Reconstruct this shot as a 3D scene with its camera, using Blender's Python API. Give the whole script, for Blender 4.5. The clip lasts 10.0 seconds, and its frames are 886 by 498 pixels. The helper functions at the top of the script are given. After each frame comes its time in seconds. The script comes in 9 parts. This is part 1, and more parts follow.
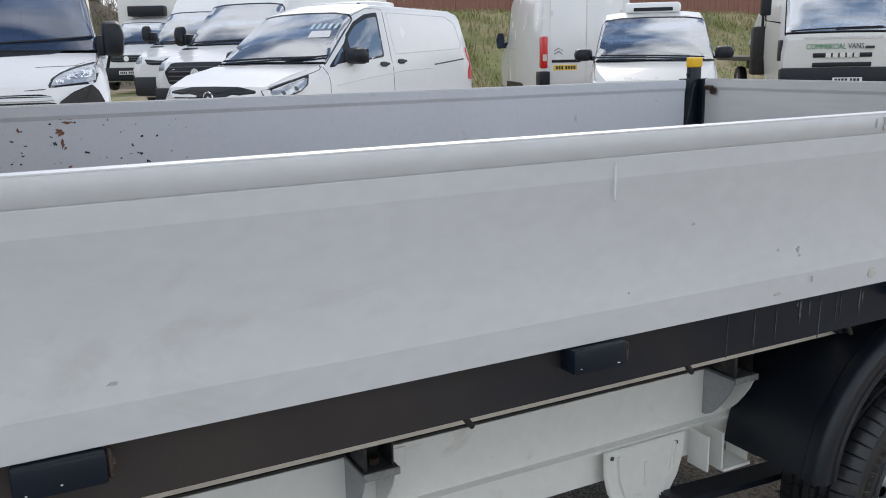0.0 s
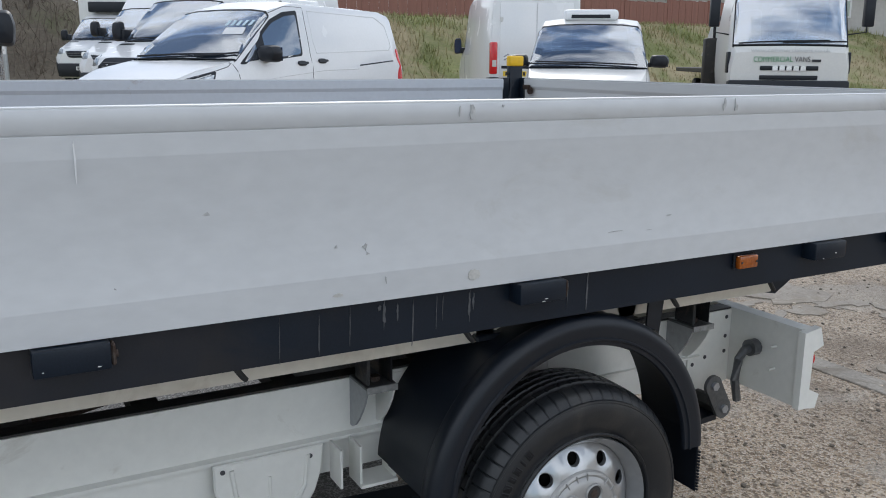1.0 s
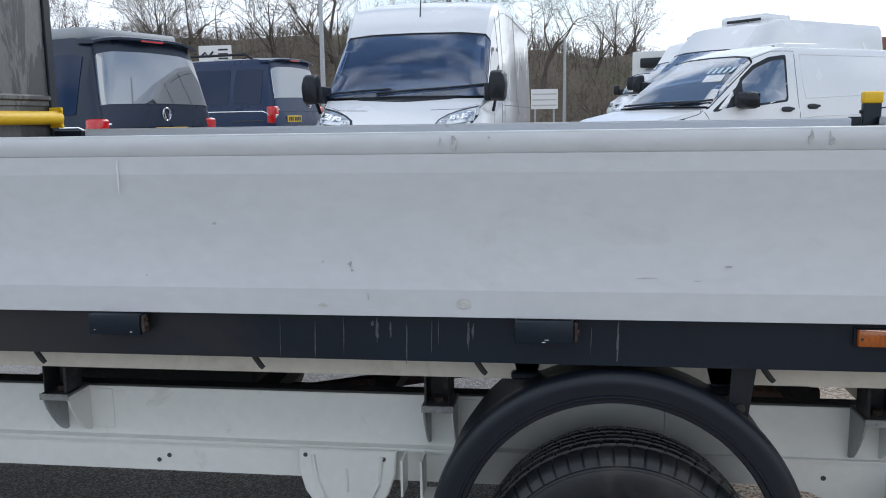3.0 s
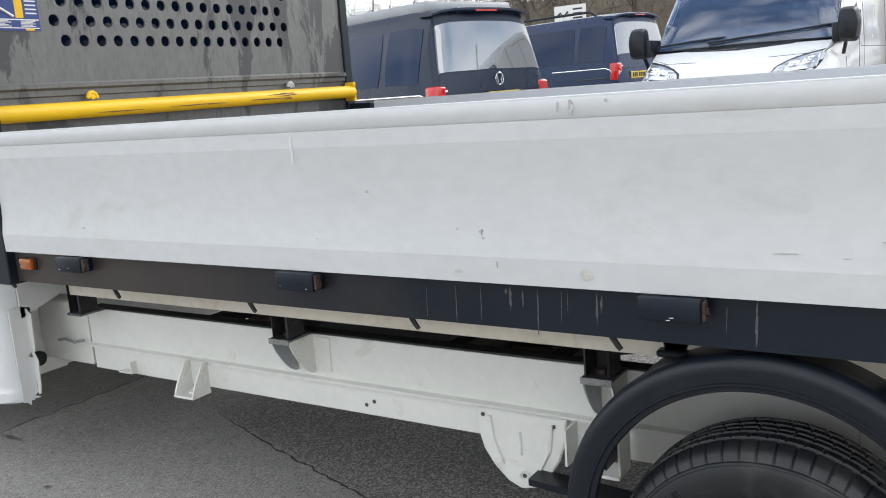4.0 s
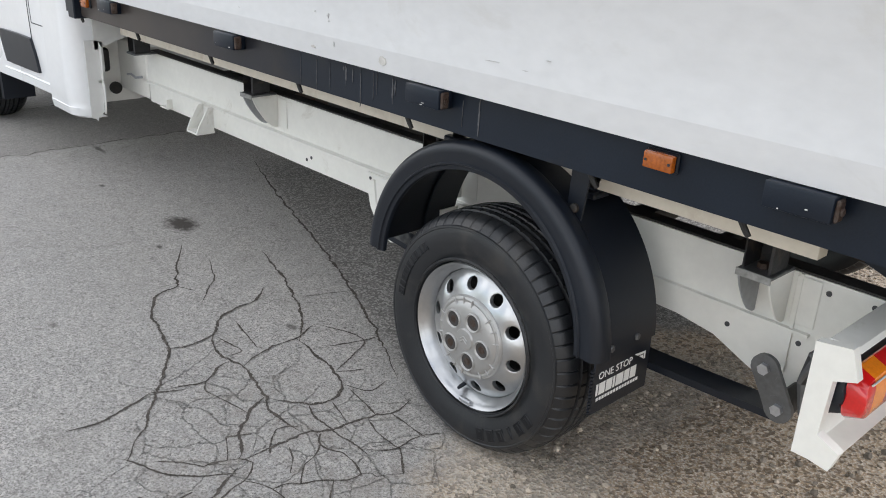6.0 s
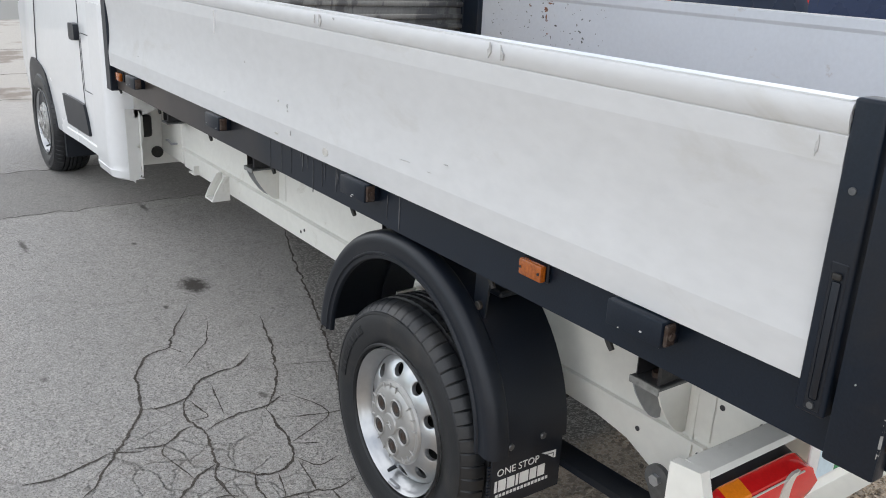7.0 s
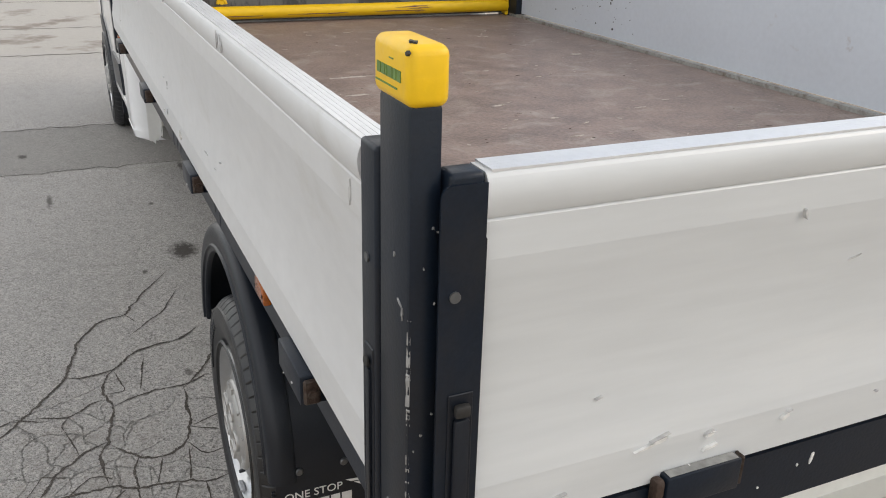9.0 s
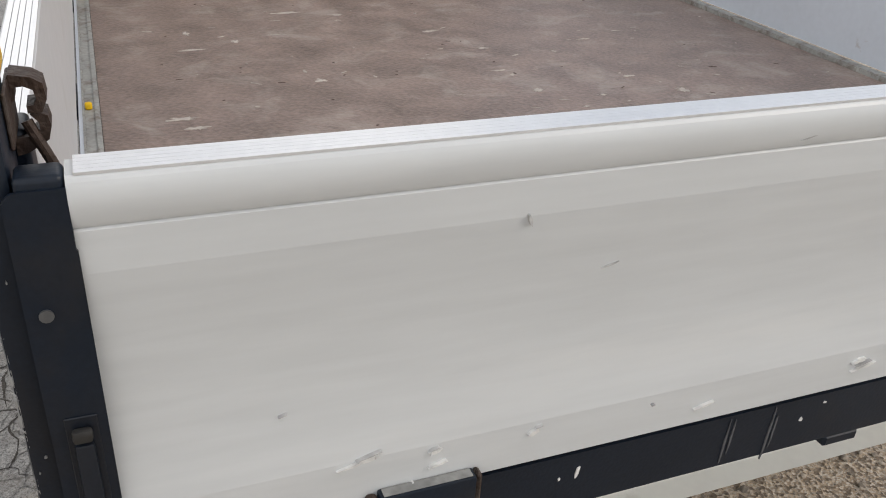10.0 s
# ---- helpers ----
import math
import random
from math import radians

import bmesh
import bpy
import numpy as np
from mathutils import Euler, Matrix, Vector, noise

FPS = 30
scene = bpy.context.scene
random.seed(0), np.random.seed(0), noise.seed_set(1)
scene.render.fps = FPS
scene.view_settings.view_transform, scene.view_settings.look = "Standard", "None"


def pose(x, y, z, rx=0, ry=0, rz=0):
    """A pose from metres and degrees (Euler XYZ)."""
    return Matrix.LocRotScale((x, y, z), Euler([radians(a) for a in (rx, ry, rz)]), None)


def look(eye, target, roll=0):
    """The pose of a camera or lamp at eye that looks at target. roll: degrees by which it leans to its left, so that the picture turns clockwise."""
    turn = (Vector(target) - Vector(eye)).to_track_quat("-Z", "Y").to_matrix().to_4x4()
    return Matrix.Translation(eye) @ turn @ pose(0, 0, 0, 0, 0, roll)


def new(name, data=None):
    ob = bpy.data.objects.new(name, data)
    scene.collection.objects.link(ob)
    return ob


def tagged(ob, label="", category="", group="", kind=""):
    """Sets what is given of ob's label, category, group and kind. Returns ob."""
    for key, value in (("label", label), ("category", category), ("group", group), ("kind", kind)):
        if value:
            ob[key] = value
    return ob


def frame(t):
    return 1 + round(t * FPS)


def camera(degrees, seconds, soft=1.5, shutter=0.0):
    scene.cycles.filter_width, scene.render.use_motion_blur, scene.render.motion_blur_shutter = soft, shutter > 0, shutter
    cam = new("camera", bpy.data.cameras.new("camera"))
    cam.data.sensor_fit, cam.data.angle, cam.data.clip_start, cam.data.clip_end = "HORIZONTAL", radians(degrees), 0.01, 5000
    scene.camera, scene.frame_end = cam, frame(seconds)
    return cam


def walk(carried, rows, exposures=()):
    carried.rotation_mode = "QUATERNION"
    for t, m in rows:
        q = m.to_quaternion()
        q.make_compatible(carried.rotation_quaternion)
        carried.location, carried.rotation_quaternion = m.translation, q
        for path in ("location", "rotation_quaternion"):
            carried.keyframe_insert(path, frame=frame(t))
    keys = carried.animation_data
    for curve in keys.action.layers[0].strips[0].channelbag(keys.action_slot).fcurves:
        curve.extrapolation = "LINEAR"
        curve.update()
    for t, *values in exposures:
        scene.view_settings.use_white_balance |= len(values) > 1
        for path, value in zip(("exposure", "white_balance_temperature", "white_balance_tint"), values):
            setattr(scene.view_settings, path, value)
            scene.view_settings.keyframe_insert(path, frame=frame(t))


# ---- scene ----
cam = camera(54.8, 10.0, soft=1.0)
PATH = [
    (0, (0.867, 0.493, 1.427), (1.776, 2.22, 0.988), -1.1),
    (0.5, (1.281, 0.425, 1.399), (2.241, 2.126, 0.965), 0.1),
    (1, (1.713, 0.217, 1.362), (2.654, 1.93, 0.937), 0.4),
    (1.5, (2.102, 0.097, 1.342), (2.953, 1.863, 0.947), 2.4),
    (2, (2.444, 0.017, 1.362), (2.987, 1.91, 1.013), 1.6),
    (2.2, (2.555, -0.034, 1.368), (2.941, 1.899, 1.032), 0.7),
    (2.5, (2.681, -0.103, 1.359), (2.893, 1.858, 1.029), -1.0),
    (3, (2.81, -0.044, 1.32), (2.532, 1.913, 1.015), -0.9),
    (3.2, (2.87, 0.003, 1.325), (2.356, 1.909, 1.008), -0.4),
    (4.3, (3.433, 0.165, 1.311), (2.265, 1.744, 0.934), -5.9),
    (4.5, (3.526, 0.174, 1.287), (2.31, 1.71, 0.889), -6.0),
    (5, (3.784, 0.153, 1.244), (2.556, 1.608, 0.63), -1.8),
    (5.5, (4.064, 0.268, 1.218), (2.818, 1.661, 0.506), 1.4),
    (5.7, (4.162, 0.301, 1.25), (2.874, 1.642, 0.512), 2.5),
    (6.8, (4.542, 0.558, 1.416), (3.062, 1.705, 0.713), 1.3),
    (7, (4.58, 0.657, 1.438), (3.053, 1.773, 0.788), 2.8),
    (7.5, (4.698, 0.854, 1.454), (3.053, 1.786, 0.802), 2.4),
    (8, (4.824, 1.02, 1.48), (3.158, 1.905, 0.816), 2.3),
    (8.5, (4.859, 1.195, 1.53), (3.168, 2.001, 0.828), 0.6),
    (9, (4.76, 1.444, 1.511), (3.083, 2.211, 0.738), 1.6),
    (9.5, (4.749, 1.61, 1.518), (3.09, 2.315, 0.651), 0.9),
    (10, (4.757, 1.802, 1.557), (3.145, 2.478, 0.586), 3.5),
]
walk(cam, [(t, look(eye, target, roll)) for t, eye, target, roll in PATH],
     [(0.0, 0.05, 6400, 10), (0.5, -0.10, 6250, 9), (1.0, 0.0, 6150, 9), (1.5, 0.05, 6050, 9), (2.1, -0.21, 5900, 9), (2.6, -0.25, 5850, 9), (3.1, 0.1, 6050, 9), (4.4, 0.7, 6650, 9), (5.5, 0.75, 6650, 10), (7.0, 0.65, 6600, 10), (8.5, 0.39, 6950, 10), (9.5, 0.32, 7000, 11), (10.0, 0.18, 6950, 11)])

# ---- light ----
SUN_UP, SUN_AZ = 34.0, 28.0          # degrees above the ground; bearing from +y towards +x
world = bpy.data.worlds.new("world")
scene.world = world
world.use_nodes = True
wn, wl = world.node_tree.nodes, world.node_tree.links
wn.clear()
sky = wn.new("ShaderNodeTexSky")
sky.sky_type, sky.sun_disc = "NISHITA", False
sky.sun_elevation, sky.sun_rotation = radians(SUN_UP), radians(SUN_AZ)
clouds = wn.new("ShaderNodeTexNoise")
clouds.inputs["Scale"].default_value, clouds.inputs["Detail"].default_value = 2.6, 8.0
ramp = wn.new("ShaderNodeValToRGB")
ramp.color_ramp.elements[0].position, ramp.color_ramp.elements[1].position = 0.43, 0.55
ramp.color_ramp.elements[0].color, ramp.color_ramp.elements[1].color = (0.0, 0.0, 0.0, 1), (1, 1, 1, 1)
wmix = wn.new("ShaderNodeMix")
wmix.data_type = "RGBA"
white = wn.new("ShaderNodeRGB")
white.outputs[0].default_value = (11.5, 11.8, 12.3, 1)
wback = wn.new("ShaderNodeBackground")
wback.inputs["Strength"].default_value = 0.115
wout = wn.new("ShaderNodeOutputWorld")
wl.new(clouds.outputs["Fac"], ramp.inputs["Fac"])
wl.new(ramp.outputs["Color"], wmix.inputs["Factor"])
wl.new(sky.outputs["Color"], wmix.inputs[6])
wl.new(white.outputs[0], wmix.inputs[7])
wl.new(wmix.outputs[2], wback.inputs["Color"])
wl.new(wback.outputs[0], wout.inputs["Surface"])
sun_data = bpy.data.lights.new("sun", "SUN")
sun_data.energy, sun_data.angle, sun_data.color = 0.7, radians(22), (1.0, 0.95, 0.87)
sun = new("sun", sun_data)
sd = Vector((math.sin(radians(SUN_AZ)) * math.cos(radians(SUN_UP)), math.cos(radians(SUN_AZ)) * math.cos(radians(SUN_UP)), math.sin(radians(SUN_UP))))
sun.matrix_world = look(sd * 40, (0, 0, 0))


# ---- materials ----
def mat(name, col, rough=0.5, metal=0.0, var=0.12, scale=4.0, fine=60.0, bump=0.05, stain=None, stain_at=(0.55, 0.75), stain_scale=2.5, coat=0.0, stretch=(1, 1, 1), per_piece=0.0, spec=0.5):
    """A surface with broad and fine variation of tone, fine relief and an optional stain colour."""
    m = bpy.data.materials.new(name)
    m.use_nodes = True
    n, l = m.node_tree.nodes, m.node_tree.links
    b = n["Principled BSDF"]
    b.inputs["Metallic"].default_value = metal
    b.inputs["Coat Weight"].default_value = coat
    b.inputs["Specular IOR Level"].default_value = spec
    tc, mp = n.new("ShaderNodeTexCoord"), n.new("ShaderNodeMapping")
    mp.inputs["Scale"].default_value = stretch
    l.new(tc.outputs["Object"], mp.inputs["Vector"])
    broad, small = n.new("ShaderNodeTexNoise"), n.new("ShaderNodeTexNoise")
    for t, s, d in ((broad, scale, 5.0), (small, fine, 4.0)):
        t.inputs["Scale"].default_value, t.inputs["Detail"].default_value = s, d
        l.new(mp.outputs[0], t.inputs["Vector"])
    add = n.new("ShaderNodeMath")
    add.operation = "ADD"
    l.new(broad.outputs["Fac"], add.inputs[0])
    l.new(small.outputs["Fac"], add.inputs[1])
    rng = n.new("ShaderNodeMapRange")
    rng.inputs["From Min"].default_value, rng.inputs["From Max"].default_value = 0.6, 1.4
    rng.inputs["To Min"].default_value, rng.inputs["To Max"].default_value = 1 - var, 1 + var
    l.new(add.outputs[0], rng.inputs["Value"])
    tone = n.new("ShaderNodeMix")
    tone.data_type, tone.blend_type = "RGBA", "MULTIPLY"
    tone.inputs["Factor"].default_value = 1.0
    tone.inputs[6].default_value = (*col, 1)
    l.new(rng.outputs[0], tone.inputs[7])
    last = tone.outputs[2]
    if per_piece:
        info, pr = n.new("ShaderNodeObjectInfo"), n.new("ShaderNodeMapRange")
        pr.inputs["To Min"].default_value, pr.inputs["To Max"].default_value = 1 - per_piece, 1 + per_piece
        l.new(info.outputs["Random"], pr.inputs["Value"])
        pm = n.new("ShaderNodeMix")
        pm.data_type, pm.blend_type = "RGBA", "MULTIPLY"
        pm.inputs["Factor"].default_value = 1.0
        l.new(last, pm.inputs[6])
        l.new(pr.outputs[0], pm.inputs[7])
        last = pm.outputs[2]
    if stain:
        st, sr, sm = n.new("ShaderNodeTexNoise"), n.new("ShaderNodeMapRange"), n.new("ShaderNodeMix")
        st.inputs["Scale"].default_value, st.inputs["Detail"].default_value, st.inputs["Roughness"].default_value = stain_scale, 8.0, 0.65
        st.inputs["Distortion"].default_value = 0.6
        l.new(mp.outputs[0], st.inputs["Vector"])
        sr.inputs["From Min"].default_value, sr.inputs["From Max"].default_value = stain_at
        l.new(st.outputs["Fac"], sr.inputs["Value"])
        sm.data_type = "RGBA"
        sm.inputs[7].default_value = (*stain, 1)
        l.new(sr.outputs[0], sm.inputs["Factor"])
        l.new(last, sm.inputs[6])
        last = sm.outputs[2]
    l.new(last, b.inputs["Base Color"])
    rr = n.new("ShaderNodeMapRange")
    rr.inputs["To Min"].default_value, rr.inputs["To Max"].default_value = max(0.02, rough - 0.08), min(1, rough + 0.08)
    l.new(broad.outputs["Fac"], rr.inputs["Value"])
    l.new(rr.outputs[0], b.inputs["Roughness"])
    if bump:
        bp = n.new("ShaderNodeBump")
        bp.inputs["Strength"].default_value, bp.inputs["Distance"].default_value = min(1, bump * 4), 0.004
        l.new(small.outputs["Fac"], bp.inputs["Height"])
        l.new(bp.outputs[0], b.inputs["Normal"])
    return m


def glass(name, col, rough=0.03, see=0.25, ior=2.2):
    """Tinted vehicle glass: glossy, partly see-through."""
    m = bpy.data.materials.new(name)
    m.use_nodes = True
    b = m.node_tree.nodes["Principled BSDF"]
    b.inputs["Base Color"].default_value = (*col, 1)
    b.inputs["Roughness"].default_value = rough
    b.inputs["IOR"].default_value = ior
    b.inputs["Transmission Weight"].default_value = see
    b.inputs["Specular IOR Level"].default_value = 0.9
    return m


ALU = mat("painted_aluminium", (0.60, 0.605, 0.61), 0.42, 0.0, 0.06, 2.0, 40, 0.02, stain=(0.47, 0.455, 0.42), stain_at=(0.60, 0.85), stain_scale=5, stretch=(0.5, 1, 1))
ALU_TAIL = mat("streaked_painted_aluminium", (0.588, 0.604, 0.606), 0.40, 0.0, 0.07, 7.0, 60, 0.015, stain=(0.635, 0.645, 0.64), stain_at=(0.52, 0.70), stain_scale=7, stretch=(1, 0.10, 1))
ALU_IN = mat("scuffed_aluminium_inside", (0.575, 0.615, 0.67), 0.5, 0.0, 0.05, 3.0, 50, 0.01, stain=(0.36, 0.30, 0.26), stain_at=(0.64, 0.80), stain_scale=9)
ALU_TOP = mat("bare_aluminium_edge", (0.78, 0.79, 0.80), 0.35, 0.5, 0.05, 8, 90, 0.03)
DARK = mat("dark_blue_grey_paint", (0.007, 0.012, 0.021), 0.36, 0.0, 0.25, 5, 220, 0.015, stain=(0.024, 0.022, 0.021), stain_at=(0.55, 0.8), stain_scale=3, spec=0.30)
BLACK = mat("black_plastic", (0.007, 0.010, 0.016), 0.40, 0.0, 0.25, 6, 260, 0.02, stain=(0.024, 0.024, 0.026), stain_at=(0.58, 0.85), spec=0.40)
# black underbody parts and dirt; also the strip painted as shade on the rails
SOOT_AND_SHADE = mat("black_paint_and_shade", (0.02, 0.019, 0.018), 0.6, 0.0, 0.3, 8, 60, 0.1, stain=(0.07, 0.05, 0.035), stain_at=(0.55, 0.75), stain_scale=8)
CREAM = mat("cream_chassis_paint", (0.765, 0.76, 0.715), 0.4, 0.0, 0.05, 3, 40, 0.03, stain=(0.42, 0.38, 0.31), stain_at=(0.62, 0.85), stain_scale=6)
TAN = mat("dusty_cream_paint", (0.62, 0.565, 0.475), 0.5, 0.0, 0.10, 2, 40, 0.04, stain=(0.40, 0.32, 0.235), stain_at=(0.55, 0.78), stain_scale=5)
GUSSET = mat("bare_grey_gusset", (0.36, 0.37, 0.38), 0.45, 0.35, 0.15, 8, 60, 0.05, stain=(0.20, 0.15, 0.11), stain_at=(0.62, 0.8), stain_scale=14)
MOUNT = mat("worn_black_mount", (0.022, 0.022, 0.024), 0.5, 0.1, 0.3, 10, 70, 0.08, stain=(0.10, 0.075, 0.055), stain_at=(0.55, 0.72), stain_scale=16)
RUSTY = mat("rusty_steel", (0.046, 0.027, 0.019), 0.6, 0.2, 0.4, 20, 120, 0.2, stain=(0.085, 0.070, 0.060), stain_at=(0.5, 0.7), stain_scale=25)
WHITE = mat("white_vehicle_paint", (0.81, 0.82, 0.83), 0.25, 0.0, 0.03, 1.5, 30, 0.0, coat=0.6)
WHITE2 = mat("off_white_vehicle_paint", (0.70, 0.70, 0.68), 0.3, 0.0, 0.05, 1.5, 30, 0.0, coat=0.4, stain=(0.5, 0.48, 0.44), stain_at=(0.62, 0.9))
# the metal roof's sheen is put into this pale grey
ROOFGREY = mat("roof_with_painted_grey_sheen", (0.34, 0.36, 0.38), 0.45, 0.0, 0.15, 4, 60, 0.03)
NAVY = mat("dark_blue_vehicle_paint", (0.013, 0.030, 0.085), 0.28, 0.0, 0.1, 2, 30, 0.0, coat=0.0, spec=0.4)
GREYBLUE = mat("dark_grey_vehicle_paint", (0.014, 0.024, 0.048), 0.28, 0.0, 0.1, 2, 30, 0.0, coat=0.0, spec=0.4)
TYRE = mat("tyre_rubber", (0.0125, 0.0140, 0.0165), 0.42, 0.0, 0.2, 8, 240, 0.03, stain=(0.045, 0.042, 0.038), stain_at=(0.54, 0.78), stain_scale=9, spec=0.55)
# dark colour paints the shade inside the hub cap's nut wells
WELL = mat("shadowed_grey_plastic", (0.055, 0.052, 0.050), 0.5, 0.2, 0.15, 20, 60, 0)
LETTER = mat("raised_rubber", (0.006, 0.007, 0.009), 0.34, 0.0, 0.2, 8, 60, 0.02, spec=0.35)
SILVER = mat("silver_wheel_paint", (0.50, 0.51, 0.52), 0.30, 0.85, 0.08, 8, 60, 0.03, stain=(0.22, 0.20, 0.18), stain_at=(0.66, 0.85), stain_scale=14)
HUBGREY = mat("silver_plastic", (0.40, 0.395, 0.385), 0.34, 0.45, 0.08, 12, 60, 0.03, stain=(0.25, 0.22, 0.19), stain_at=(0.62, 0.8), stain_scale=20)
CHANNEL = mat("worn_galvanised_channel", (0.36, 0.36, 0.34), 0.55, 0.25, 0.3, 14, 90, 0.1, stain=(0.17, 0.13, 0.10), stain_at=(0.50, 0.70), stain_scale=22)
STEEL = mat("galvanised_steel", (0.42, 0.43, 0.45), 0.45, 0.7, 0.2, 15, 90, 0.08)
YELLOW = mat("yellow_paint", (0.84, 0.52, 0.008), 0.45, 0.0, 0.08, 6, 60, 0.05, stain=(0.16, 0.09, 0.03), stain_at=(0.68, 0.74), stain_scale=14, stretch=(1, 0.35, 1))
YELLOW_CAP = mat("yellow_plastic", (0.84, 0.51, 0.01), 0.38, 0.0, 0.06, 12, 90, 0.04, stain=(0.30, 0.17, 0.03), stain_at=(0.70, 0.78), stain_scale=30)
GREEN_INK = mat("faded_green_print", (0.12, 0.22, 0.05), 0.5, 0, 0.3, 40, 90, 0)
AMBER = mat("amber_lens", (0.34, 0.082, 0.006), 0.2, 0, 0.4, 30, 200, 0.02, coat=0.5)
AMBER_TAIL = mat("amber_tail_lens", (0.86, 0.24, 0.012), 0.15, 0, 0.15, 30, 200, 0.02, coat=0.5)
RED = mat("red_lens", (0.62, 0.012, 0.014), 0.12, 0, 0.12, 30, 200, 0.02, coat=0.7)
CLEAR = mat("clear_lamp_lens", (0.62, 0.60, 0.56), 0.12, 0.1, 0.1, 30, 200, 0.02, coat=0.6)
LAMP = mat("headlamp_lens", (0.50, 0.54, 0.57), 0.08, 0.5, 0.4, 14, 40, 0.0, coat=1.0)
GREYSTEEL = mat("oiled_grey_steel", (0.13, 0.135, 0.14), 0.40, 0.6, 0.25, 12, 80, 0.08)
CHROME = mat("chrome", (0.75, 0.76, 0.78), 0.12, 1.0, 0.05, 10, 60, 0)
PRINT_W = mat("white_print", (0.75, 0.75, 0.74), 0.5, 0, 0.06, 30, 90, 0)
PRINT_B = mat("blue_print", (0.03, 0.06, 0.22), 0.45, 0, 0.1, 30, 90, 0)
PRINT_G = mat("green_print", (0.04, 0.25, 0.10), 0.45, 0, 0.1, 30, 90, 0)
PRINT_K = mat("dark_print", (0.03, 0.03, 0.035), 0.45, 0, 0.1, 30, 90, 0)
PRINT_GREY = mat("pale_grey_print", (0.50, 0.51, 0.50), 0.45, 0, 0.1, 30, 90, 0)
PRINT_CYAN = mat("pale_blue_print", (0.58, 0.72, 0.80), 0.45, 0, 0.1, 30, 90, 0)
PLATE_Y = mat("yellow_number_plate", (0.78, 0.55, 0.05), 0.35, 0, 0.04, 20, 90, 0)
PLATE_W = mat("white_number_plate", (0.78, 0.78, 0.78), 0.35, 0, 0.04, 20, 90, 0)
SCREEN = glass("windscreen_glass", (0.42, 0.58, 0.82), 0.01, 0.94, 4.4)
# SCREEN copied darker, standing in for a dimmer reflection on one van
SCREEN_DARK = glass("dim_reflection_windscreen_glass", (0.30, 0.45, 0.75), 0.01, 0.94, 2.0)
PANE = glass("door_window_glass", (0.03, 0.04, 0.055), 0.015, 0.05, 3.2)
DARKGLASS = glass("dark_tinted_glass", (0.02, 0.026, 0.032), 0.02, 0.05, 2.5)
REARGLASS = glass("rear_window_glass", (0.03, 0.036, 0.042), 0.04, 0.05, 2.5)
# mirrored blue sky is put into the base colour; own reflection kept weak
SIDEGLASS = glass("sky_blue_side_glass", (0.012, 0.026, 0.070), 0.05, 0.05, 1.25)
TRIM = mat("dark_cabin_trim", (0.045, 0.048, 0.052), 0.7, 0, 0.2, 6, 60, 0.05)
SEAM = mat("dark_panel_gap", (0.06, 0.06, 0.065), 0.7, 0, 0.2, 20, 60, 0)
PLY = mat("worn_phenolic_plywood", (0.238, 0.178, 0.153), 0.44, 0.0, 0.45, 9.0, 110, 0.16, stain=(0.42, 0.365, 0.325), stain_at=(0.52, 0.82), stain_scale=8.0, stretch=(1, 0.85, 1))
STEEL_GREY = mat("grey_headboard_paint", (0.150, 0.152, 0.148), 0.34, 0.1, 0.25, 4, 60, 0.05, stain=(0.066, 0.068, 0.070), stain_at=(0.53, 0.56), stain_scale=3.2, stretch=(1, 1.3, 0.45))
DIRTY_WHITE = mat("chalky_scrape_and_highlight", (0.67, 0.665, 0.645), 0.7, 0, 0.2, 30, 90, 0.1)
DECKMARK = mat("scraped_ply", (0.48, 0.43, 0.385), 0.75, 0, 0.25, 30, 90, 0.1)
DECKDARK = mat("gouged_ply", (0.105, 0.070, 0.056), 0.75, 0, 0.25, 30, 90, 0.1)
DRIP = mat("dried_drip", (0.085, 0.088, 0.094), 0.7, 0, 0.3, 60, 120, 0.0)
DIRT = mat("brown_dirt_mark", (0.545, 0.53, 0.50), 0.8, 0, 0.3, 40, 90, 0.05)
DARKMARK = mat("dark_scuff_and_dent_shade", (0.44, 0.437, 0.43), 0.7, 0, 0.4, 60, 90, 0.05)
RUSTMARK = mat("rust_spot", (0.20, 0.095, 0.065), 0.8, 0, 0.4, 60, 90, 0.05)
FENCE = mat("red_brown_fence_boards", (0.27, 0.130, 0.100), 0.8, 0.0, 0.2, 1.5, 25, 0.1, stretch=(6, 6, 0.4))
BARK = mat("grey_brown_bark", (0.105, 0.088, 0.072), 0.9, 0, 0.35, 3, 30, 0.2)
TWIG = mat("bare_twigs", (0.155, 0.125, 0.100), 0.9, 0, 0.3, 2, 30, 0)
GRASS = mat("rough_spring_grass", (0.20, 0.215, 0.080), 0.9, 0, 0.35, 0.6, 12, 0.1, stain=(0.36, 0.30, 0.18), stain_at=(0.44, 0.62), stain_scale=0.45)
BLADE = mat("grass_blades", (0.25, 0.265, 0.10), 0.85, 0, 0.4, 0.5, 9, 0, stain=(0.42, 0.35, 0.21), stain_at=(0.45, 0.60), stain_scale=0.45)
SCRUB = mat("winter_scrub", (0.150, 0.125, 0.092), 0.95, 0, 0.4, 0.4, 6, 0.2, stain=(0.14, 0.15, 0.075), stain_at=(0.55, 0.75), stain_scale=0.25)
RENDER_WALL = mat("grey_rendered_wall", (0.48, 0.465, 0.44), 0.9, 0, 0.1, 0.6, 8, 0.1)
ROOF = mat("grey_roof_tiles", (0.12, 0.12, 0.125), 0.8, 0, 0.15, 0.8, 8, 0.1)


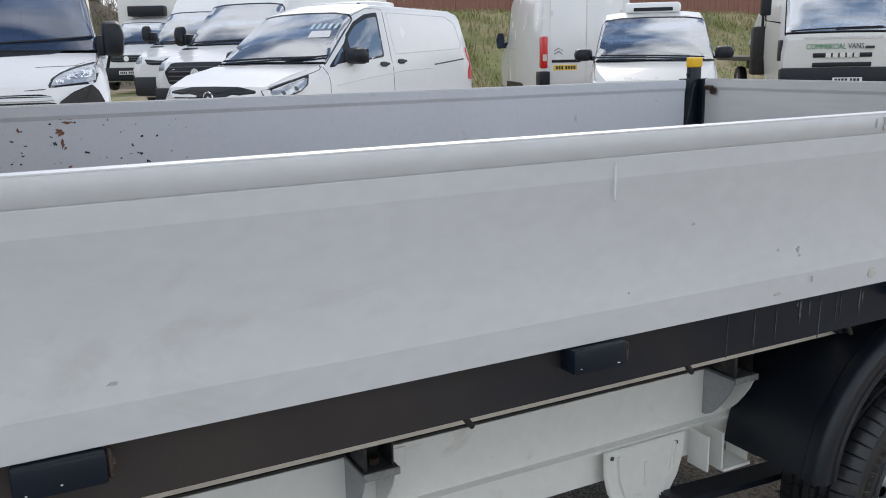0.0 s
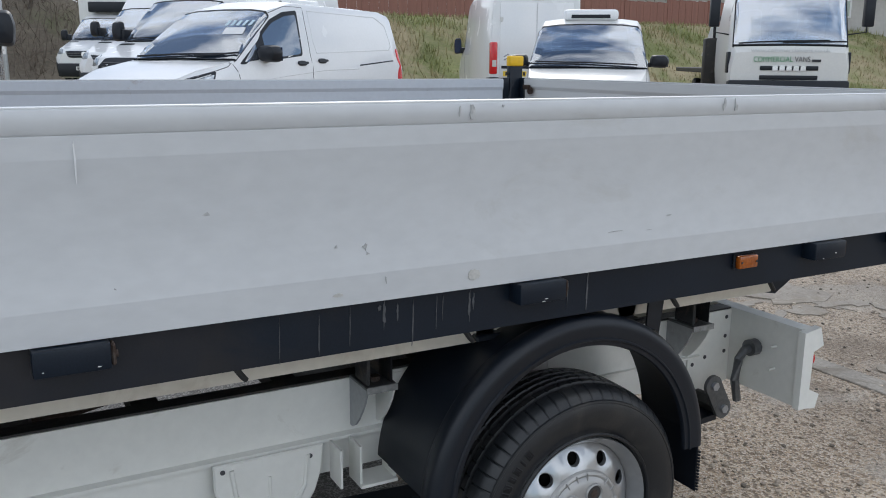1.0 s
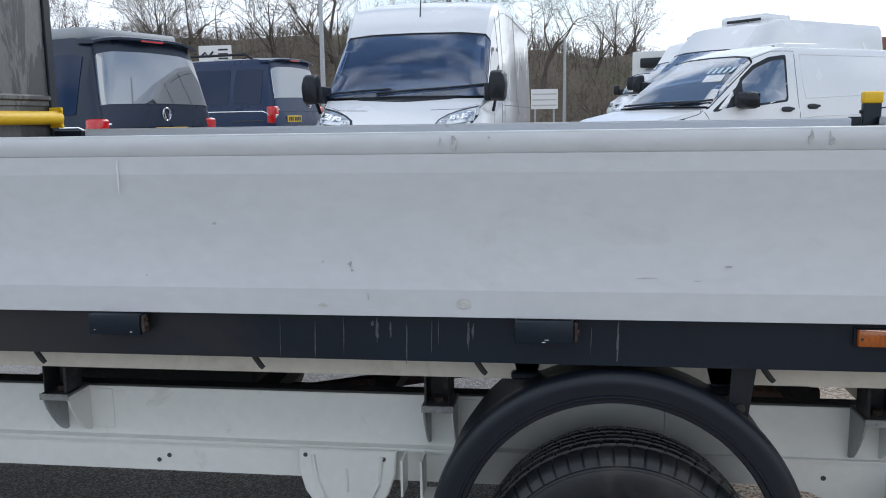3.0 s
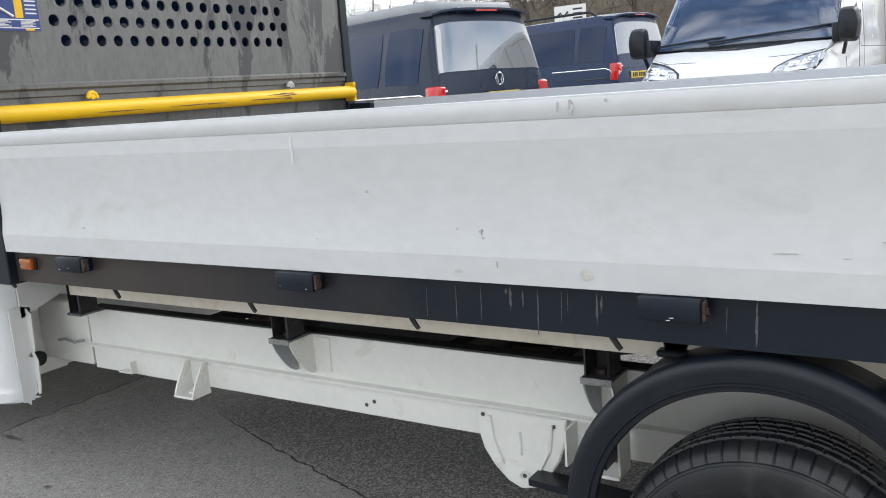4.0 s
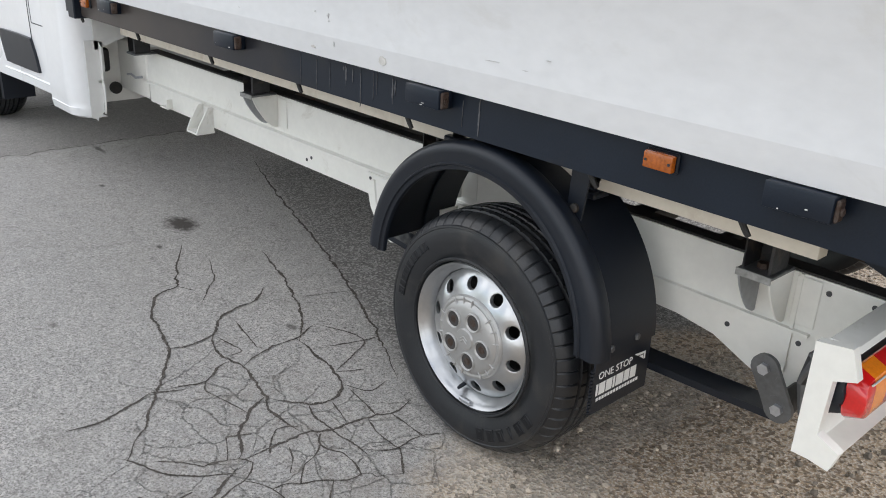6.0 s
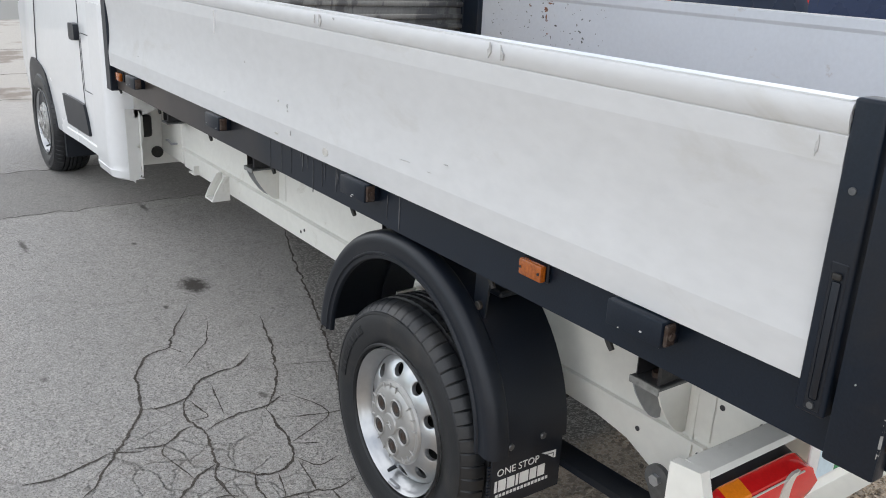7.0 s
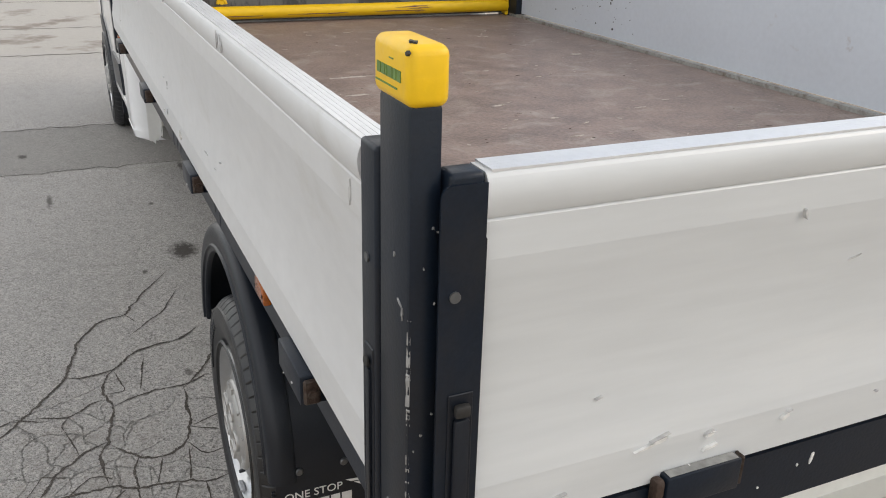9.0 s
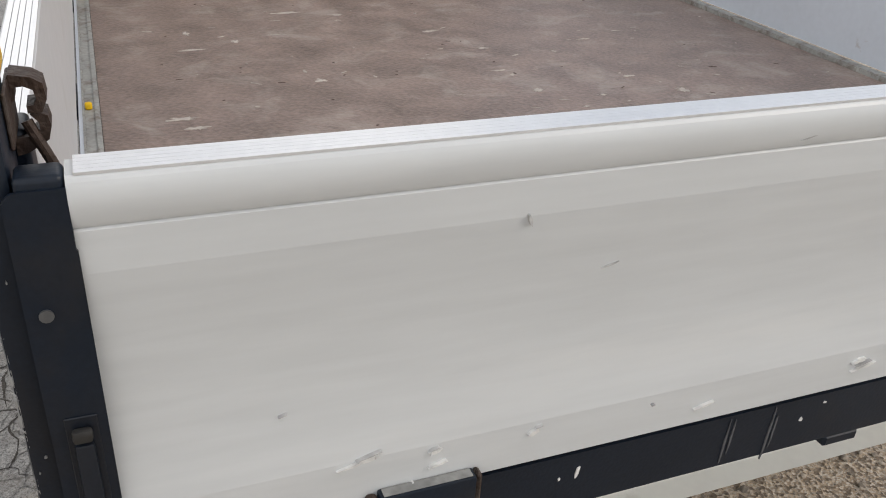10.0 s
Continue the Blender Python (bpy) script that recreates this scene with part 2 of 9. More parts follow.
def dusty_beam():
    """The dark paint with road dust thickening towards the cab."""
    m = DARK.copy()
    m.name = "dark_paint_with_road_dust"
    n, l = m.node_tree.nodes, m.node_tree.links
    b = n["Principled BSDF"]
    old = b.inputs["Base Color"].links[0].from_socket
    tc, sep, ns, r, ad, mx = (n.new(k) for k in ("ShaderNodeTexCoord", "ShaderNodeSeparateXYZ", "ShaderNodeTexNoise", "ShaderNodeMapRange", "ShaderNodeMath", "ShaderNodeMix"))
    l.new(tc.outputs["Object"], sep.inputs[0])
    l.new(tc.outputs["Object"], ns.inputs["Vector"])
    ns.inputs["Scale"].default_value, ns.inputs["Detail"].default_value = 6.0, 6.0
    l.new(sep.outputs["X"], ad.inputs[0])
    l.new(ns.outputs["Fac"], ad.inputs[1])
    r.inputs["From Min"].default_value, r.inputs["From Max"].default_value = 2.75, 1.55
    r.inputs["To Max"].default_value = 0.85
    l.new(ad.outputs[0], r.inputs["Value"])
    mx.data_type = "RGBA"
    mx.inputs[7].default_value = (0.058, 0.047, 0.041, 1)
    l.new(r.outputs[0], mx.inputs["Factor"])
    l.new(old, mx.inputs[6])
    l.new(mx.outputs[2], b.inputs["Base Color"])
    return m


DUSTY_BEAM = dusty_beam()


OIL_SPOTS = ((1.085, 1.85, 0.19, 0.12, 0.97), (1.27, 1.665, 0.035, 0.025, 0.8), (0.205, 1.315, 0.19, 0.028, 0.75), (-0.67, 1.185, 0.09, 0.055, 0.85), (0.41, 1.787, 0.045, 0.025, 0.8), (-0.2, 2.02, 0.16, 0.028, 0.75), (1.684, 1.108, 0.045, 0.03, 0.6), (0.90, 1.056, 0.03, 0.022, 0.75), (2.14, 1.71, 0.05, 0.035, 0.6))


def ground_material():
    """Worn asphalt with a crazed patch, cold joints, and loose gravel and dirt towards the rear of the truck."""
    m = bpy.data.materials.new("worn_yard_surface")
    m.use_nodes = True
    n, l = m.node_tree.nodes, m.node_tree.links
    b = n["Principled BSDF"]
    tc = n.new("ShaderNodeTexCoord")

    def tex(kind, scale, detail=5.0, rough=0.6, vec=None):
        t = n.new(kind)
        t.inputs["Scale"].default_value = scale
        if kind == "ShaderNodeTexNoise":
            t.inputs["Detail"].default_value, t.inputs["Roughness"].default_value = detail, rough
        l.new(vec or tc.outputs["Object"], t.inputs["Vector"])
        return t

    def rng(src, a, c, lo=0.0, hi=1.0):
        r = n.new("ShaderNodeMapRange")
        r.inputs["From Min"].default_value, r.inputs["From Max"].default_value = a, c
        r.inputs["To Min"].default_value, r.inputs["To Max"].default_value = lo, hi
        l.new(src, r.inputs["Value"])
        return r.outputs[0]

    def calc(op, a, c=None):
        q = n.new("ShaderNodeMath")
        q.operation = op
        for k, v in enumerate((a, c)):
            if v is None:
                continue
            if isinstance(v, (int, float)):
                q.inputs[k].default_value = v
            else:
                l.new(v, q.inputs[k])
        return q.outputs[0]

    def blend(f, a, c):
        q = n.new("ShaderNodeMix")
        q.data_type = "RGBA"
        l.new(f, q.inputs["Factor"])
        for k, v in ((6, a), (7, c)):
            if isinstance(v, tuple):
                q.inputs[k].default_value = (*v, 1)
            else:
                l.new(v, q.inputs[k])
        return q.outputs[2]

    sep = n.new("ShaderNodeSeparateXYZ")
    l.new(tc.outputs["Object"], sep.inputs[0])
    broad = tex("ShaderNodeTexNoise", 0.9, 6)
    mottle = tex("ShaderNodeTexNoise", 11, 6, 0.7)
    grit = tex("ShaderNodeTexNoise", 190, 4, 0.85)
    chips = tex("ShaderNodeTexVoronoi", 150)
    asphalt = blend(rng(broad.outputs["Fac"], 0.3, 0.7), (0.315, 0.299, 0.279), (0.392, 0.374, 0.350))
    asphalt = blend(calc("MULTIPLY", rng(mottle.outputs["Fac"], 0.5, 0.72), 0.5), asphalt, (0.42, 0.406, 0.384))
    asphalt = blend(calc("MULTIPLY", rng(mottle.outputs["Fac"], 0.46, 0.30), 0.45), asphalt, (0.205, 0.192, 0.174))
    asphalt = blend(calc("MULTIPLY", rng(grit.outputs["Fac"], 0.48, 0.66), 0.8), asphalt, (0.53, 0.515, 0.49))
    asphalt = blend(calc("MULTIPLY", rng(chips.outputs["Color"], 0.60, 0.74), 0.62), asphalt, (0.60, 0.57, 0.53))
    pits = tex("ShaderNodeTexVoronoi", 120)
    asphalt = blend(calc("MULTIPLY", rng(pits.outputs["Color"], 0.24, 0.14), 0.42), asphalt, (0.085, 0.076, 0.066))
    blotch = tex("ShaderNodeTexNoise", 3.6, 7, 0.7)
    asphalt = blend(calc("MULTIPLY", rng(blotch.outputs["Fac"], 0.56, 0.68), 0.22), asphalt, (0.19, 0.172, 0.15))
    asphalt = blend(calc("MULTIPLY", rng(grit.outputs["Fac"], 0.48, 0.38), 0.80), asphalt, (0.060, 0.056, 0.052))
    # darker ground under the truck, past a slanted edge and speckled by the chips
    old = rng(calc("ADD", sep.outputs["Y"], calc("ADD", calc("MULTIPLY", sep.outputs["X"], 0.352), calc("MULTIPLY", mottle.outputs["Fac"], 0.05))), 2.755, 2.795)
    old = calc("MULTIPLY", old, calc("MULTIPLY", rng(sep.outputs["X"], 0.2, 0.7), rng(sep.outputs["Y"], 5.2, 4.2)))
    asphalt = blend(calc("MULTIPLY", old, calc("ADD", rng(chips.outputs["Color"], 0.65, 0.40, 0.16, 0.72), 0.0)), asphalt, (0.105, 0.098, 0.090))
    # the crazed patch: cell borders, bent by noise, where the surface has broken up
    warp = n.new("ShaderNodeTexNoise")
    warp.inputs["Scale"].default_value, warp.inputs["Detail"].default_value = 5.0, 5.0
    l.new(tc.outputs["Object"], warp.inputs["Vector"])
    wv = n.new("ShaderNodeVectorMath")
    wv.operation = "MULTIPLY_ADD"
    wv.inputs[1].default_value = (0.17, 0.17, 0.0)
    l.new(warp.outputs["Color"], wv.inputs[0])
    w2 = n.new("ShaderNodeVectorMath")
    w2.operation = "MULTIPLY_ADD"
    w2.inputs[1].default_value = (0.028, 0.028, 0.0)
    shiver = tex("ShaderNodeTexNoise", 48, 4, 0.75)
    l.new(shiver.outputs["Color"], w2.inputs[0])
    l.new(tc.outputs["Object"], w2.inputs[2])
    l.new(w2.outputs[0], wv.inputs[2])
    cracks = []
    for scale, width in ((7.0, 0.026), (4.0, 0.012)):
        v = n.new("ShaderNodeTexVoronoi")
        v.voronoi_dimensions, v.feature = "2D", "DISTANCE_TO_EDGE"
        v.inputs["Scale"].default_value = scale
        l.new(wv.outputs[0], v.inputs["Vector"])
        wide = calc("MULTIPLY", rng(shiver.outputs["Fac"], 0.35, 0.65, 0.1, 1.5), width)
        q = n.new("ShaderNodeMapRange")
        q.inputs["From Min"].default_value = 0.0
        l.new(wide, q.inputs["From Max"])
        q.inputs["To Min"].default_value, q.inputs["To Max"].default_value = 1.0, 0.0
        l.new(v.outputs["Distance"], q.inputs["Value"])
        cracks.append(q.outputs[0])
    dx = calc("MULTIPLY", calc("SUBTRACT", sep.outputs["X"], 2.66), 0.95)
    dy = calc("MULTIPLY", calc("SUBTRACT", sep.outputs["Y"], 1.34), 1.10)
    dist = calc("SQRT", calc("ADD", calc("MULTIPLY", dx, dx), calc("MULTIPLY", dy, dy)))
    near = rng(calc("ADD", dist, calc("MULTIPLY", broad.outputs["Fac"], 0.5)), 0.56, 0.76, 1.0, 0.0)
    wide_area = rng(calc("ADD", dist, calc("MULTIPLY", broad.outputs["Fac"], 0.6)), 0.72, 0.95, 1.0, 0.0)
    crack = calc("MAXIMUM", calc("MULTIPLY", cracks[0], near), calc("MULTIPLY", cracks[1], wide_area))
    asphalt = blend(calc("MULTIPLY", crack, 0.26), asphalt, (0.055, 0.048, 0.041))
    asphalt = blend(calc("MULTIPLY", near, calc("MULTIPLY", rng(mottle.outputs["Fac"], 0.48, 0.62), 0.34)), asphalt, (0.20, 0.165, 0.135))
    # soaked-in oil, soft at the rim
    ragged = tex("ShaderNodeTexNoise", 34, 6, 0.75)
    for x, y, w, h, deep in OIL_SPOTS:
        ex = calc("DIVIDE", calc("SUBTRACT", sep.outputs["X"], x), w / 2)
        ey = calc("DIVIDE", calc("SUBTRACT", sep.outputs["Y"], y), h / 2)
        d = calc("SQRT", calc("ADD", calc("MULTIPLY", ex, ex), calc("MULTIPLY", ey, ey)))
        f = rng(calc("ADD", d, calc("MULTIPLY", calc("SUBTRACT", ragged.outputs["Fac"], 0.5), 2.6)), 1.25, 0.55, 0.0, deep)
        asphalt = blend(f, asphalt, (0.052, 0.045, 0.038))
    # an older, darker strip of asphalt and the paler slabs further off
    strip = calc("MULTIPLY", rng(sep.outputs["X"], -1.32, -1.28), rng(sep.outputs["X"], -0.28, -0.32))
    asphalt = blend(calc("MULTIPLY", strip, 0.30), asphalt, (0.085, 0.078, 0.070))
    slab = rng(calc("ADD", sep.outputs["X"], calc("MULTIPLY", broad.outputs["Fac"], 0.8)), -3.4, -3.9)
    asphalt = blend(calc("MULTIPLY", slab, 0.7), asphalt, (0.42, 0.395, 0.355))
    mud = calc("MULTIPLY", slab, rng(tex("ShaderNodeTexNoise", 0.7, 7, 0.62).outputs["Fac"], 0.54, 0.60))
    asphalt = blend(calc("MULTIPLY", mud, 0.70), asphalt, (0.165, 0.128, 0.098))
    far_road = rng(calc("ADD", sep.outputs["X"], calc("MULTIPLY", broad.outputs["Fac"], 0.6)), -12.1, -12.5)
    asphalt = blend(far_road, asphalt, (0.215, 0.215, 0.200))
    # gravel and dirt
    stone = tex("ShaderNodeTexVoronoi", 95)
    stone2 = tex("ShaderNodeTexVoronoi", 210)
    gn = tex("ShaderNodeTexNoise", 1.6, 7, 0.62)
    gravel = blend(rng(gn.outputs["Fac"], 0.35, 0.65), (0.350, 0.255, 0.165), (0.58, 0.455, 0.325))
    gravel = blend(calc("MULTIPLY", rng(stone2.outputs["Color"], 0.42, 0.68), 0.85), gravel, (0.66, 0.59, 0.50))
    gravel = blend(calc("MULTIPLY", rng(stone.outputs["Color"], 0.48, 0.28), 0.75), gravel, (0.120, 0.084, 0.054))
    damp = rng(calc("ADD", sep.outputs["X"], gn.outputs["Fac"]), 4.7, 5.3)
    gravel = blend(calc("MULTIPLY", damp, calc("MULTIPLY", rng(gn.outputs["Fac"], 0.62, 0.42, 0.35, 1.0), 0.55)), gravel, (0.150, 0.115, 0.085))
    edge = calc("ADD", calc("ADD", sep.outputs["X"], calc("MULTIPLY", sep.outputs["Y"], 0.12)), calc("MULTIPLY", gn.outputs["Fac"], 0.9))
    where = rng(edge, 3.62, 3.80)
    back = rng(sep.outputs["Y"], 5.2, 6.2)
    where = calc("MAXIMUM", where, calc("MULTIPLY", back, 0.65))
    col = blend(where, asphalt, gravel)
    # pale broken concrete in the gravel
    pale = calc("MULTIPLY", where, rng(tex("ShaderNodeTexNoise", 0.75, 8, 0.55).outputs["Fac"], 0.53, 0.57))
    col = blend(calc("MULTIPLY", pale, 0.45), col, (0.42, 0.385, 0.335))
    l.new(col, b.inputs["Base Color"])
    b.inputs["Roughness"].default_value = 0.88
    h = calc("ADD", calc("MULTIPLY", grit.outputs["Fac"], 0.6), calc("MULTIPLY", calc("MULTIPLY", stone.outputs["Distance"], where), 1.1))
    h = calc("SUBTRACT", h, calc("MULTIPLY", crack, 1.2))
    bp = n.new("ShaderNodeBump")
    bp.inputs["Strength"].default_value, bp.inputs["Distance"].default_value = 0.9, 0.006
    l.new(h, bp.inputs["Height"])
    l.new(bp.outputs[0], b.inputs["Normal"])
    return m


GROUND = ground_material()
TAR = mat("open_crack", (0.066, 0.056, 0.047), 0.95, 0, 0.45, 30, 160, 0.15, stain=(0.22, 0.20, 0.175), stain_at=(0.54, 0.68), stain_scale=110)
EDGE_CONCRETE = mat("worn_edging_concrete", (0.31, 0.28, 0.24), 0.92, 0, 0.35, 4, 60, 0.3, stain=(0.20, 0.17, 0.135), stain_at=(0.45, 0.62), stain_scale=5)
CHIPPED = mat("chipped_bare_steel", (0.30, 0.30, 0.295), 0.55, 0.2, 0.35, 30, 90, 0.1)
WORN = mat("worn_bare_edge", (0.27, 0.27, 0.26), 0.6, 0.2, 0.35, 30, 90, 0.1)
CONCRETE = mat("broken_concrete", (0.34, 0.30, 0.252), 0.92, 0, 0.3, 5, 70, 0.3, stain=(0.27, 0.23, 0.18), stain_at=(0.48, 0.66), stain_scale=6)
STONES = mat("loose_stones", (0.30, 0.255, 0.205), 0.9, 0, 0.35, 9, 90, 0.1)


def vary_by_island(m, lo, hi):
    """Let every loose piece of a joined mesh take its own tone."""
    n, l = m.node_tree.nodes, m.node_tree.links
    b = n["Principled BSDF"]
    old = b.inputs["Base Color"].links[0].from_socket
    geo, r, mx = n.new("ShaderNodeNewGeometry"), n.new("ShaderNodeMapRange"), n.new("ShaderNodeMix")
    r.inputs["To Min"].default_value, r.inputs["To Max"].default_value = lo, hi
    l.new(geo.outputs["Random Per Island"], r.inputs["Value"])
    mx.data_type, mx.blend_type = "RGBA", "MULTIPLY"
    mx.inputs["Factor"].default_value = 1.0
    l.new(old, mx.inputs[6])
    l.new(r.outputs[0], mx.inputs[7])
    l.new(mx.outputs[2], b.inputs["Base Color"])


vary_by_island(STONES, 0.45, 1.9)


# ---- building helpers ----
def mesh_of(bm, name, smooth=30):
    me = bpy.data.meshes.new(name)
    bmesh.ops.recalc_face_normals(bm, faces=bm.faces)
    bm.to_mesh(me)
    bm.free()
    if smooth:
        for p in me.polygons:
            p.use_smooth = True
        me.set_sharp_from_angle(angle=radians(smooth))
    return me


def thing(name, at, label, category, group="", kind="", turn=0.0):
    """An empty at a thing's base that its parts hang from."""
    e = new(name)
    e.empty_display_size = 0.1
    e.matrix_world = pose(*at, 0, 0, turn)
    return tagged(e, label, category, group, kind)


def part(name, bm, material, parent, label="", smooth=30, off=None):
    """Link a bmesh (or mesh) as one mesh object under a thing or a part. off: the thing's place, where the mesh is in world metres."""
    me = bm if isinstance(bm, bpy.types.Mesh) else mesh_of(bm, name, smooth)
    if not me.materials:
        me.materials.append(material)
    ob = new(name, me)
    ob.parent = parent
    if off is not None:
        ob.matrix_parent_inverse = Matrix.Translation(-Vector(off))
    return tagged(ob, label)


def solo(name, bm, material, label, category, kind="", group="", smooth=30):
    me = bm if isinstance(bm, bpy.types.Mesh) else mesh_of(bm, name, smooth)
    if not me.materials:
        me.materials.append(material)
    return tagged(new(name, me), label, category, group, kind)


def box(bm, x0, x1, y0, y1, z0, z1, bevel=0.0, segs=1):
    q = bmesh.new()
    bmesh.ops.create_cube(q, size=1)
    bmesh.ops.scale(q, vec=(x1 - x0, y1 - y0, z1 - z0), verts=q.verts)
    bmesh.ops.translate(q, vec=((x0 + x1) / 2, (y0 + y1) / 2, (z0 + z1) / 2), verts=q.verts)
    if bevel:
        bmesh.ops.bevel(q, geom=q.edges[:], offset=bevel, segments=segs, affect="EDGES", profile=0.5)
    return join(bm, q)


def join(bm, q, m=None):
    """Add the bmesh q to bm, moved by m."""
    vs = {v: bm.verts.new(m @ v.co if m else v.co) for v in q.verts}
    for f in q.faces:
        try:
            bm.faces.new([vs[v] for v in f.verts])
        except ValueError:
            pass
    q.free()
    return bm


def slab_box(*a, **k):
    return box(bmesh.new(), *a, **k)


def extrude(bm, pts, place, a, b):
    """A closed outline pts of pairs, swept from a to b; place(p, q, t) gives the point in space."""
    lo = [bm.verts.new(place(p, q, a)) for p, q in pts]
    hi = [bm.verts.new(place(p, q, b)) for p, q in pts]
    k = len(pts)
    for i in range(k):
        bm.faces.new((lo[i], lo[(i + 1) % k], hi[(i + 1) % k], hi[i]))
    bm.faces.new(lo)
    bm.faces.new(hi)
    return bm


def along_x(p, q, t):
    return (t, p, q)


def along_y(p, q, t):
    return (p, t, q)


def along_z(p, q, t):
    return (p, q, t)


def tube(bm, pts, r, n=10, closed=False):
    """A round bar through the points; r may be a list."""
    pts = [Vector(p) for p in pts]
    rs = r if isinstance(r, (list, tuple)) else [r] * len(pts)
    rings, up = [], Vector((0.13, 0.21, 0.97))
    for i, p in enumerate(pts):
        d = (pts[min(i + 1, len(pts) - 1)] - pts[max(i - 1, 0)]).normalized()
        s = d.cross(up)
        if s.length < 0.05:
            s = d.cross(Vector((1, 0, 0)))
        s.normalize()
        w = s.cross(d)
        rings.append([bm.verts.new(p + rs[i] * (math.cos(2 * math.pi * k / n) * s + math.sin(2 * math.pi * k / n) * w)) for k in range(n)])
    for a, b in zip(rings, rings[1:]):
        for k in range(n):
            bm.faces.new((a[k], a[(k + 1) % n], b[(k + 1) % n], b[k]))
    bm.faces.new(rings[0])
    bm.faces.new(rings[-1])
    return bm


def disc(bm, c, axis, r, t, n=20, bevel=0.0):
    """A round plate or bolt head of thickness t at c, facing along axis."""
    axis = Vector(axis).normalized()
    c = Vector(c)
    if bevel:
        return tube(bm, [c, c + axis * (t - bevel), c + axis * t], [r, r, r - bevel], n)
    return tube(bm, [c, c + axis * t], r, n)


def revolve(bm, prof, c, n=48, wobble=None):
    """Spin a closed outline of (radius, depth) about the y axis through c; depth runs along +y. wobble(k, i, r) may change a radius."""
    rings = []
    for k in range(n):
        a = 2 * math.pi * k / n
        ring = []
        for i, (r, d) in enumerate(prof):
            rr = wobble(k, i, r) if wobble else r
            ring.append(bm.verts.new((c[0] + rr * math.cos(a), c[1] + d, c[2] + rr * math.sin(a))))
        rings.append(ring)
    m = len(prof)
    for k in range(n):
        a, b = rings[k], rings[(k + 1) % n]
        for i in range(m):
            bm.faces.new((a[i], a[(i + 1) % m], b[(i + 1) % m], b[i]))
    return bm


def text_mesh(body, size, m, depth=0.001, align="CENTER"):
    """Lettering in the built-in font, as a mesh."""
    cu = bpy.data.curves.new("lettering", "FONT")
    cu.body, cu.size, cu.extrude, cu.align_x = body, size, depth, align
    cu.resolution_u = 3
    ob = new("lettering_source", cu)
    me = bpy.data.meshes.new_from_object(ob.evaluated_get(bpy.context.evaluated_depsgraph_get()))
    bpy.data.objects.remove(ob)
    bpy.data.curves.remove(cu)
    me.transform(m)
    return me


def facing(o, right, up):
    """The pose of a flat mark at o whose own x runs along right and y along up."""
    r, u = Vector(right).normalized(), Vector(up).normalized()
    return Matrix.Translation(o) @ Matrix((r, u, r.cross(u))).transposed().to_4x4()


def blot(bm, o, right, up, w, h, seed, n=14, rough=0.35, lift=0.0015):
    """A thin irregular mark, w by h, lying on a surface at o."""
    rnd = random.Random(seed)
    m = facing(o, right, up)
    rim = [1 + rough * (rnd.random() - 0.5) * 2 for _ in range(n)]
    top = [bm.verts.new(m @ Vector((w / 2 * rim[k] * math.cos(2 * math.pi * k / n), h / 2 * rim[k] * math.sin(2 * math.pi * k / n), lift))) for k in range(n)]
    low = [bm.verts.new(m @ Vector((w / 2 * rim[k] * math.cos(2 * math.pi * k / n), h / 2 * rim[k] * math.sin(2 * math.pi * k / n), -0.001))) for k in range(n)]
    bm.faces.new(top)
    bm.faces.new(low)
    for k in range(n):
        bm.faces.new((top[k], low[k], low[(k + 1) % n], top[(k + 1) % n]))
    return bm


def g(y, x=0.0):
    """The yard's height: a slight hollow under the rear wheels, rising gently behind the truck."""
    d = min(1.0, max(0.0, (x - 1.8) / 1.0)) * min(1.0, max(0.0, (9.0 - y) / 3.0))
    return -0.041 * d * d * (3 - 2 * d) + 0.022 * max(0.0, y - 4.6) + 0.085 * min(5.0, max(0.0, -x - 0.9)) * min(1.0, max(0.0, (y - 6) / 5))


# ---- ground ----
def build_ground():
    bm = bmesh.new()
    xs = sorted(set([-900, -300, -120, -60] + [1.0 + 0.2 * i for i in range(12)] + [-30 + 2 * i for i in range(36)] + [60, 120, 300, 900]))
    ys = sorted(set([-900, -300, -100, -40, -20, -10, -5, -2, 0, 1, 2, 3, 4, 4.6, 6, 8, 10, 12, 14, 16, 18, 20, 24, 30, 60, 150, 400, 900]))
    grid = [[bm.verts.new((x, y, g(min(y, 24), x))) for x in xs] for y in ys]
    for a, b in zip(grid, grid[1:]):
        for k in range(len(xs) - 1):
            bm.faces.new((a[k], a[k + 1], b[k + 1], b[k]))
    solo("ground", bm, GROUND, "worn grey asphalt yard breaking up into brown gravel", "ground", "structure", smooth=0)


build_ground()


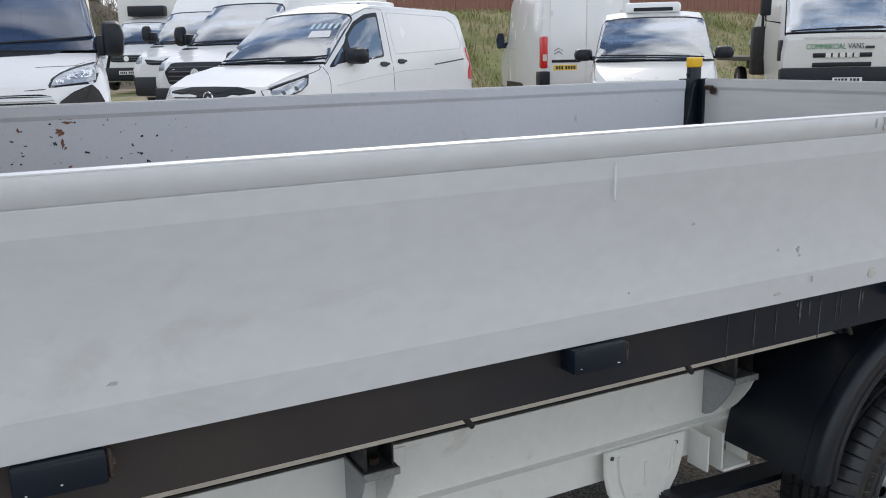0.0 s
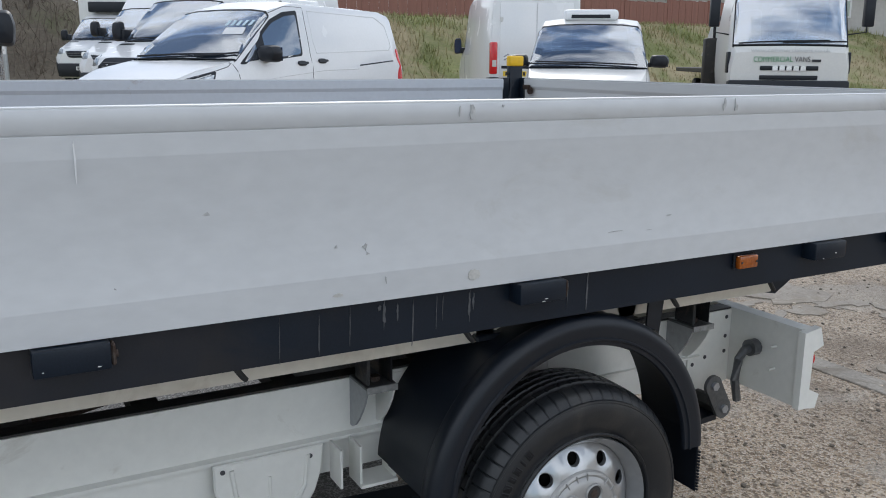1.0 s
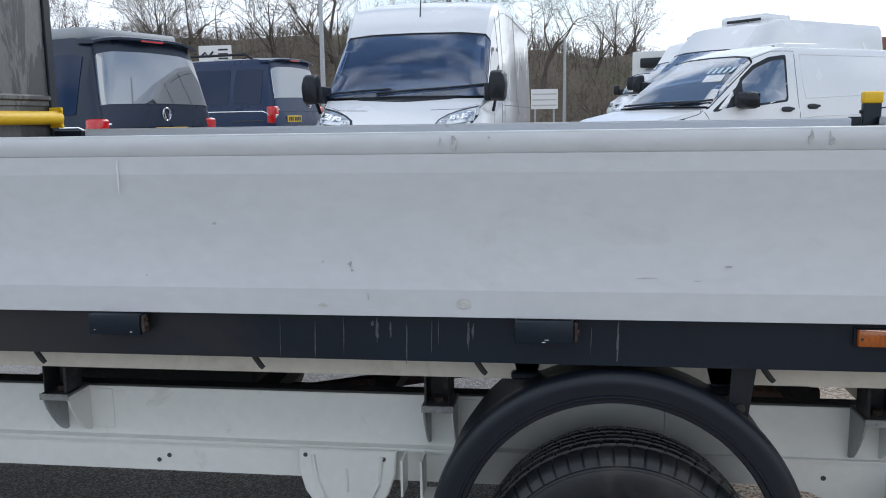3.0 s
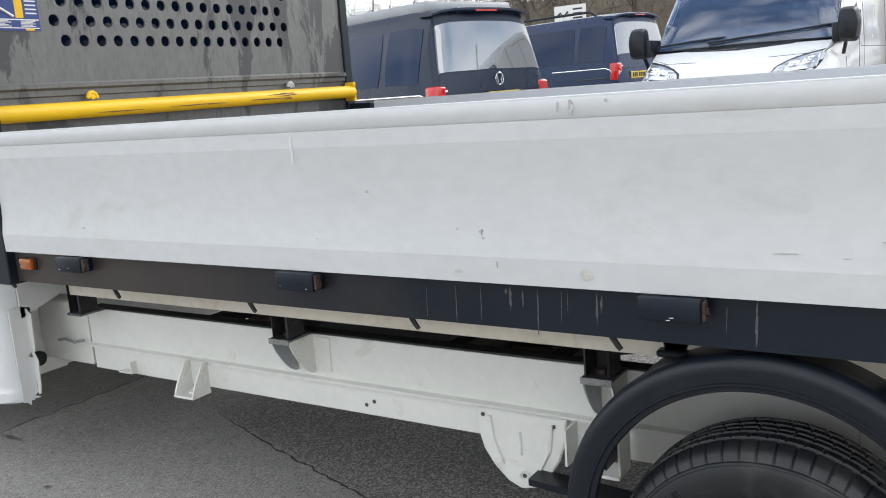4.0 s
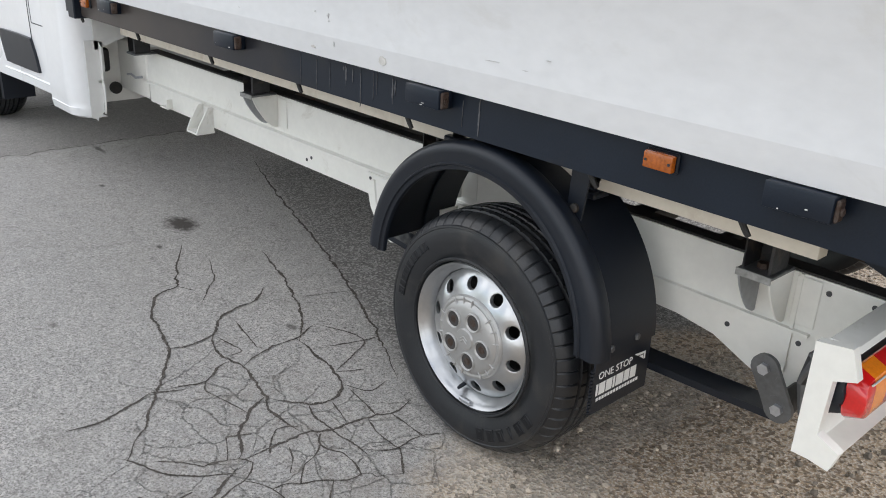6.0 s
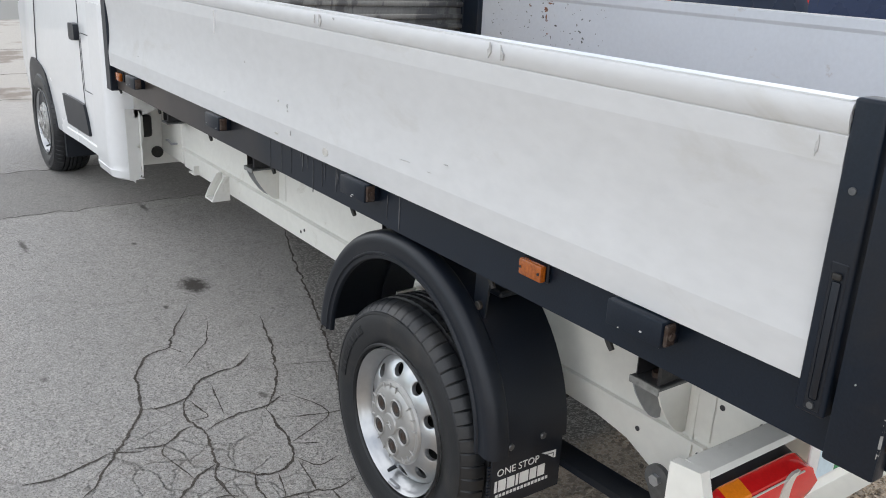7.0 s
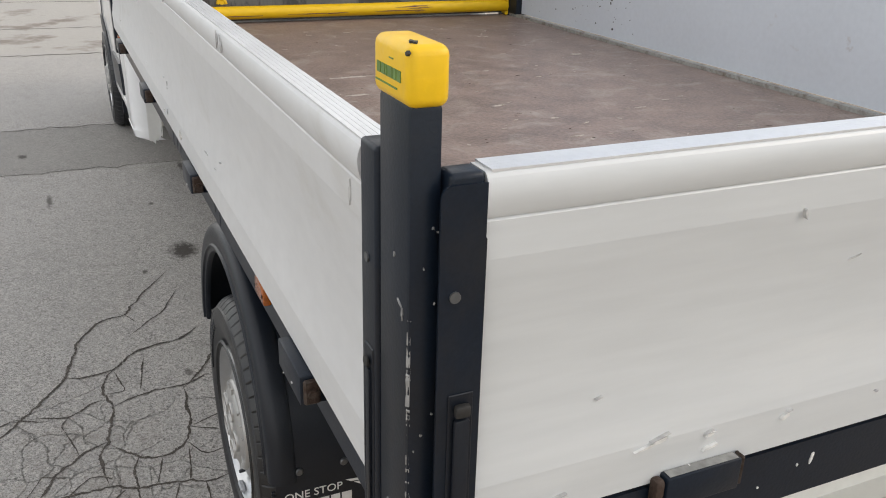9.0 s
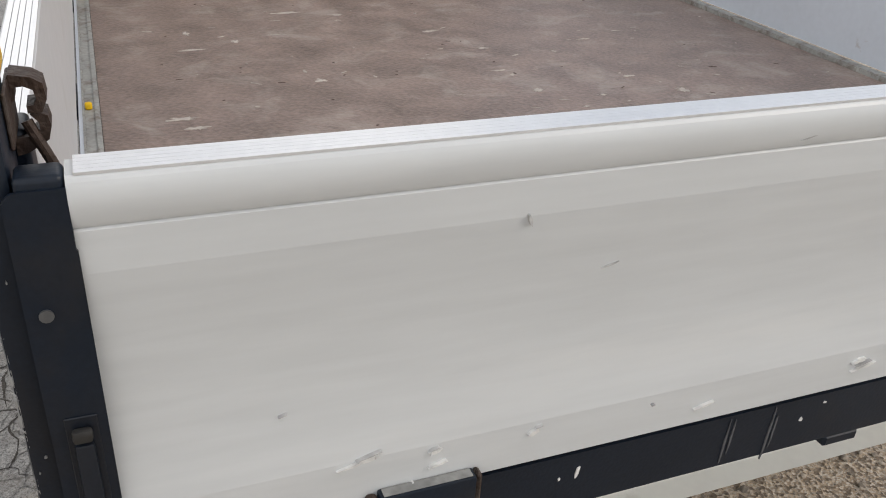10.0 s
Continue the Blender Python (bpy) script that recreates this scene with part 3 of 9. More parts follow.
def crack(bm, way, seed, width=0.012, wander=0.012, step=0.006, taper=0.2):
    """An open crack winding smoothly over the asphalt past a few corners, its two edges crumbling unevenly."""
    rnd = random.Random(seed)
    pts = [Vector((x, y, 0)) for x, y in way]
    ctl = [pts[0] * 2 - pts[1]] + pts + [pts[-1] * 2 - pts[-2]]
    line = []
    for a, b, c, d in zip(ctl, ctl[1:], ctl[2:], ctl[3:]):
        n = max(4, int((c - b).length / max(step, (c - b).length / 160)))
        for i in range(n):
            t = i / n
            line.append(0.5 * (2 * b + (c - a) * t + (2 * a - 5 * b + 4 * c - d) * t * t + (3 * b - a - 3 * c + d) * t ** 3))
    line.append(pts[-1])
    total = sum((q - p).length for p, q in zip(line, line[1:]))
    s, rows = 0.0, []
    for i, p in enumerate(line):
        d = line[min(i + 1, len(line) - 1)] - line[max(i - 1, 0)]
        side = Vector((-d.y, d.x, 0)).normalized()
        fade = min(1.0, taper + 5 * s / total, taper + 5 * (1 - s / total))
        off = wander * (noise.noise(Vector((s * 13, seed, 0))) + 0.45 * noise.noise(Vector((s * 45, seed, 5))) + 0.2 * noise.noise(Vector((s * 130, seed, 3)))) * min(1.0, 8 * s, 8 * (total - s))
        swell = 0.62 + 0.55 * noise.noise(Vector((s * 19, seed, 9)))
        c = p + side * off
        wa, wb = (width * fade * max(0.12, swell * rnd.uniform(0.45, 1.1)) / 2 for _ in (0, 1))
        rows.append([bm.verts.new(c + side * q + Vector((0, 0, 0.0018 + g(c.y, c.x)))) for q in (-wa, wb)])
        if i + 1 < len(line):
            s += (line[i + 1] - p).length
    for a, b in zip(rows, rows[1:]):
        bm.faces.new((a[0], a[1], b[1], b[0]))
    return bm


def crazing(bm, cx, cy, rx, ry, pitch, width, seed):
    """A net of cracks round broken cells of asphalt, thinning out towards the rim of the patch."""
    rnd = random.Random(seed)
    knots = {}

    def knot(i, j):
        if (i, j) not in knots:
            x = cx + pitch * 0.866 * i
            y = cy + pitch * (1.5 * j + (0.25 if (i + j) % 2 else -0.25))
            knots[i, j] = (x + rnd.uniform(-0.34, 0.34) * pitch, y + rnd.uniform(-0.34, 0.34) * pitch)
        return knots[i, j]
    ni, nj = int(rx / pitch / 0.866) + 1, int(ry / pitch / 1.5) + 1
    k = 0
    for i in range(-ni, ni + 1):
        for j in range(-nj, nj + 1):
            p = knot(i, j)
            mates = [knot(i + 1, j)] + ([knot(i, j + 1)] if (i + j) % 2 else [])
            for q in mates:
                k += 1
                far = math.hypot((p[0] + q[0] - 2 * cx) / 2 / rx, (p[1] + q[1] - 2 * cy) / 2 / ry)
                if far > 1 or rnd.random() > 1.12 - 0.62 * far * far:
                    continue
                mid = ((p[0] + q[0]) / 2 + rnd.uniform(-0.12, 0.12) * pitch, (p[1] + q[1]) / 2 + rnd.uniform(-0.12, 0.12) * pitch)
                crack(bm, (p, mid, q), seed + k, width * rnd.uniform(0.5, 1.15), 0.006, taper=0.8)
    return bm


def build_cracks():
    bm = bmesh.new()
    main = (((1.31, 1.74), (1.54, 1.60), (1.65, 1.55), (1.67, 1.48), (1.79, 1.39), (2.03, 1.33), (2.15, 1.26), (2.30, 1.15), (2.48, 1.0)), ((2.23, 1.18), (2.28, 1.03), (2.27, 0.93)),
            ((1.55, 1.96), (1.87, 1.87), (2.11, 1.77), (2.23, 1.68)), ((2.66, 1.21), (2.72, 1.10), (2.75, 1.0)),
            ((1.84, 1.79), (1.91, 1.71), (1.93, 1.61), (1.98, 1.53), (2.04, 1.48), (2.06, 1.39), (2.04, 1.32)), ((2.04, 1.48), (2.09, 1.45), (2.18, 1.44), (2.26, 1.46), (2.38, 1.44), (2.43, 1.43), (2.47, 1.41), (2.56, 1.41), (2.63, 1.42)), ((2.43, 1.43), (2.47, 1.35), (2.52, 1.30), (2.61, 1.25), (2.63, 1.23)), ((2.21, 1.68), (2.31, 1.68), (2.41, 1.67), (2.50, 1.65), (2.55, 1.59), (2.53, 1.51), (2.44, 1.43)), ((2.64, 1.23), (2.64, 1.29), (2.64, 1.36), (2.64, 1.43), (2.67, 1.49), (2.68, 1.59), (2.71, 1.67), (2.69, 1.76)))
    side = (((2.24, 1.22), (2.25, 1.27), (2.27, 1.33), (2.22, 1.40), (2.21, 1.44)), ((2.26, 1.46), (2.23, 1.52), (2.21, 1.59), (2.21, 1.68), (2.17, 1.77)), ((2.53, 1.51), (2.59, 1.49), (2.67, 1.49), (2.74, 1.50), (2.82, 1.50)), ((2.23, 1.18), (2.26, 1.24), (2.27, 1.27)), ((2.46, 1.0), (2.60, 1.08), (2.68, 1.20)))
    fine = (((1.49, 1.76), (1.66, 1.69), (1.73, 1.63), (1.83, 1.55)), ((2.27, 1.33), (2.31, 1.31), (2.38, 1.33), (2.47, 1.35)), ((2.44, 1.67), (2.48, 1.75)), ((2.51, 1.65), (2.58, 1.69), (2.57, 1.76)), ((2.56, 1.57), (2.65, 1.55), (2.67, 1.54)), ((2.53, 1.65), (2.63, 1.64), (2.69, 1.63)), ((2.69, 1.60), (2.77, 1.58), (2.85, 1.58)), ((2.71, 1.67), (2.80, 1.67), (2.86, 1.67)), ((2.66, 1.36), (2.71, 1.34), (2.76, 1.30)), ((2.79, 1.50), (2.84, 1.56), (2.84, 1.64), (2.86, 1.70), (2.88, 1.73)), ((2.18, 1.44), (2.18, 1.50), (2.11, 1.49), (2.06, 1.48)), ((2.19, 1.55), (2.00, 1.58)),
            ((1.98, 1.85), (2.04, 2.02)), ((2.17, 1.79), (2.34, 1.85), (2.44, 1.67)), ((2.30, 1.71), (2.34, 1.85), (2.35, 1.92)), ((1.65, 1.55), (1.72, 1.58)))
    for i, way in enumerate(main):
        crack(bm, way, 11 + i, 0.017)
    for i, way in enumerate(side):
        crack(bm, way, 31 + i, 0.013, 0.010)
    for i, way in enumerate(fine):
        crack(bm, way, 71 + i, 0.009, 0.008)
    crack(bm, ((0.45, 2.58), (0.97, 2.39), (1.53, 2.21), (1.99, 2.05), (2.37, 1.90), (2.58, 1.80)), 95, 0.018)
    crazing(bm, 2.86, 1.22, 0.36, 0.34, 0.075, 0.0095, 600)
    for i, (p, q, w) in enumerate((((-0.3, -3.0), (-0.3, 4.0), 0.018), ((-1.3, -3.0), (-1.3, 4.4), 0.022), ((-4.2, -4.0), (-4.0, 6.0), 0.045), ((-6.0, -6.0), (-5.6, 7.0), 0.05), ((-9.0, -6), (-7.6, 7), 0.06))):
        crack(bm, (p, q), 51 + i, w, 0.05)
    solo("asphalt_cracks", bm, TAR, "dark open cracks across the worn asphalt", "cracks", "stuff", smooth=0)
    rnd = random.Random(5)
    bm = bmesh.new()
    for _ in range(9000):
        x = 3.10 + 5.0 * rnd.random() ** 2.2
        y = 0.4 + 5.0 * rnd.random() ** 1.2
        if x < 3.5 and rnd.random() < 0.5:
            continue
        r = 0.003 + 0.010 * rnd.random() ** 2.8
        q = bmesh.new()
        bmesh.ops.create_icosphere(q, subdivisions=1, radius=r)
        for v in q.verts:
            v.co *= rnd.uniform(0.7, 1.2)
            v.co.z *= 0.65
        join(bm, q, Matrix.Translation((x, y, r * 0.3 + g(y, x))))
    solo("loose_gravel", bm, STONES, "loose pale stones scattered over brown dirt", "gravel", "stuff", smooth=0)


build_cracks()


def build_slabs():
    """A concrete edging strip behind the truck and the broken pale slabs beyond it."""
    edging = thing("concrete_edging", (0, 0, 0), "worn flush concrete edging strip in the gravel", "edging", "", "structure")
    rnd = random.Random(64)
    y = -4.0
    while y < 8.0:
        n = rnd.uniform(0.8, 1.1)
        w = 0.15 + rnd.uniform(-0.01, 0.01)
        z = g(y + n / 2, 5.1)
        part("edging_stone", slab_box(5.09 + rnd.uniform(0, 0.012), 5.09 + w, y + 0.006, y + n - 0.006, z - 0.06, z + 0.006 + rnd.uniform(0, 0.004), bevel=0.004), EDGE_CONCRETE, edging)
        y += n
    broken = thing("broken_slabs", (0, 0, 0), "pale broken concrete slabs sunk in gravel", "slab", "", "structure")
    for k in range(80):
        x, y = 5.40 + 2.3 * rnd.random() ** 1.4, rnd.uniform(0.6, 5.6)
        a = rnd.gauss(0.25, 0.35)
        part("concrete_slab", blot(bmesh.new(), (x, y, g(y, x)), (math.cos(a), math.sin(a), 0), (-math.sin(a), math.cos(a), 0), 0.08 + 0.5 * rnd.random() ** 1.8, 0.06 + 0.28 * rnd.random() ** 1.6, 900 + k, 13, 0.36, 0.004 + 0.006 * rnd.random()), CONCRETE, broken)


build_slabs()

# ---- the dropside truck ----
TRUCK = (2.0, 2.76, 0.0)
truck = thing("dropside_truck", TRUCK, "white dropside truck with grey aluminium sides, parked on asphalt", "truck")


def tp(name, bm, material, parent=None, label="", smooth=30):
    """A part of the truck, drawn in world metres."""
    return part(name, bm, material, parent or truck, label, smooth, TRUCK if parent is None else None)


BOARD = [(0.0055 * math.sin(math.pi * (k / 16) ** 0.85) ** 0.8 if 0 < k < 16 else 0.0, 1.2865 - 0.0397 * k / 16) for k in range(17)]
BOARD += [(-0.0020, 1.2460), (0.000, 1.2435), (0.000, 1.207), (-0.0075, 1.150), (-0.0105, 1.115), (-0.012, 1.080), (-0.0115, 1.045), (-0.0095, 1.010), (-0.002, 0.960), (-0.0035, 0.902),
          (-0.030, 0.902), (-0.030, 1.235), (-0.036, 1.250), (-0.036, 1.284), (-0.032, 1.2885), (-0.003, 1.2885)]


def board(place, a, b, ends):
    return extrude(bmesh.new(), BOARD, place, a, b)


X0, X1, YN, YF, XT = 0.548, 4.009, 1.70, 3.832, 4.147
near_side = tp("side_panel", board(lambda o, z, t: (t, YN - o, z), X0, X1, 0), ALU, label="pale grey aluminium dropside with a rolled top edge", smooth=6.8)
far_side = tp("side_panel", board(lambda o, z, t: (t, YF + o, z), X0, X1, 0), ALU_IN, label="scuffed grey aluminium dropside with rust spots inside", smooth=6.8)
tail = tp("tailgate", board(lambda o, z, t: (XT + o, t, z + (0.004 if z > 1.19 else 0.0)), 1.763, 3.768, 0), ALU_TAIL, label="pale grey aluminium tailgate with dents along its bottom edge", smooth=6.8)
for pl, (a, b), host in (((lambda p, z, t: (t, YN - p, z)), (X0, X1), near_side), ((lambda p, z, t: (t, YF + p, z)), (X0, X1), far_side), ((lambda p, z, t: (XT + p, t, z + 0.004)), (1.765, 3.766), tail)):
    for k in range(5):
        bm = bmesh.new()
        o = -0.0015 - 0.0068 * k
        extrude(bm, [(o, 1.288), (o, 1.2903), (o - 0.0060, 1.2905), (o - 0.0060, 1.288)], pl, a + 0.004, b - 0.004)
        tp("top_strip", bm, ALU_TOP, host, "bare ribbed aluminium top edge", 0)

def marks(name, spots, material, parent, label=""):
    """Thin marks, each a part of its own: (place, right, up, width, height, seed, corners, raggedness, lift)."""
    for sp in spots:
        tp(name, blot(bmesh.new(), *sp), material, parent, label)


# marks on the near side, far side and tailgate
spots = []
for i, (x, z, w, h) in enumerate(((2.603, 0.932, 0.040, 0.032), (2.30, 0.925, 0.03, 0.010))):
    spots.append(((x, YN + 0.002, z), (1, 0, 0), (0, 0, 1), w * 0.7, h * 0.7, 3 + i, 30, 0.14, 0.0015))
marks("stain", spots, DIRT, near_side, "brown dirt stain")
spots = []
for i, (x, z, w, h, o) in enumerate(((2.588, 1.268, 0.010, 0.022, 0.007), (2.560, 1.270, 0.004, 0.018, 0.007), (3.318, 1.268, 0.009, 0.024, 0.007), (3.280, 1.268, 0.008, 0.026, 0.007), (2.66, 1.278, 0.005, 0.004, 0.007),
                                     (2.360, 1.013, 0.008, 0.010, -0.009), (2.365, 1.000, 0.006, 0.006, -0.008), (2.30, 1.018, 0.005, 0.005, -0.009), (2.06, 1.10, 0.018, 0.008, -0.012), (2.54, 1.200, 0.004, 0.003, -0.004),
                                     (2.48, 1.200, 0.004, 0.003, -0.004), (2.40, 0.945, 0.004, 0.012, 0.001), (1.9, 0.985, 0.004, 0.003, -0.006), (3.97, 1.225, 0.004, 0.022, 0.0), (1.72, 1.16, 0.003, 0.02, -0.010), (0.98, 0.99, 0.012, 0.004, -0.006))):
    spots.append(((x, YN - o, z), (1, 0, 0), (0, 0, 1), w, h, 20 + i, 9, 0.6, 0.0015))
for i, (x, z, w) in enumerate(((2.98, 0.99, 0.045), (3.08, 0.985, 0.02), (1.13, 0.955, 0.03), (3.14, 1.015, 0.012))):
    spots.append(((x, YN + 0.007, z), (1, 0, 0.02), (0, 0, 1), w, 0.0016, 50 + i, 8, 0.3, 0.0025))
marks("scuff", spots, DARKMARK, near_side, "dark scuff")
bm = bmesh.new()
blot(bm, (1.853, YN - 0.001, 1.205), (1, 0, 0.03), (0, 0, 1), 0.0028, 0.072, 70, 10, 0.3, 0.004)
tp("scratch", bm, PLATE_W, near_side, "white upright scratch")
rnd = random.Random(8)
bm = bmesh.new()
for i in range(110):
    x = 0.62 + 0.95 * rnd.random() ** 1.4
    z = rnd.uniform(0.93, 1.27)
    w = 0.003 + 0.009 * rnd.random() ** 3
    blot(bm, (x, YF - 0.030, z), (-1, 0, 0), (0.3 * rnd.uniform(-1, 1), 0, 1), w, w * rnd.uniform(0.6, 1.4) * 0.8, 90 + i, 9, 0.6)
for i, (x, z, w, h) in enumerate(((1.072, 1.153, 0.020, 0.022), (1.176, 1.116, 0.024, 0.014), (1.349, 1.104, 0.014, 0.010), (1.379, 1.054, 0.018, 0.014), (1.288, 1.088, 0.010, 0.010), (1.063, 1.222, 0.014, 0.010), (0.936, 1.168, 0.016, 0.012), (1.141, 1.058, 0.010, 0.016), (1.254, 1.229, 0.006, 0.014), (1.10, 1.262, 0.024, 0.008))):
    blot(bm, (x, YF - 0.030, z), (-1, 0, 0), (0, 0, 1), w * 0.6, h * 0.6, 190 + i, 14, 0.6)
tagged(tp("dirt_mark", bm, SOOT_AND_SHADE, far_side, "black dirt spots"), kind="stuff")
bm = bmesh.new()
for i, (x, z, w, h) in enumerate(((1.091, 1.192, 0.030, 0.026), (1.098, 1.150, 0.012, 0.034), (1.105, 1.135, 0.014, 0.016), (1.12, 1.225, 0.045, 0.010), (1.13, 1.238, 0.030, 0.006), (1.115, 1.07, 0.018, 0.012), (0.96, 1.205, 0.012, 0.02))):
    blot(bm, (x, YF - 0.030, z), (-1, 0, 0), (0, 0, 1), w * 0.75, h * 0.75, 230 + i, 16, 0.6)
tagged(tp("rust_mark", bm, RUSTMARK, far_side, "rust and dirt spots"), kind="stuff")
# dents as flat pale blots: chipped paint and highlights painted on
spots = []
for i, (y, z, w, h) in enumerate(((1.985, 0.959, 0.040, 0.009), (2.063, 0.951, 0.016, 0.008), (2.068, 0.933, 0.020, 0.006), (2.177, 0.947, 0.012, 0.013), (2.401, 0.928, 0.028, 0.005), (2.63, 0.943, 0.022, 0.010), (2.645, 0.932, 0.034, 0.007), (2.031, 0.912, 0.022, 0.006), (1.86, 0.918, 0.030, 0.007), (1.80, 0.928, 0.018, 0.010))):
    spots.append(((XT - 0.0022, y, z), (0, 1, 0.22), (0, -0.22, 1), w * 0.9, h * 0.5, 130 + i, 16, 0.5, 0.0035))
marks("dent", spots, DIRTY_WHITE, tail, "small dent drawn as a pale chip and painted highlight")
# thin scratches, and dark lines that paint the shade along the dents
spots = []
for i, (y, z, w, h) in enumerate(((1.99, 0.9645, 0.036, 0.0030), (2.062, 0.9555, 0.014, 0.0025), (2.181, 0.954, 0.010, 0.0022), (1.865, 0.9225, 0.024, 0.0025), (2.241, 1.140, 0.030, 0.0026), (2.141, 1.208, 0.004, 0.020), (1.91, 1.03, 0.014, 0.002), (2.326, 0.948, 0.006, 0.003), (2.64, 0.938, 0.03, 0.0025), (2.45, 1.262, 0.05, 0.003))):
    spots.append(((XT + (-0.002 if z < 0.975 else 0.0 if z > 1.2 else -0.0105), y, z), (0, 1, 0.25), (0, -0.25, 1), w * 0.7, h * 0.5, 150 + i, 9, 0.4, 0.0042))
marks("scuff", spots, DARKMARK, tail, "thin dark line, as scratch and as painted dent shade")

# side rave beams
C_BEAM = [(0.0, 0.895), (0.0, 0.796), (0.055, 0.796), (0.055, 0.802), (0.006, 0.802), (0.006, 0.889), (0.020, 0.889), (0.020, 0.895)]


def beam(place, a, b):
    return extrude(bmesh.new(), C_BEAM, place, a, b)


rave = tp("side_beam", beam(lambda p, z, t: (t, 1.732 + p, z), 0.50, 4.06), DUSTY_BEAM, label="dark blue-grey side beam streaked with pale drips")
tp("side_beam", beam(lambda p, z, t: (t, 3.800 - p, z), 0.50, 4.06), DARK)
rear_beam = tp("rear_beam", extrude(bmesh.new(), [(p, z if z > 0.85 else z + 0.019) for p, z in C_BEAM], lambda p, z, t: (4.142 - p, t, z), 1.728, 3.79), DARK, label="dark blue-grey rear beam, chipped")
rnd = random.Random(4)
spots = []
for i, (x, h) in enumerate(((2.19, 0.10), (2.27, 0.10), (2.335, 0.08), (2.41, 0.05), (2.44, 0.04), (2.475, 0.10), (2.53, 0.08), (2.545, 0.05), (2.61, 0.06), (2.62, 0.05), (2.87, 0.07), (2.925, 0.08), (2.40, 0.02))):
    spots.append(((x, 1.732, 0.888 - h / 2), (1, 0, 0), (0.03, 0, 1), 0.0015 + 0.005 * rnd.random() ** 2, h * rnd.uniform(0.7, 1.0), 200 + i, 16, 0.45))
marks("drip_mark", spots, DRIP, rave, "pale dried drip")
spots = []
for i, (y, h) in enumerate(((1.93, 0.07), (1.945, 0.075), (2.452, 0.07), (2.46, 0.05), (2.52, 0.075), (2.527, 0.06), (1.84, 0.012))):
    spots.append(((4.142, y, 0.885 - h / 2), (0, 1, 0), (0, 0.03, 1), 0.003, h, 230 + i, 12, 0.25))
marks("drip_mark", spots, DRIP, rear_beam, "pale dried drip")
marks("chip", [((4.142, y, z), (0, 1, 0), (0, 0.12, 1), w, h, 250 + i, 7, 0.5) for i, (y, z, w, h) in enumerate(((2.242, 0.864, 0.006, 0.018), (2.220, 0.862, 0.003, 0.005), (2.602, 0.881, 0.004, 0.003), (2.569, 0.861, 0.004, 0.006), (2.16, 0.845, 0.003, 0.003), (1.83, 0.862, 0.004, 0.012)))], DIRTY_WHITE, rear_beam, "paint chipped to pale primer")

# hinge blocks under the drop sides
for x in (0.838, 1.762, 2.711, 3.653):
    b0 = tp("hinge_block", slab_box(x, x + 0.122, 1.686, 1.7325, 0.852, 0.899, bevel=0.004, segs=2), DARK)
    bm = slab_box(x + 0.1222, x + 0.130, 1.690, 1.714, 0.856, 0.895, bevel=0.003)
    disc(bm, (x + 0.129, 1.702, 0.874), (1, 0, 0), 0.007, 0.005, 8)
    tp("end_cap", bm, RUSTY, b0, "rusty hinge end")
    bm = bmesh.new()
    rc = random.Random(int(x * 100))
    for i in range(2):
        blot(bm, (x + 0.012 + 0.10 * rc.random(), 1.686, 0.854 + 0.016 * rc.random() ** 2), (1, 0, 0), (0, 0, 1), 0.003 + 0.007 * rc.random() ** 2, 0.0012 + 0.0015 * rc.random(), 300 + i + int(x * 10), 7, 0.6)
    tagged(tp("chip", bm, DIRTY_WHITE, b0, "chipped paint"), kind="stuff")
for y in (1.984, 2.95):
    b0 = tp("hinge_block", slab_box(4.1425, 4.160, y + 0.018, y + 0.124, 0.872, 0.9145, bevel=0.003, segs=2), DARK)
    bm = slab_box(4.1425, 4.158, y + 0.004, y + 0.0178, 0.872, 0.912, bevel=0.005, segs=2)
    tp("end_cap", bm, RUSTY, b0, "rusty hinge end")
    tp("end_cap", slab_box(4.1425, 4.1585, y + 0.1245, y + 0.131, 0.874, 0.915, bevel=0.003), RUSTY, b0, "rusty hinge end")
    tp("top_wear", slab_box(4.1450, 4.1570, y + 0.022, y + 0.120, 0.9147, 0.9153), WORN, b0, "paint worn to grey metal")

# amber side markers
for x0, x1, z0, z1 in ((3.391, 3.463, 0.850, 0.890), (0.600, 0.668, 0.840, 0.882)):
    m0 = tp("marker_lamp", slab_box(x0, x1, 1.724, 1.7325, z0, z1, bevel=0.003), BLACK)
    tp("lens", slab_box(x0 + 0.003, x1 - 0.003, 1.708, 1.7235, z0 + 0.003, z1 - 0.003, bevel=0.004, segs=2), AMBER, m0, "amber plastic lens")
    for dx in (0.010, x1 - x0 - 0.010):
        tp("screw", disc(bmesh.new(), (x0 + dx, 1.7075, (z0 + z1) / 2), (0, -1, 0), 0.003, 0.0012, 8), SOOT_AND_SHADE, m0)


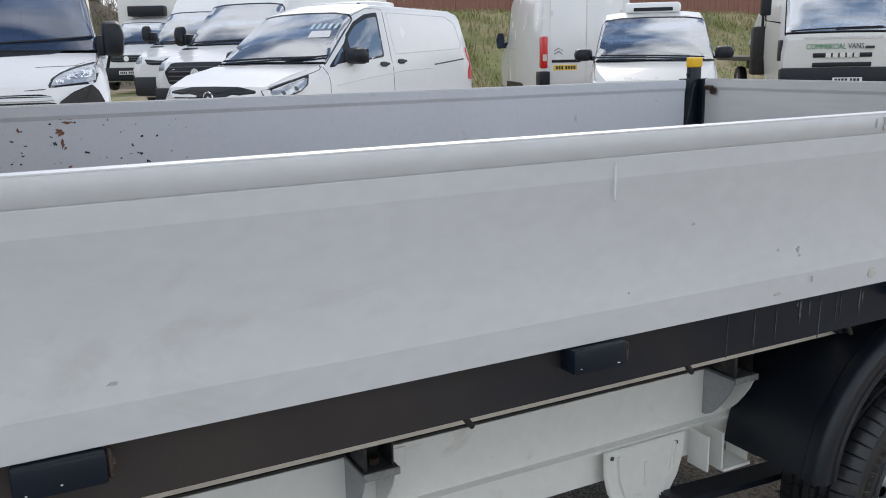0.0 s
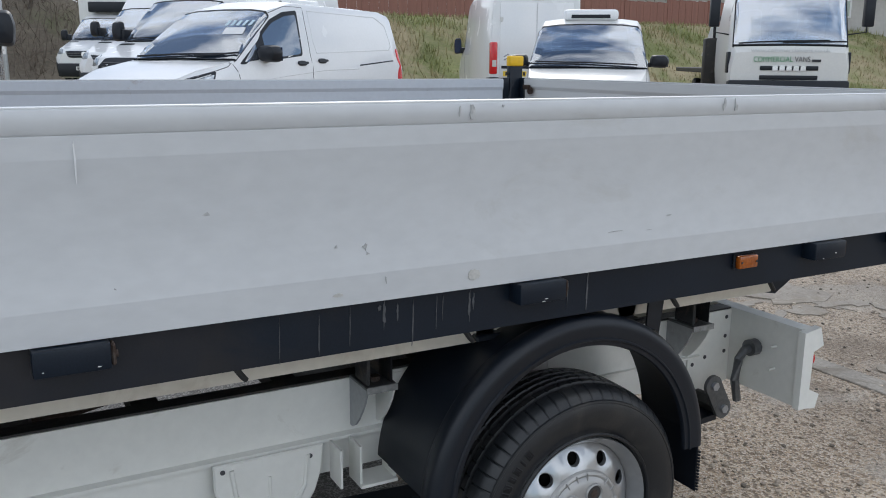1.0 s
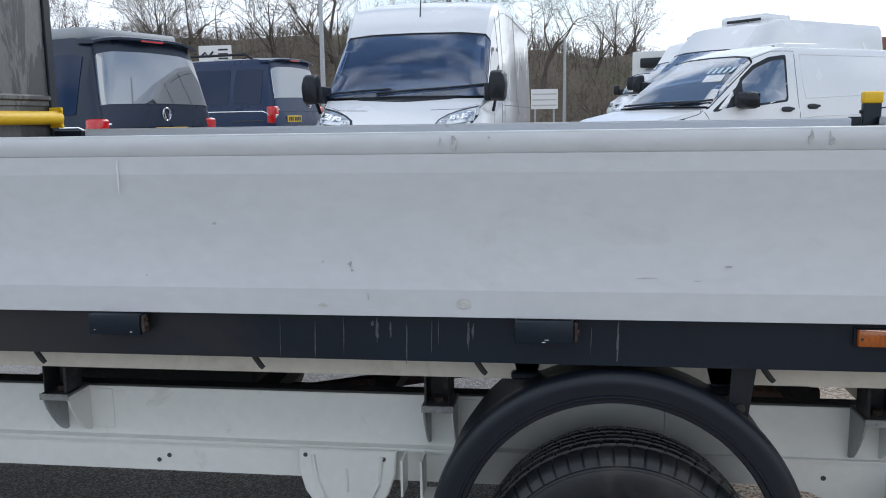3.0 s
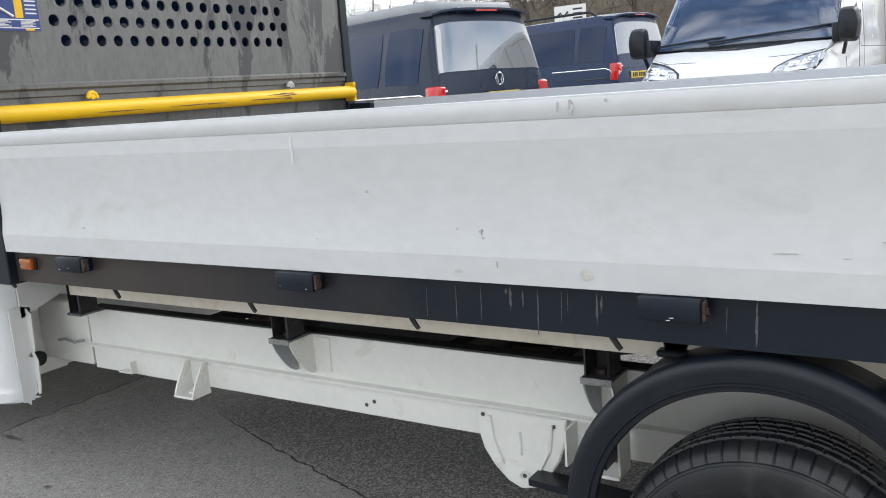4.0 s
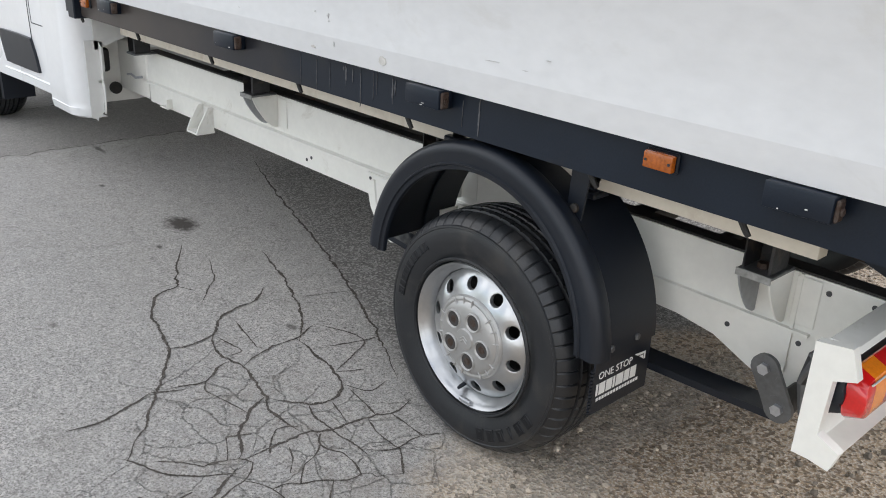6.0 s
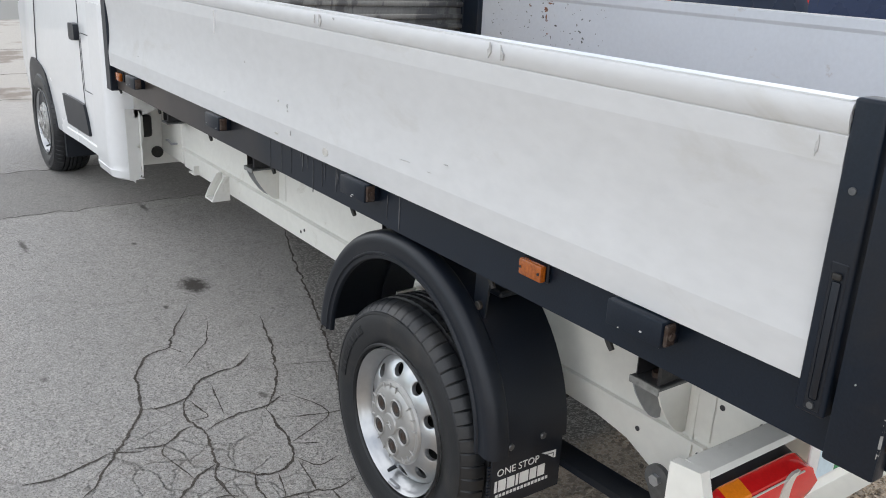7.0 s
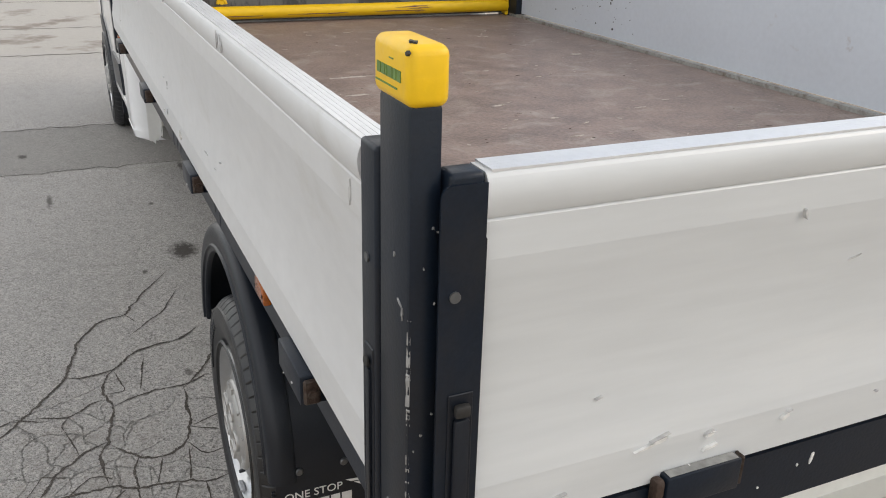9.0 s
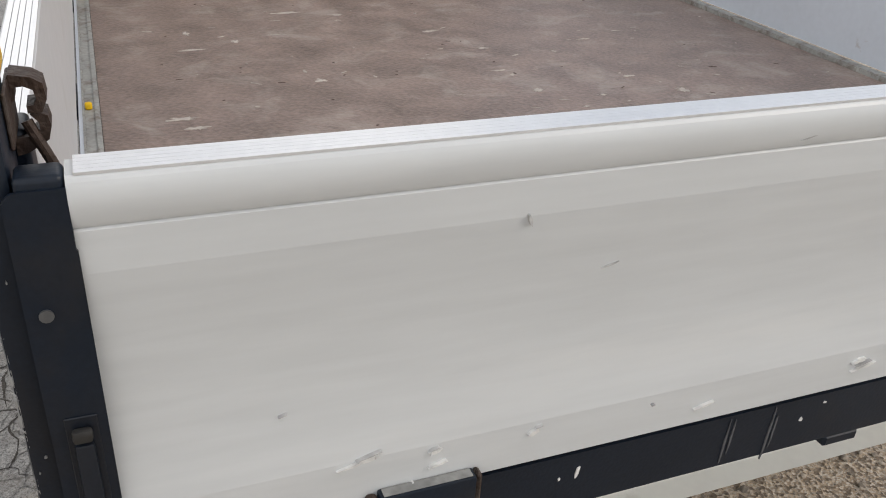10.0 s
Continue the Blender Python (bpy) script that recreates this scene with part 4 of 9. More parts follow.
# corner posts and the board-end channels with their latches
def corner(yo, s, cap_label):
    """The rear corner post on one side; yo: its outer face, s: +1 towards the truck's middle from the near side."""
    ya, yb = sorted((yo, yo + s * 0.030))
    yf = yo - s * 0.0042
    p0 = tp("corner_post", slab_box(4.062, 4.137, ya, yb, 0.805, 1.352, bevel=0.005, segs=2), DARK, label="dark painted steel corner post with chipped edges")
    cap = tp("cap", slab_box(4.0585, 4.1415, ya - 0.004, yb + 0.004, 1.349, 1.400, bevel=0.009, segs=4), YELLOW_CAP, p0, cap_label)
    for k, w in enumerate((0.0085, 0.0080, 0.0030, 0.0100, 0.0070, 0.0080)):
        x = 4.0715 + (0, 0.0105, 0.0205, 0.0255, 0.0375, 0.0465)[k]
        tp("lettering_bar", slab_box(x, x + w, *sorted((yf - s * 0.0006, yf + s * 0.0006)), 1.3685, 1.3775), GREEN_INK, cap, "faded green lettering")
    tp("lettering_bar", slab_box(4.068, 4.118, *sorted((yf - s * 0.0005, yf + s * 0.0005)), 1.3612, 1.3626), GREEN_INK, cap, "faint small print")
    tp("lettering_bar", slab_box(4.100, 4.109, *sorted((yf - s * 0.0005, yf + s * 0.0005)), 1.3842, 1.3852), GREEN_INK, cap, "faint small print")
    bm = blot(bmesh.new(), (4.127, yo + s * 0.006, 1.4), (1, 0, 0), (0, 1, 0), 0.013, 0.006, 9, 12, 0.4)
    tp("scuff", blot(bm, (4.138, yf + s * 0.0015, 1.394), (1, 0, 0), (0, 0, 1), 0.006, 0.004, 10, 8, 0.5), SOOT_AND_SHADE, cap, "dark chipped corner")
    bm = bmesh.new()
    r2 = random.Random(17)
    for i in range(60):
        z = r2.choice((0.87, 0.90, 0.94, 0.98, 1.02, 1.06, 1.10, 1.16)) + r2.gauss(0, 0.022)
        blot(bm, (4.1352, yo + s * (0.0018 + 0.002 * r2.random()), z), (0.7, s * -0.7, 0), (0, 0, 1), 0.0007 + 0.0013 * r2.random() ** 2, 0.002 + 0.015 * r2.random() ** 3, 400 + i, 11, 0.7, 0.0026)
    for i in range(9):
        blot(bm, (4.137, ya + 0.028 * r2.random(), 0.85 + 0.42 * r2.random()), (0, 1, 0), (0, 0, 1), 0.002, 0.0025, 460 + i, 7, 0.6)
    for i, z in enumerate((1.092, 1.075)):
        blot(bm, (4.1352, yo + s * 0.0022, z), (0.7, s * -0.7, 0), (0, 0, 1), 0.0026, 0.018, 480 + i, 14, 0.65, 0.0028)
    for i, (x, z, w, h) in enumerate(((4.118, 1.168, 0.010, 0.0022), (4.124, 1.160, 0.003, 0.010), (4.104, 1.21, 0.002, 0.005), (4.088, 0.93, 0.002, 0.003))):
        blot(bm, (x, yo, z), (1, 0, -0.5 if i == 0 else 0), (0, 0, 1), w, h, 490 + i, 9, 0.5)
    tagged(tp("chip", bm, CHIPPED, p0, "paint chipped to bare metal"), kind="stuff")
    tp("bolt", disc(bmesh.new(), (4.137, yo + s * 0.021, 0.858), (1, 0, 0), 0.009, 0.008, 6), RUSTY, p0)
    tp("hook_boss", disc(bmesh.new(), (4.0622, (ya + yb) / 2, 1.315), (-1, 0, 0), 0.008, 0.010, 8, 0.002), SOOT_AND_SHADE, p0)
    # the channel at the end of the side board
    c0, c1 = sorted((yo - s * 0.0004, yo + s * 0.0395))
    ch = tp("board_channel", slab_box(4.0095, 4.0545, c0, c1, 0.860, 1.2955, bevel=0.005, segs=3), DARK, label="dark steel end channel with a recessed latch")
    yl = c0 if s > 0 else c1
    tp("rivet", disc(bmesh.new(), (4.031, yl, 1.179), (0, -s, 0), 0.0052, 0.0022, 12), GREYSTEEL, ch)
    tp("latch_frame", slab_box(4.0235, 4.0475, *sorted((yl - s * 0.0016, yl + s * 0.003)), 0.868, 1.083, bevel=0.0012), BLACK, ch, "black latch recess")
    lt = tp("latch", slab_box(4.0300, 4.0425, *sorted((yl - s * 0.0045, yl - s * 0.0017)), 0.885, 1.058, bevel=0.0025, segs=2), BLACK, ch, "black latch lever")
    tp("latch_tip", slab_box(4.0290, 4.0425, *sorted((yl - s * 0.0065, yl - s * 0.0020)), 1.060, 1.070, bevel=0.003, segs=2), SOOT_AND_SHADE, lt)
    tp("latch_pin", disc(bmesh.new(), (4.0355, yl - s * 0.0017, 0.876), (0, -s, 0), 0.005, 0.004, 10), GREYSTEEL, ch)
    # the channel at the end of the tailgate: a box with a wider front plate, its top corner rounded
    t0, t1 = sorted((yo + s * 0.0315, yo + s * 0.0655))
    ch2 = tp("board_channel", slab_box(4.119, 4.1485, t0, t1, 0.850, 1.2945, bevel=0.005, segs=3), DARK, label="dark steel end channel with a recessed latch")
    ry = [(yo + s * (0.0225 + 0.011 * (1 - math.cos(t))), 1.2745 + 0.011 * math.sin(t)) for t in [math.pi / 2 * k / 6 for k in range(7)]]
    bm = extrude(bmesh.new(), [(yo + s * 0.0225, 0.846)] + ry + [(yo + s * 0.0660, 1.2855), (yo + s * 0.0660, 1.236), (yo + s * 0.0672, 1.234), (yo + s * 0.0672, 0.846)], lambda p, z, t: (t, p, z), 4.1490, 4.1520)
    tp("front_plate", bm, DARK, ch2, "dark folded front plate")
    yc = yo + s * 0.0375
    tp("rivet", disc(bmesh.new(), (4.152, yc, 1.183), (1, 0, 0), 0.0055, 0.0022, 12), GREYSTEEL, ch2)
    tp("latch_frame", slab_box(4.1518, 4.1538, *sorted((yo + s * 0.034, yo + s * 0.0595)), 0.846, 1.083, bevel=0.0008), BLACK, ch2, "black latch recess")
    lt = tp("latch", slab_box(4.1540, 4.1605, *sorted((yo + s * 0.0385, yo + s * 0.0545)), 0.842, 1.058, bevel=0.003, segs=2), BLACK, ch2, "black latch lever")
    tp("latch_tip", slab_box(4.1540, 4.1625, *sorted((yo + s * 0.0385, yo + s * 0.0545)), 1.061, 1.074, bevel=0.003, segs=2), SOOT_AND_SHADE, lt)
    for k in range(4):
        tp("grip_rib", slab_box(4.1604, 4.1614, *sorted((yo + s * 0.0405, yo + s * 0.0525)), 0.900 + 0.011 * k, 0.905 + 0.011 * k), SOOT_AND_SHADE, lt)


corner(1.697, 1, "bright yellow plastic post cap, scuffed")
corner(3.852, -1, "yellow plastic post cap")

# board catch inside the near rear corner: two rusty hooked plates and their pin
UPPER = [(1.7275, 1.3214), (1.7275, 1.3364), (1.731, 1.3423), (1.746, 1.3396), (1.7541, 1.3343), (1.7552, 1.3214), (1.7504, 1.3111), (1.7401, 1.3111), (1.7401, 1.3171), (1.7455, 1.3176), (1.7477, 1.3219), (1.7466, 1.3294), (1.7401, 1.3327), (1.7337, 1.3321), (1.7326, 1.3214)]
LOWER = [(1.7275, 1.2762), (1.7364, 1.2783), (1.7434, 1.2826), (1.752, 1.288), (1.7552, 1.2988), (1.7536, 1.3079), (1.7466, 1.3111), (1.7412, 1.3095), (1.7466, 1.3025), (1.7466, 1.2961), (1.7401, 1.2918), (1.7275, 1.2902)]
for way, x in ((UPPER, 4.036), (LOWER, 4.034)):
    tp("board_catch", extrude(bmesh.new(), way, along_x, x, x + 0.026), RUSTY, label="rusty hooked steel board catch")
tp("catch_plate", slab_box(4.034, 4.100, 1.7275, 1.7305, 1.2960, 1.340, bevel=0.001), RUSTY)
bm = tube(bmesh.new(), [(4.058, 1.7380, 1.3041), (4.060, 1.7412, 1.2955), (4.062, 1.7466, 1.2826), (4.064, 1.7525, 1.2676)], 0.0045, 8)
tp("locking_pin", bm, RUSTY)
bm = tube(bmesh.new(), [(4.06, 3.785, 1.270), (4.045, 3.782, 1.245), (4.030, 3.778, 1.19), (4.012, 3.775, 1.10), (4.005, 3.775, 1.055), (4.010, 3.775, 1.033), (4.026, 3.776, 1.032), (4.055, 3.785, 1.052)], 0.005, 6)
tp("catch_cable", bm, BLACK, label="thin black cable loop")
bm = bmesh.new()
disc(bm, (4.106, 3.70, 1.235), (-1, 0, 0), 0.018, 0.012, 8)
box(bm, 4.085, 4.106, 3.70, 3.745, 1.24, 1.262, bevel=0.004)
tp("board_catch", bm, RUSTY)

# deck
bm = slab_box(0.405, 4.105, 1.776, 3.7995, 0.862, 0.884)
deck = tp("deck", bm, PLY, label="worn brown plywood deck with pale scratches")
tp("edge_strip", slab_box(0.47, 4.06, 3.7700, 3.8015, 0.8842, 0.8985), CHANNEL, deck, "dirty grey edge strip along the side board")
rnd = random.Random(31)
bm = bmesh.new()
for i, (x, y, w, h) in enumerate(((2.293, 2.017, 0.020, 0.030), (2.454, 2.016, 0.075, 0.010), (2.393, 2.137, 0.020, 0.022), (2.108, 2.337, 0.085, 0.014), (2.96, 1.935, 0.07, 0.020), (3.02, 1.961, 0.05, 0.016), (2.949, 2.788, 0.03, 0.022), (3.025, 3.163, 0.03, 0.03), (2.781, 2.756, 0.05, 0.008), (2.546, 3.141, 0.045, 0.010), (2.383, 2.712, 0.05, 0.012), (2.893, 3.085, 0.035, 0.012), (1.827, 2.398, 0.16, 0.016), (1.641, 3.465, 0.06, 0.02))):
    blot(bm, (x, y, 0.884), (-0.1, 1, 0), (-1, -0.1, 0), w * 0.8, h, 560 + i, 26, 0.55, 0.0012)
for i in range(200):
    x, y = rnd.uniform(0.7, 4.05), rnd.uniform(1.85, 3.7)
    a = rnd.gauss(1.5, 0.3)
    w = 0.006 + 0.022 * rnd.random() ** 2
    blot(bm, (x, y, 0.884), (math.cos(a), math.sin(a), 0), (-math.sin(a), math.cos(a), 0), w, 0.002 + 0.006 * rnd.random() ** 2, 900 + i, 14, 0.5, 0.0012)
for i in range(26):
    x, y = rnd.choice((2.2, 2.9, 3.4, 3.6)) + rnd.gauss(0, 0.25), rnd.choice((2.1, 2.6, 2.9)) + rnd.gauss(0, 0.2)
    if 0.7 < x < 4.05 and 1.85 < y < 3.7:
        blot(bm, (x, y, 0.884), (1, 0, 0), (0, 1, 0), 0.004 + 0.022 * rnd.random() ** 3, 0.006 + 0.05 * rnd.random() ** 3, 640 + i, 16, 0.6, 0.0008)
tagged(tp("scratch", bm, DECKMARK, deck, "pale gouges in the plywood"), kind="stuff")
bm = bmesh.new()
for i in range(70):
    x, y = rnd.uniform(0.7, 4.05), rnd.uniform(1.85, 3.7)
    a = rnd.gauss(1.4, 0.5)
    blot(bm, (x, y, 0.884), (math.cos(a), math.sin(a), 0), (-math.sin(a), math.cos(a), 0), 0.005 + 0.018 * rnd.random() ** 3, 0.003 + 0.006 * rnd.random() ** 2, 1300 + i, 14, 0.5, 0.0009)
tagged(tp("gouge", bm, DECKDARK, deck, "dark gouges in the plywood"), kind="stuff")
for s, y in ((1, 1.735),):
    a, b = 1.741, 1.7755
    bm = bmesh.new()
    box(bm, 0.56, 4.0, 1.7335, a - 0.0002, 0.8952, 0.8990)
    tp("sill_strip", bm, ALU_IN, label="grey strip under the side board")
    bm = bmesh.new()
    box(bm, 0.47, 4.06, a, a + 0.004, 0.8952, 0.9005)
    box(bm, 0.47, 4.06, b - 0.010, b - 0.0002, 0.8842, 0.8990)
    box(bm, 0.47, 4.06, a + 0.0042, b - 0.0102, 0.8842, 0.8962)
    ch = tp("lashing_channel", bm, CHANNEL, label="worn grey steel lashing channel along the deck edge")
    for x in (0.95, 1.90, 2.89, 3.80):
        q = slab_box(x - 0.007, x + 0.007, 1.7465, 1.7615, 0.8963, 0.9120, bevel=0.0045, segs=3)
        tp("lashing_ring", q, YELLOW, ch, "yellow lashing ring")

# headboard
def headboard():
    hx = 0.39
    # perforated upper sheet: rows of round holes
    bm = bmesh.new()
    y0, y1, z0, z1 = 1.769, 3.769, 1.452, 2.30
    pitch, rh, rows = 0.0765, 0.0225, 5
    ny = int((3.40 - 2.09) / pitch)
    zrow = [1.600 + 0.0715 * k for k in range(rows)]
    seen = set()

    def cell(cy, cz, w, hgt):
        sq = [(cy - w / 2 + w * k / 3, cz - hgt / 2) for k in range(3)] + [(cy + w / 2, cz - hgt / 2 + hgt * k / 3) for k in range(3)] + \
             [(cy + w / 2 - w * k / 3, cz + hgt / 2) for k in range(3)] + [(cy - w / 2, cz + hgt / 2 - hgt * k / 3) for k in range(3)]
        out = [bm.verts.new((hx, a, b)) for a, b in sq]
        inn, deep = [], []
        for a, b in sq:
            t = math.atan2(b - cz, a - cy)
            inn.append(bm.verts.new((hx, cy + rh * math.cos(t), cz + rh * math.sin(t))))
            deep.append(bm.verts.new((hx - 0.006, cy + (rh - 0.001) * math.cos(t), cz + (rh - 0.001) * math.sin(t))))
        for k in range(12):
            j = (k + 1) % 12
            bm.faces.new((out[k], out[j], inn[j], inn[k]))
            bm.faces.new((inn[k], inn[j], deep[j], deep[k]))

    strips, sheets = [], []

    def flat(a, b, c, d):
        strips.append((a, b, c, d))

    hz = 0.0715
    lo, hi = zrow[0] - hz / 2, zrow[-1] + hz / 2
    flat(y0, y1, z0, lo)
    flat(y0, y1, hi, z1)
    for r, cz in enumerate(zrow):
        if r:
            sheets.append(bm)
            bm = bmesh.new()
        start = 2.155 - (0.038 if r % 2 else 0.0)
        count = 16 if r % 2 == 0 else 17
        for k in range(count):
            cell(start + k * pitch, cz, pitch, hz)
        flat(y0, start - pitch / 2, cz - hz / 2, cz + hz / 2)
        flat(start + (count - 0.5) * pitch, y1, cz - hz / 2, cz + hz / 2)
    sheets.append(bm)
    for q in sheets:
        bmesh.ops.remove_doubles(q, verts=q.verts, dist=0.0005)
    h = tp("headboard", sheets[0], STEEL_GREY, label="dark grey steel headboard with rows of round holes")
    for q in sheets[1:]:
        tp("perforated_row", q, STEEL_GREY, h)
    for a, b, c, d in strips:
        tp("plain_sheet", slab_box(hx - 0.005, hx, a, b, c, d), STEEL_GREY, h)
    tp("upright", slab_box(0.478, 0.5465, 1.701, 1.763, 0.786, 2.36, bevel=0.004), DARK, h, "dark steel headboard upright")
    tp("upright_web", slab_box(hx - 0.012, 0.4775, 1.731, 1.737, 0.80, 2.34), DARK, h)
    tp("upright", slab_box(hx - 0.055, hx + 0.012, 3.770, 3.826, 0.786, 2.36, bevel=0.004), DARK, h, "dark steel headboard upright")
    tp("front_post", slab_box(hx + 0.0125, 0.5465, 3.770, 3.832, 0.786, 1.284, bevel=0.004), DARK, h, "dark front corner post")
    # folded ledges between sheet and bars
    bm = bmesh.new()
    ledge = [(0.0, 1.452), (0.014, 1.444), (0.014, 1.430), (0.003, 1.422), (0.003, 1.402), (-0.004, 1.398), (-0.004, 0.89), (-0.012, 0.89), (-0.012, 1.456), (-0.001, 1.456)]
    extrude(bm, [(hx + p, z) for p, z in ledge], along_y, y0, y1)
    tp("lower_sheet", bm, STEEL_GREY, h, "grey folded steel lower sheet")
    for z in (1.10, 1.17, 1.045):
        tp("rib", slab_box(hx - 0.004, hx + 0.016, y0, y1, z - 0.014, z + 0.014, bevel=0.006, segs=2), STEEL_GREY, h)
    for z in (1.345, 0.935):
        bm = tube(bmesh.new(), [(hx + 0.046, 1.765 + k * 0.200, z) for k in range(11)], 0.031, 18)
        bar = tp("roller_bar", bm, YELLOW, h, "yellow painted steel bar, scratched to rust")
        rs = random.Random(3)
        for k in range(9):
            y = rs.choice((2.35, 2.75, 3.05, 3.2)) + rs.uniform(-0.15, 0.15)
            t = rs.uniform(-0.5, 0.5)
            up = Vector((-math.sin(t), 0, math.cos(t)))
            tp("scrape", blot(bmesh.new(), (hx + 0.046 + 0.031 * math.cos(t), y, z + 0.031 * math.sin(t)), (0, 1, 0), up, rs.uniform(0.05, 0.22), 0.004, 700 + k, 10, 0.5, 0.0012), RUSTMARK, bar, "scrape through the yellow paint")
        for y in (1.775, 3.763):
            bm = bmesh.new()
            box(bm, hx + 0.004, hx + 0.072, y - 0.004, y + 0.004, z - 0.048, z + 0.048, bevel=0.003)
            disc(bm, (hx + 0.070, y - 0.010, z + 0.040), (1, 0, 0), 0.009, 0.006, 8)
            disc(bm, (hx + 0.070, y - 0.010, z - 0.040), (1, 0, 0), 0.009, 0.006, 8)
            tp("end_bracket", bm, YELLOW, bar)
        for i, y in enumerate((2.215, 3.32)):
            bm = bmesh.new()
            pts = [(hx + 0.020, y + 0.020 * math.cos(t), z + 0.040 + 0.022 * math.sin(t)) for t in [math.pi * k / 8 for k in range(9)]]
            tube(bm, pts, 0.0085, 8)
            disc(bm, (hx + 0.012, y, z + 0.050), (1, 0, 0), 0.013, 0.014, 10)
            tp("eye", bm, YELLOW if i == 0 else STEEL, bar, "round steel lashing eye")
    # the notice on the sheet
    no = tp("notice", slab_box(hx + 0.0005, hx + 0.0025, 1.838, 2.058, 1.632, 1.80), PRINT_B, h, "blue and white printed notice")
    bm = bmesh.new()
    box(bm, hx + 0.0027, hx + 0.0032, 1.842, 2.054, 1.668, 1.672)
    box(bm, hx + 0.0027, hx + 0.0032, 1.842, 2.054, 1.640, 1.643)
    for k in range(5):
        box(bm, hx + 0.0027, hx + 0.0032, 1.848, 1.950 - 0.012 * (k % 3), 1.646 + 0.0045 * k, 1.6485 + 0.0045 * k)
        box(bm, hx + 0.0027, hx + 0.0032, 1.985, 2.040 - 0.010 * (k % 2), 1.646 + 0.0045 * k, 1.6485 + 0.0045 * k)
    for k in range(6):
        box(bm, hx + 0.0027, hx + 0.0032, 2.008, 2.050, 1.69 + 0.014 * k, 1.695 + 0.014 * k)
    tp("print_line", bm, PRINT_W, no, "white lines of small print")
    bm = tube(bmesh.new(), [(hx + 0.003, 1.87, 1.75), (hx + 0.003, 1.90, 1.715), (hx + 0.003, 1.96, 1.68)], 0.005, 6)
    tube(bm, [(hx + 0.003, 1.86, 1.70), (hx + 0.003, 1.90, 1.715)], 0.004, 6)
    tp("print_mark", bm, PRINT_W, no, "white pictogram")
    bm = slab_box(hx + 0.0027, hx + 0.0033, 1.968, 1.998, 1.676, 1.79)
    box(bm, hx + 0.0027, hx + 0.0033, 2.0, 2.034, 1.633, 1.6395)
    tp("print_panel", bm, YELLOW_CAP, no, "yellow warning panel")


headboard()

# subframe, hangers and chassis
bm = bmesh.new()
box(bm, 0.62, 3.70, 1.86, 1.90, 0.722, 0.795)
tp("inner_bearer", bm, TAN, label="cream longitudinal bearer")
bm = bmesh.new()
box(bm, 0.62, 3.70, 3.62, 3.66, 0.722, 0.795)
tp("inner_bearer", bm, TAN)
for s, yw in ((1, 2.065), (-1, 3.455)):
    a, b = sorted((yw + s * 0.002, yw + s * 0.050))
    # black strip painted in for the shade above each chassis rail
    tp("rail_shade_strip", slab_box(0.42, 3.776, a, b, 0.607, 0.612), SOOT_AND_SHADE, label="thin black strip painting the shade above the chassis rail")
for x in (0.92, 1.25, 1.92, 2.25, 2.62, 3.05, 3.35):
    tp("cross_member", slab_box(x, x + 0.06, 1.77, 3.75, 0.788, 0.858), SOOT_AND_SHADE)
    tp("chassis_crossbar", slab_box(x + 0.05, x + 0.11, 2.080, 3.440, 0.56, 0.598), SOOT_AND_SHADE)
# thin black sheet just below the plywood
tp("deck_underside", slab_box(0.47, 4.09, 1.78, 3.76, 0.8590, 0.8615), SOOT_AND_SHADE)


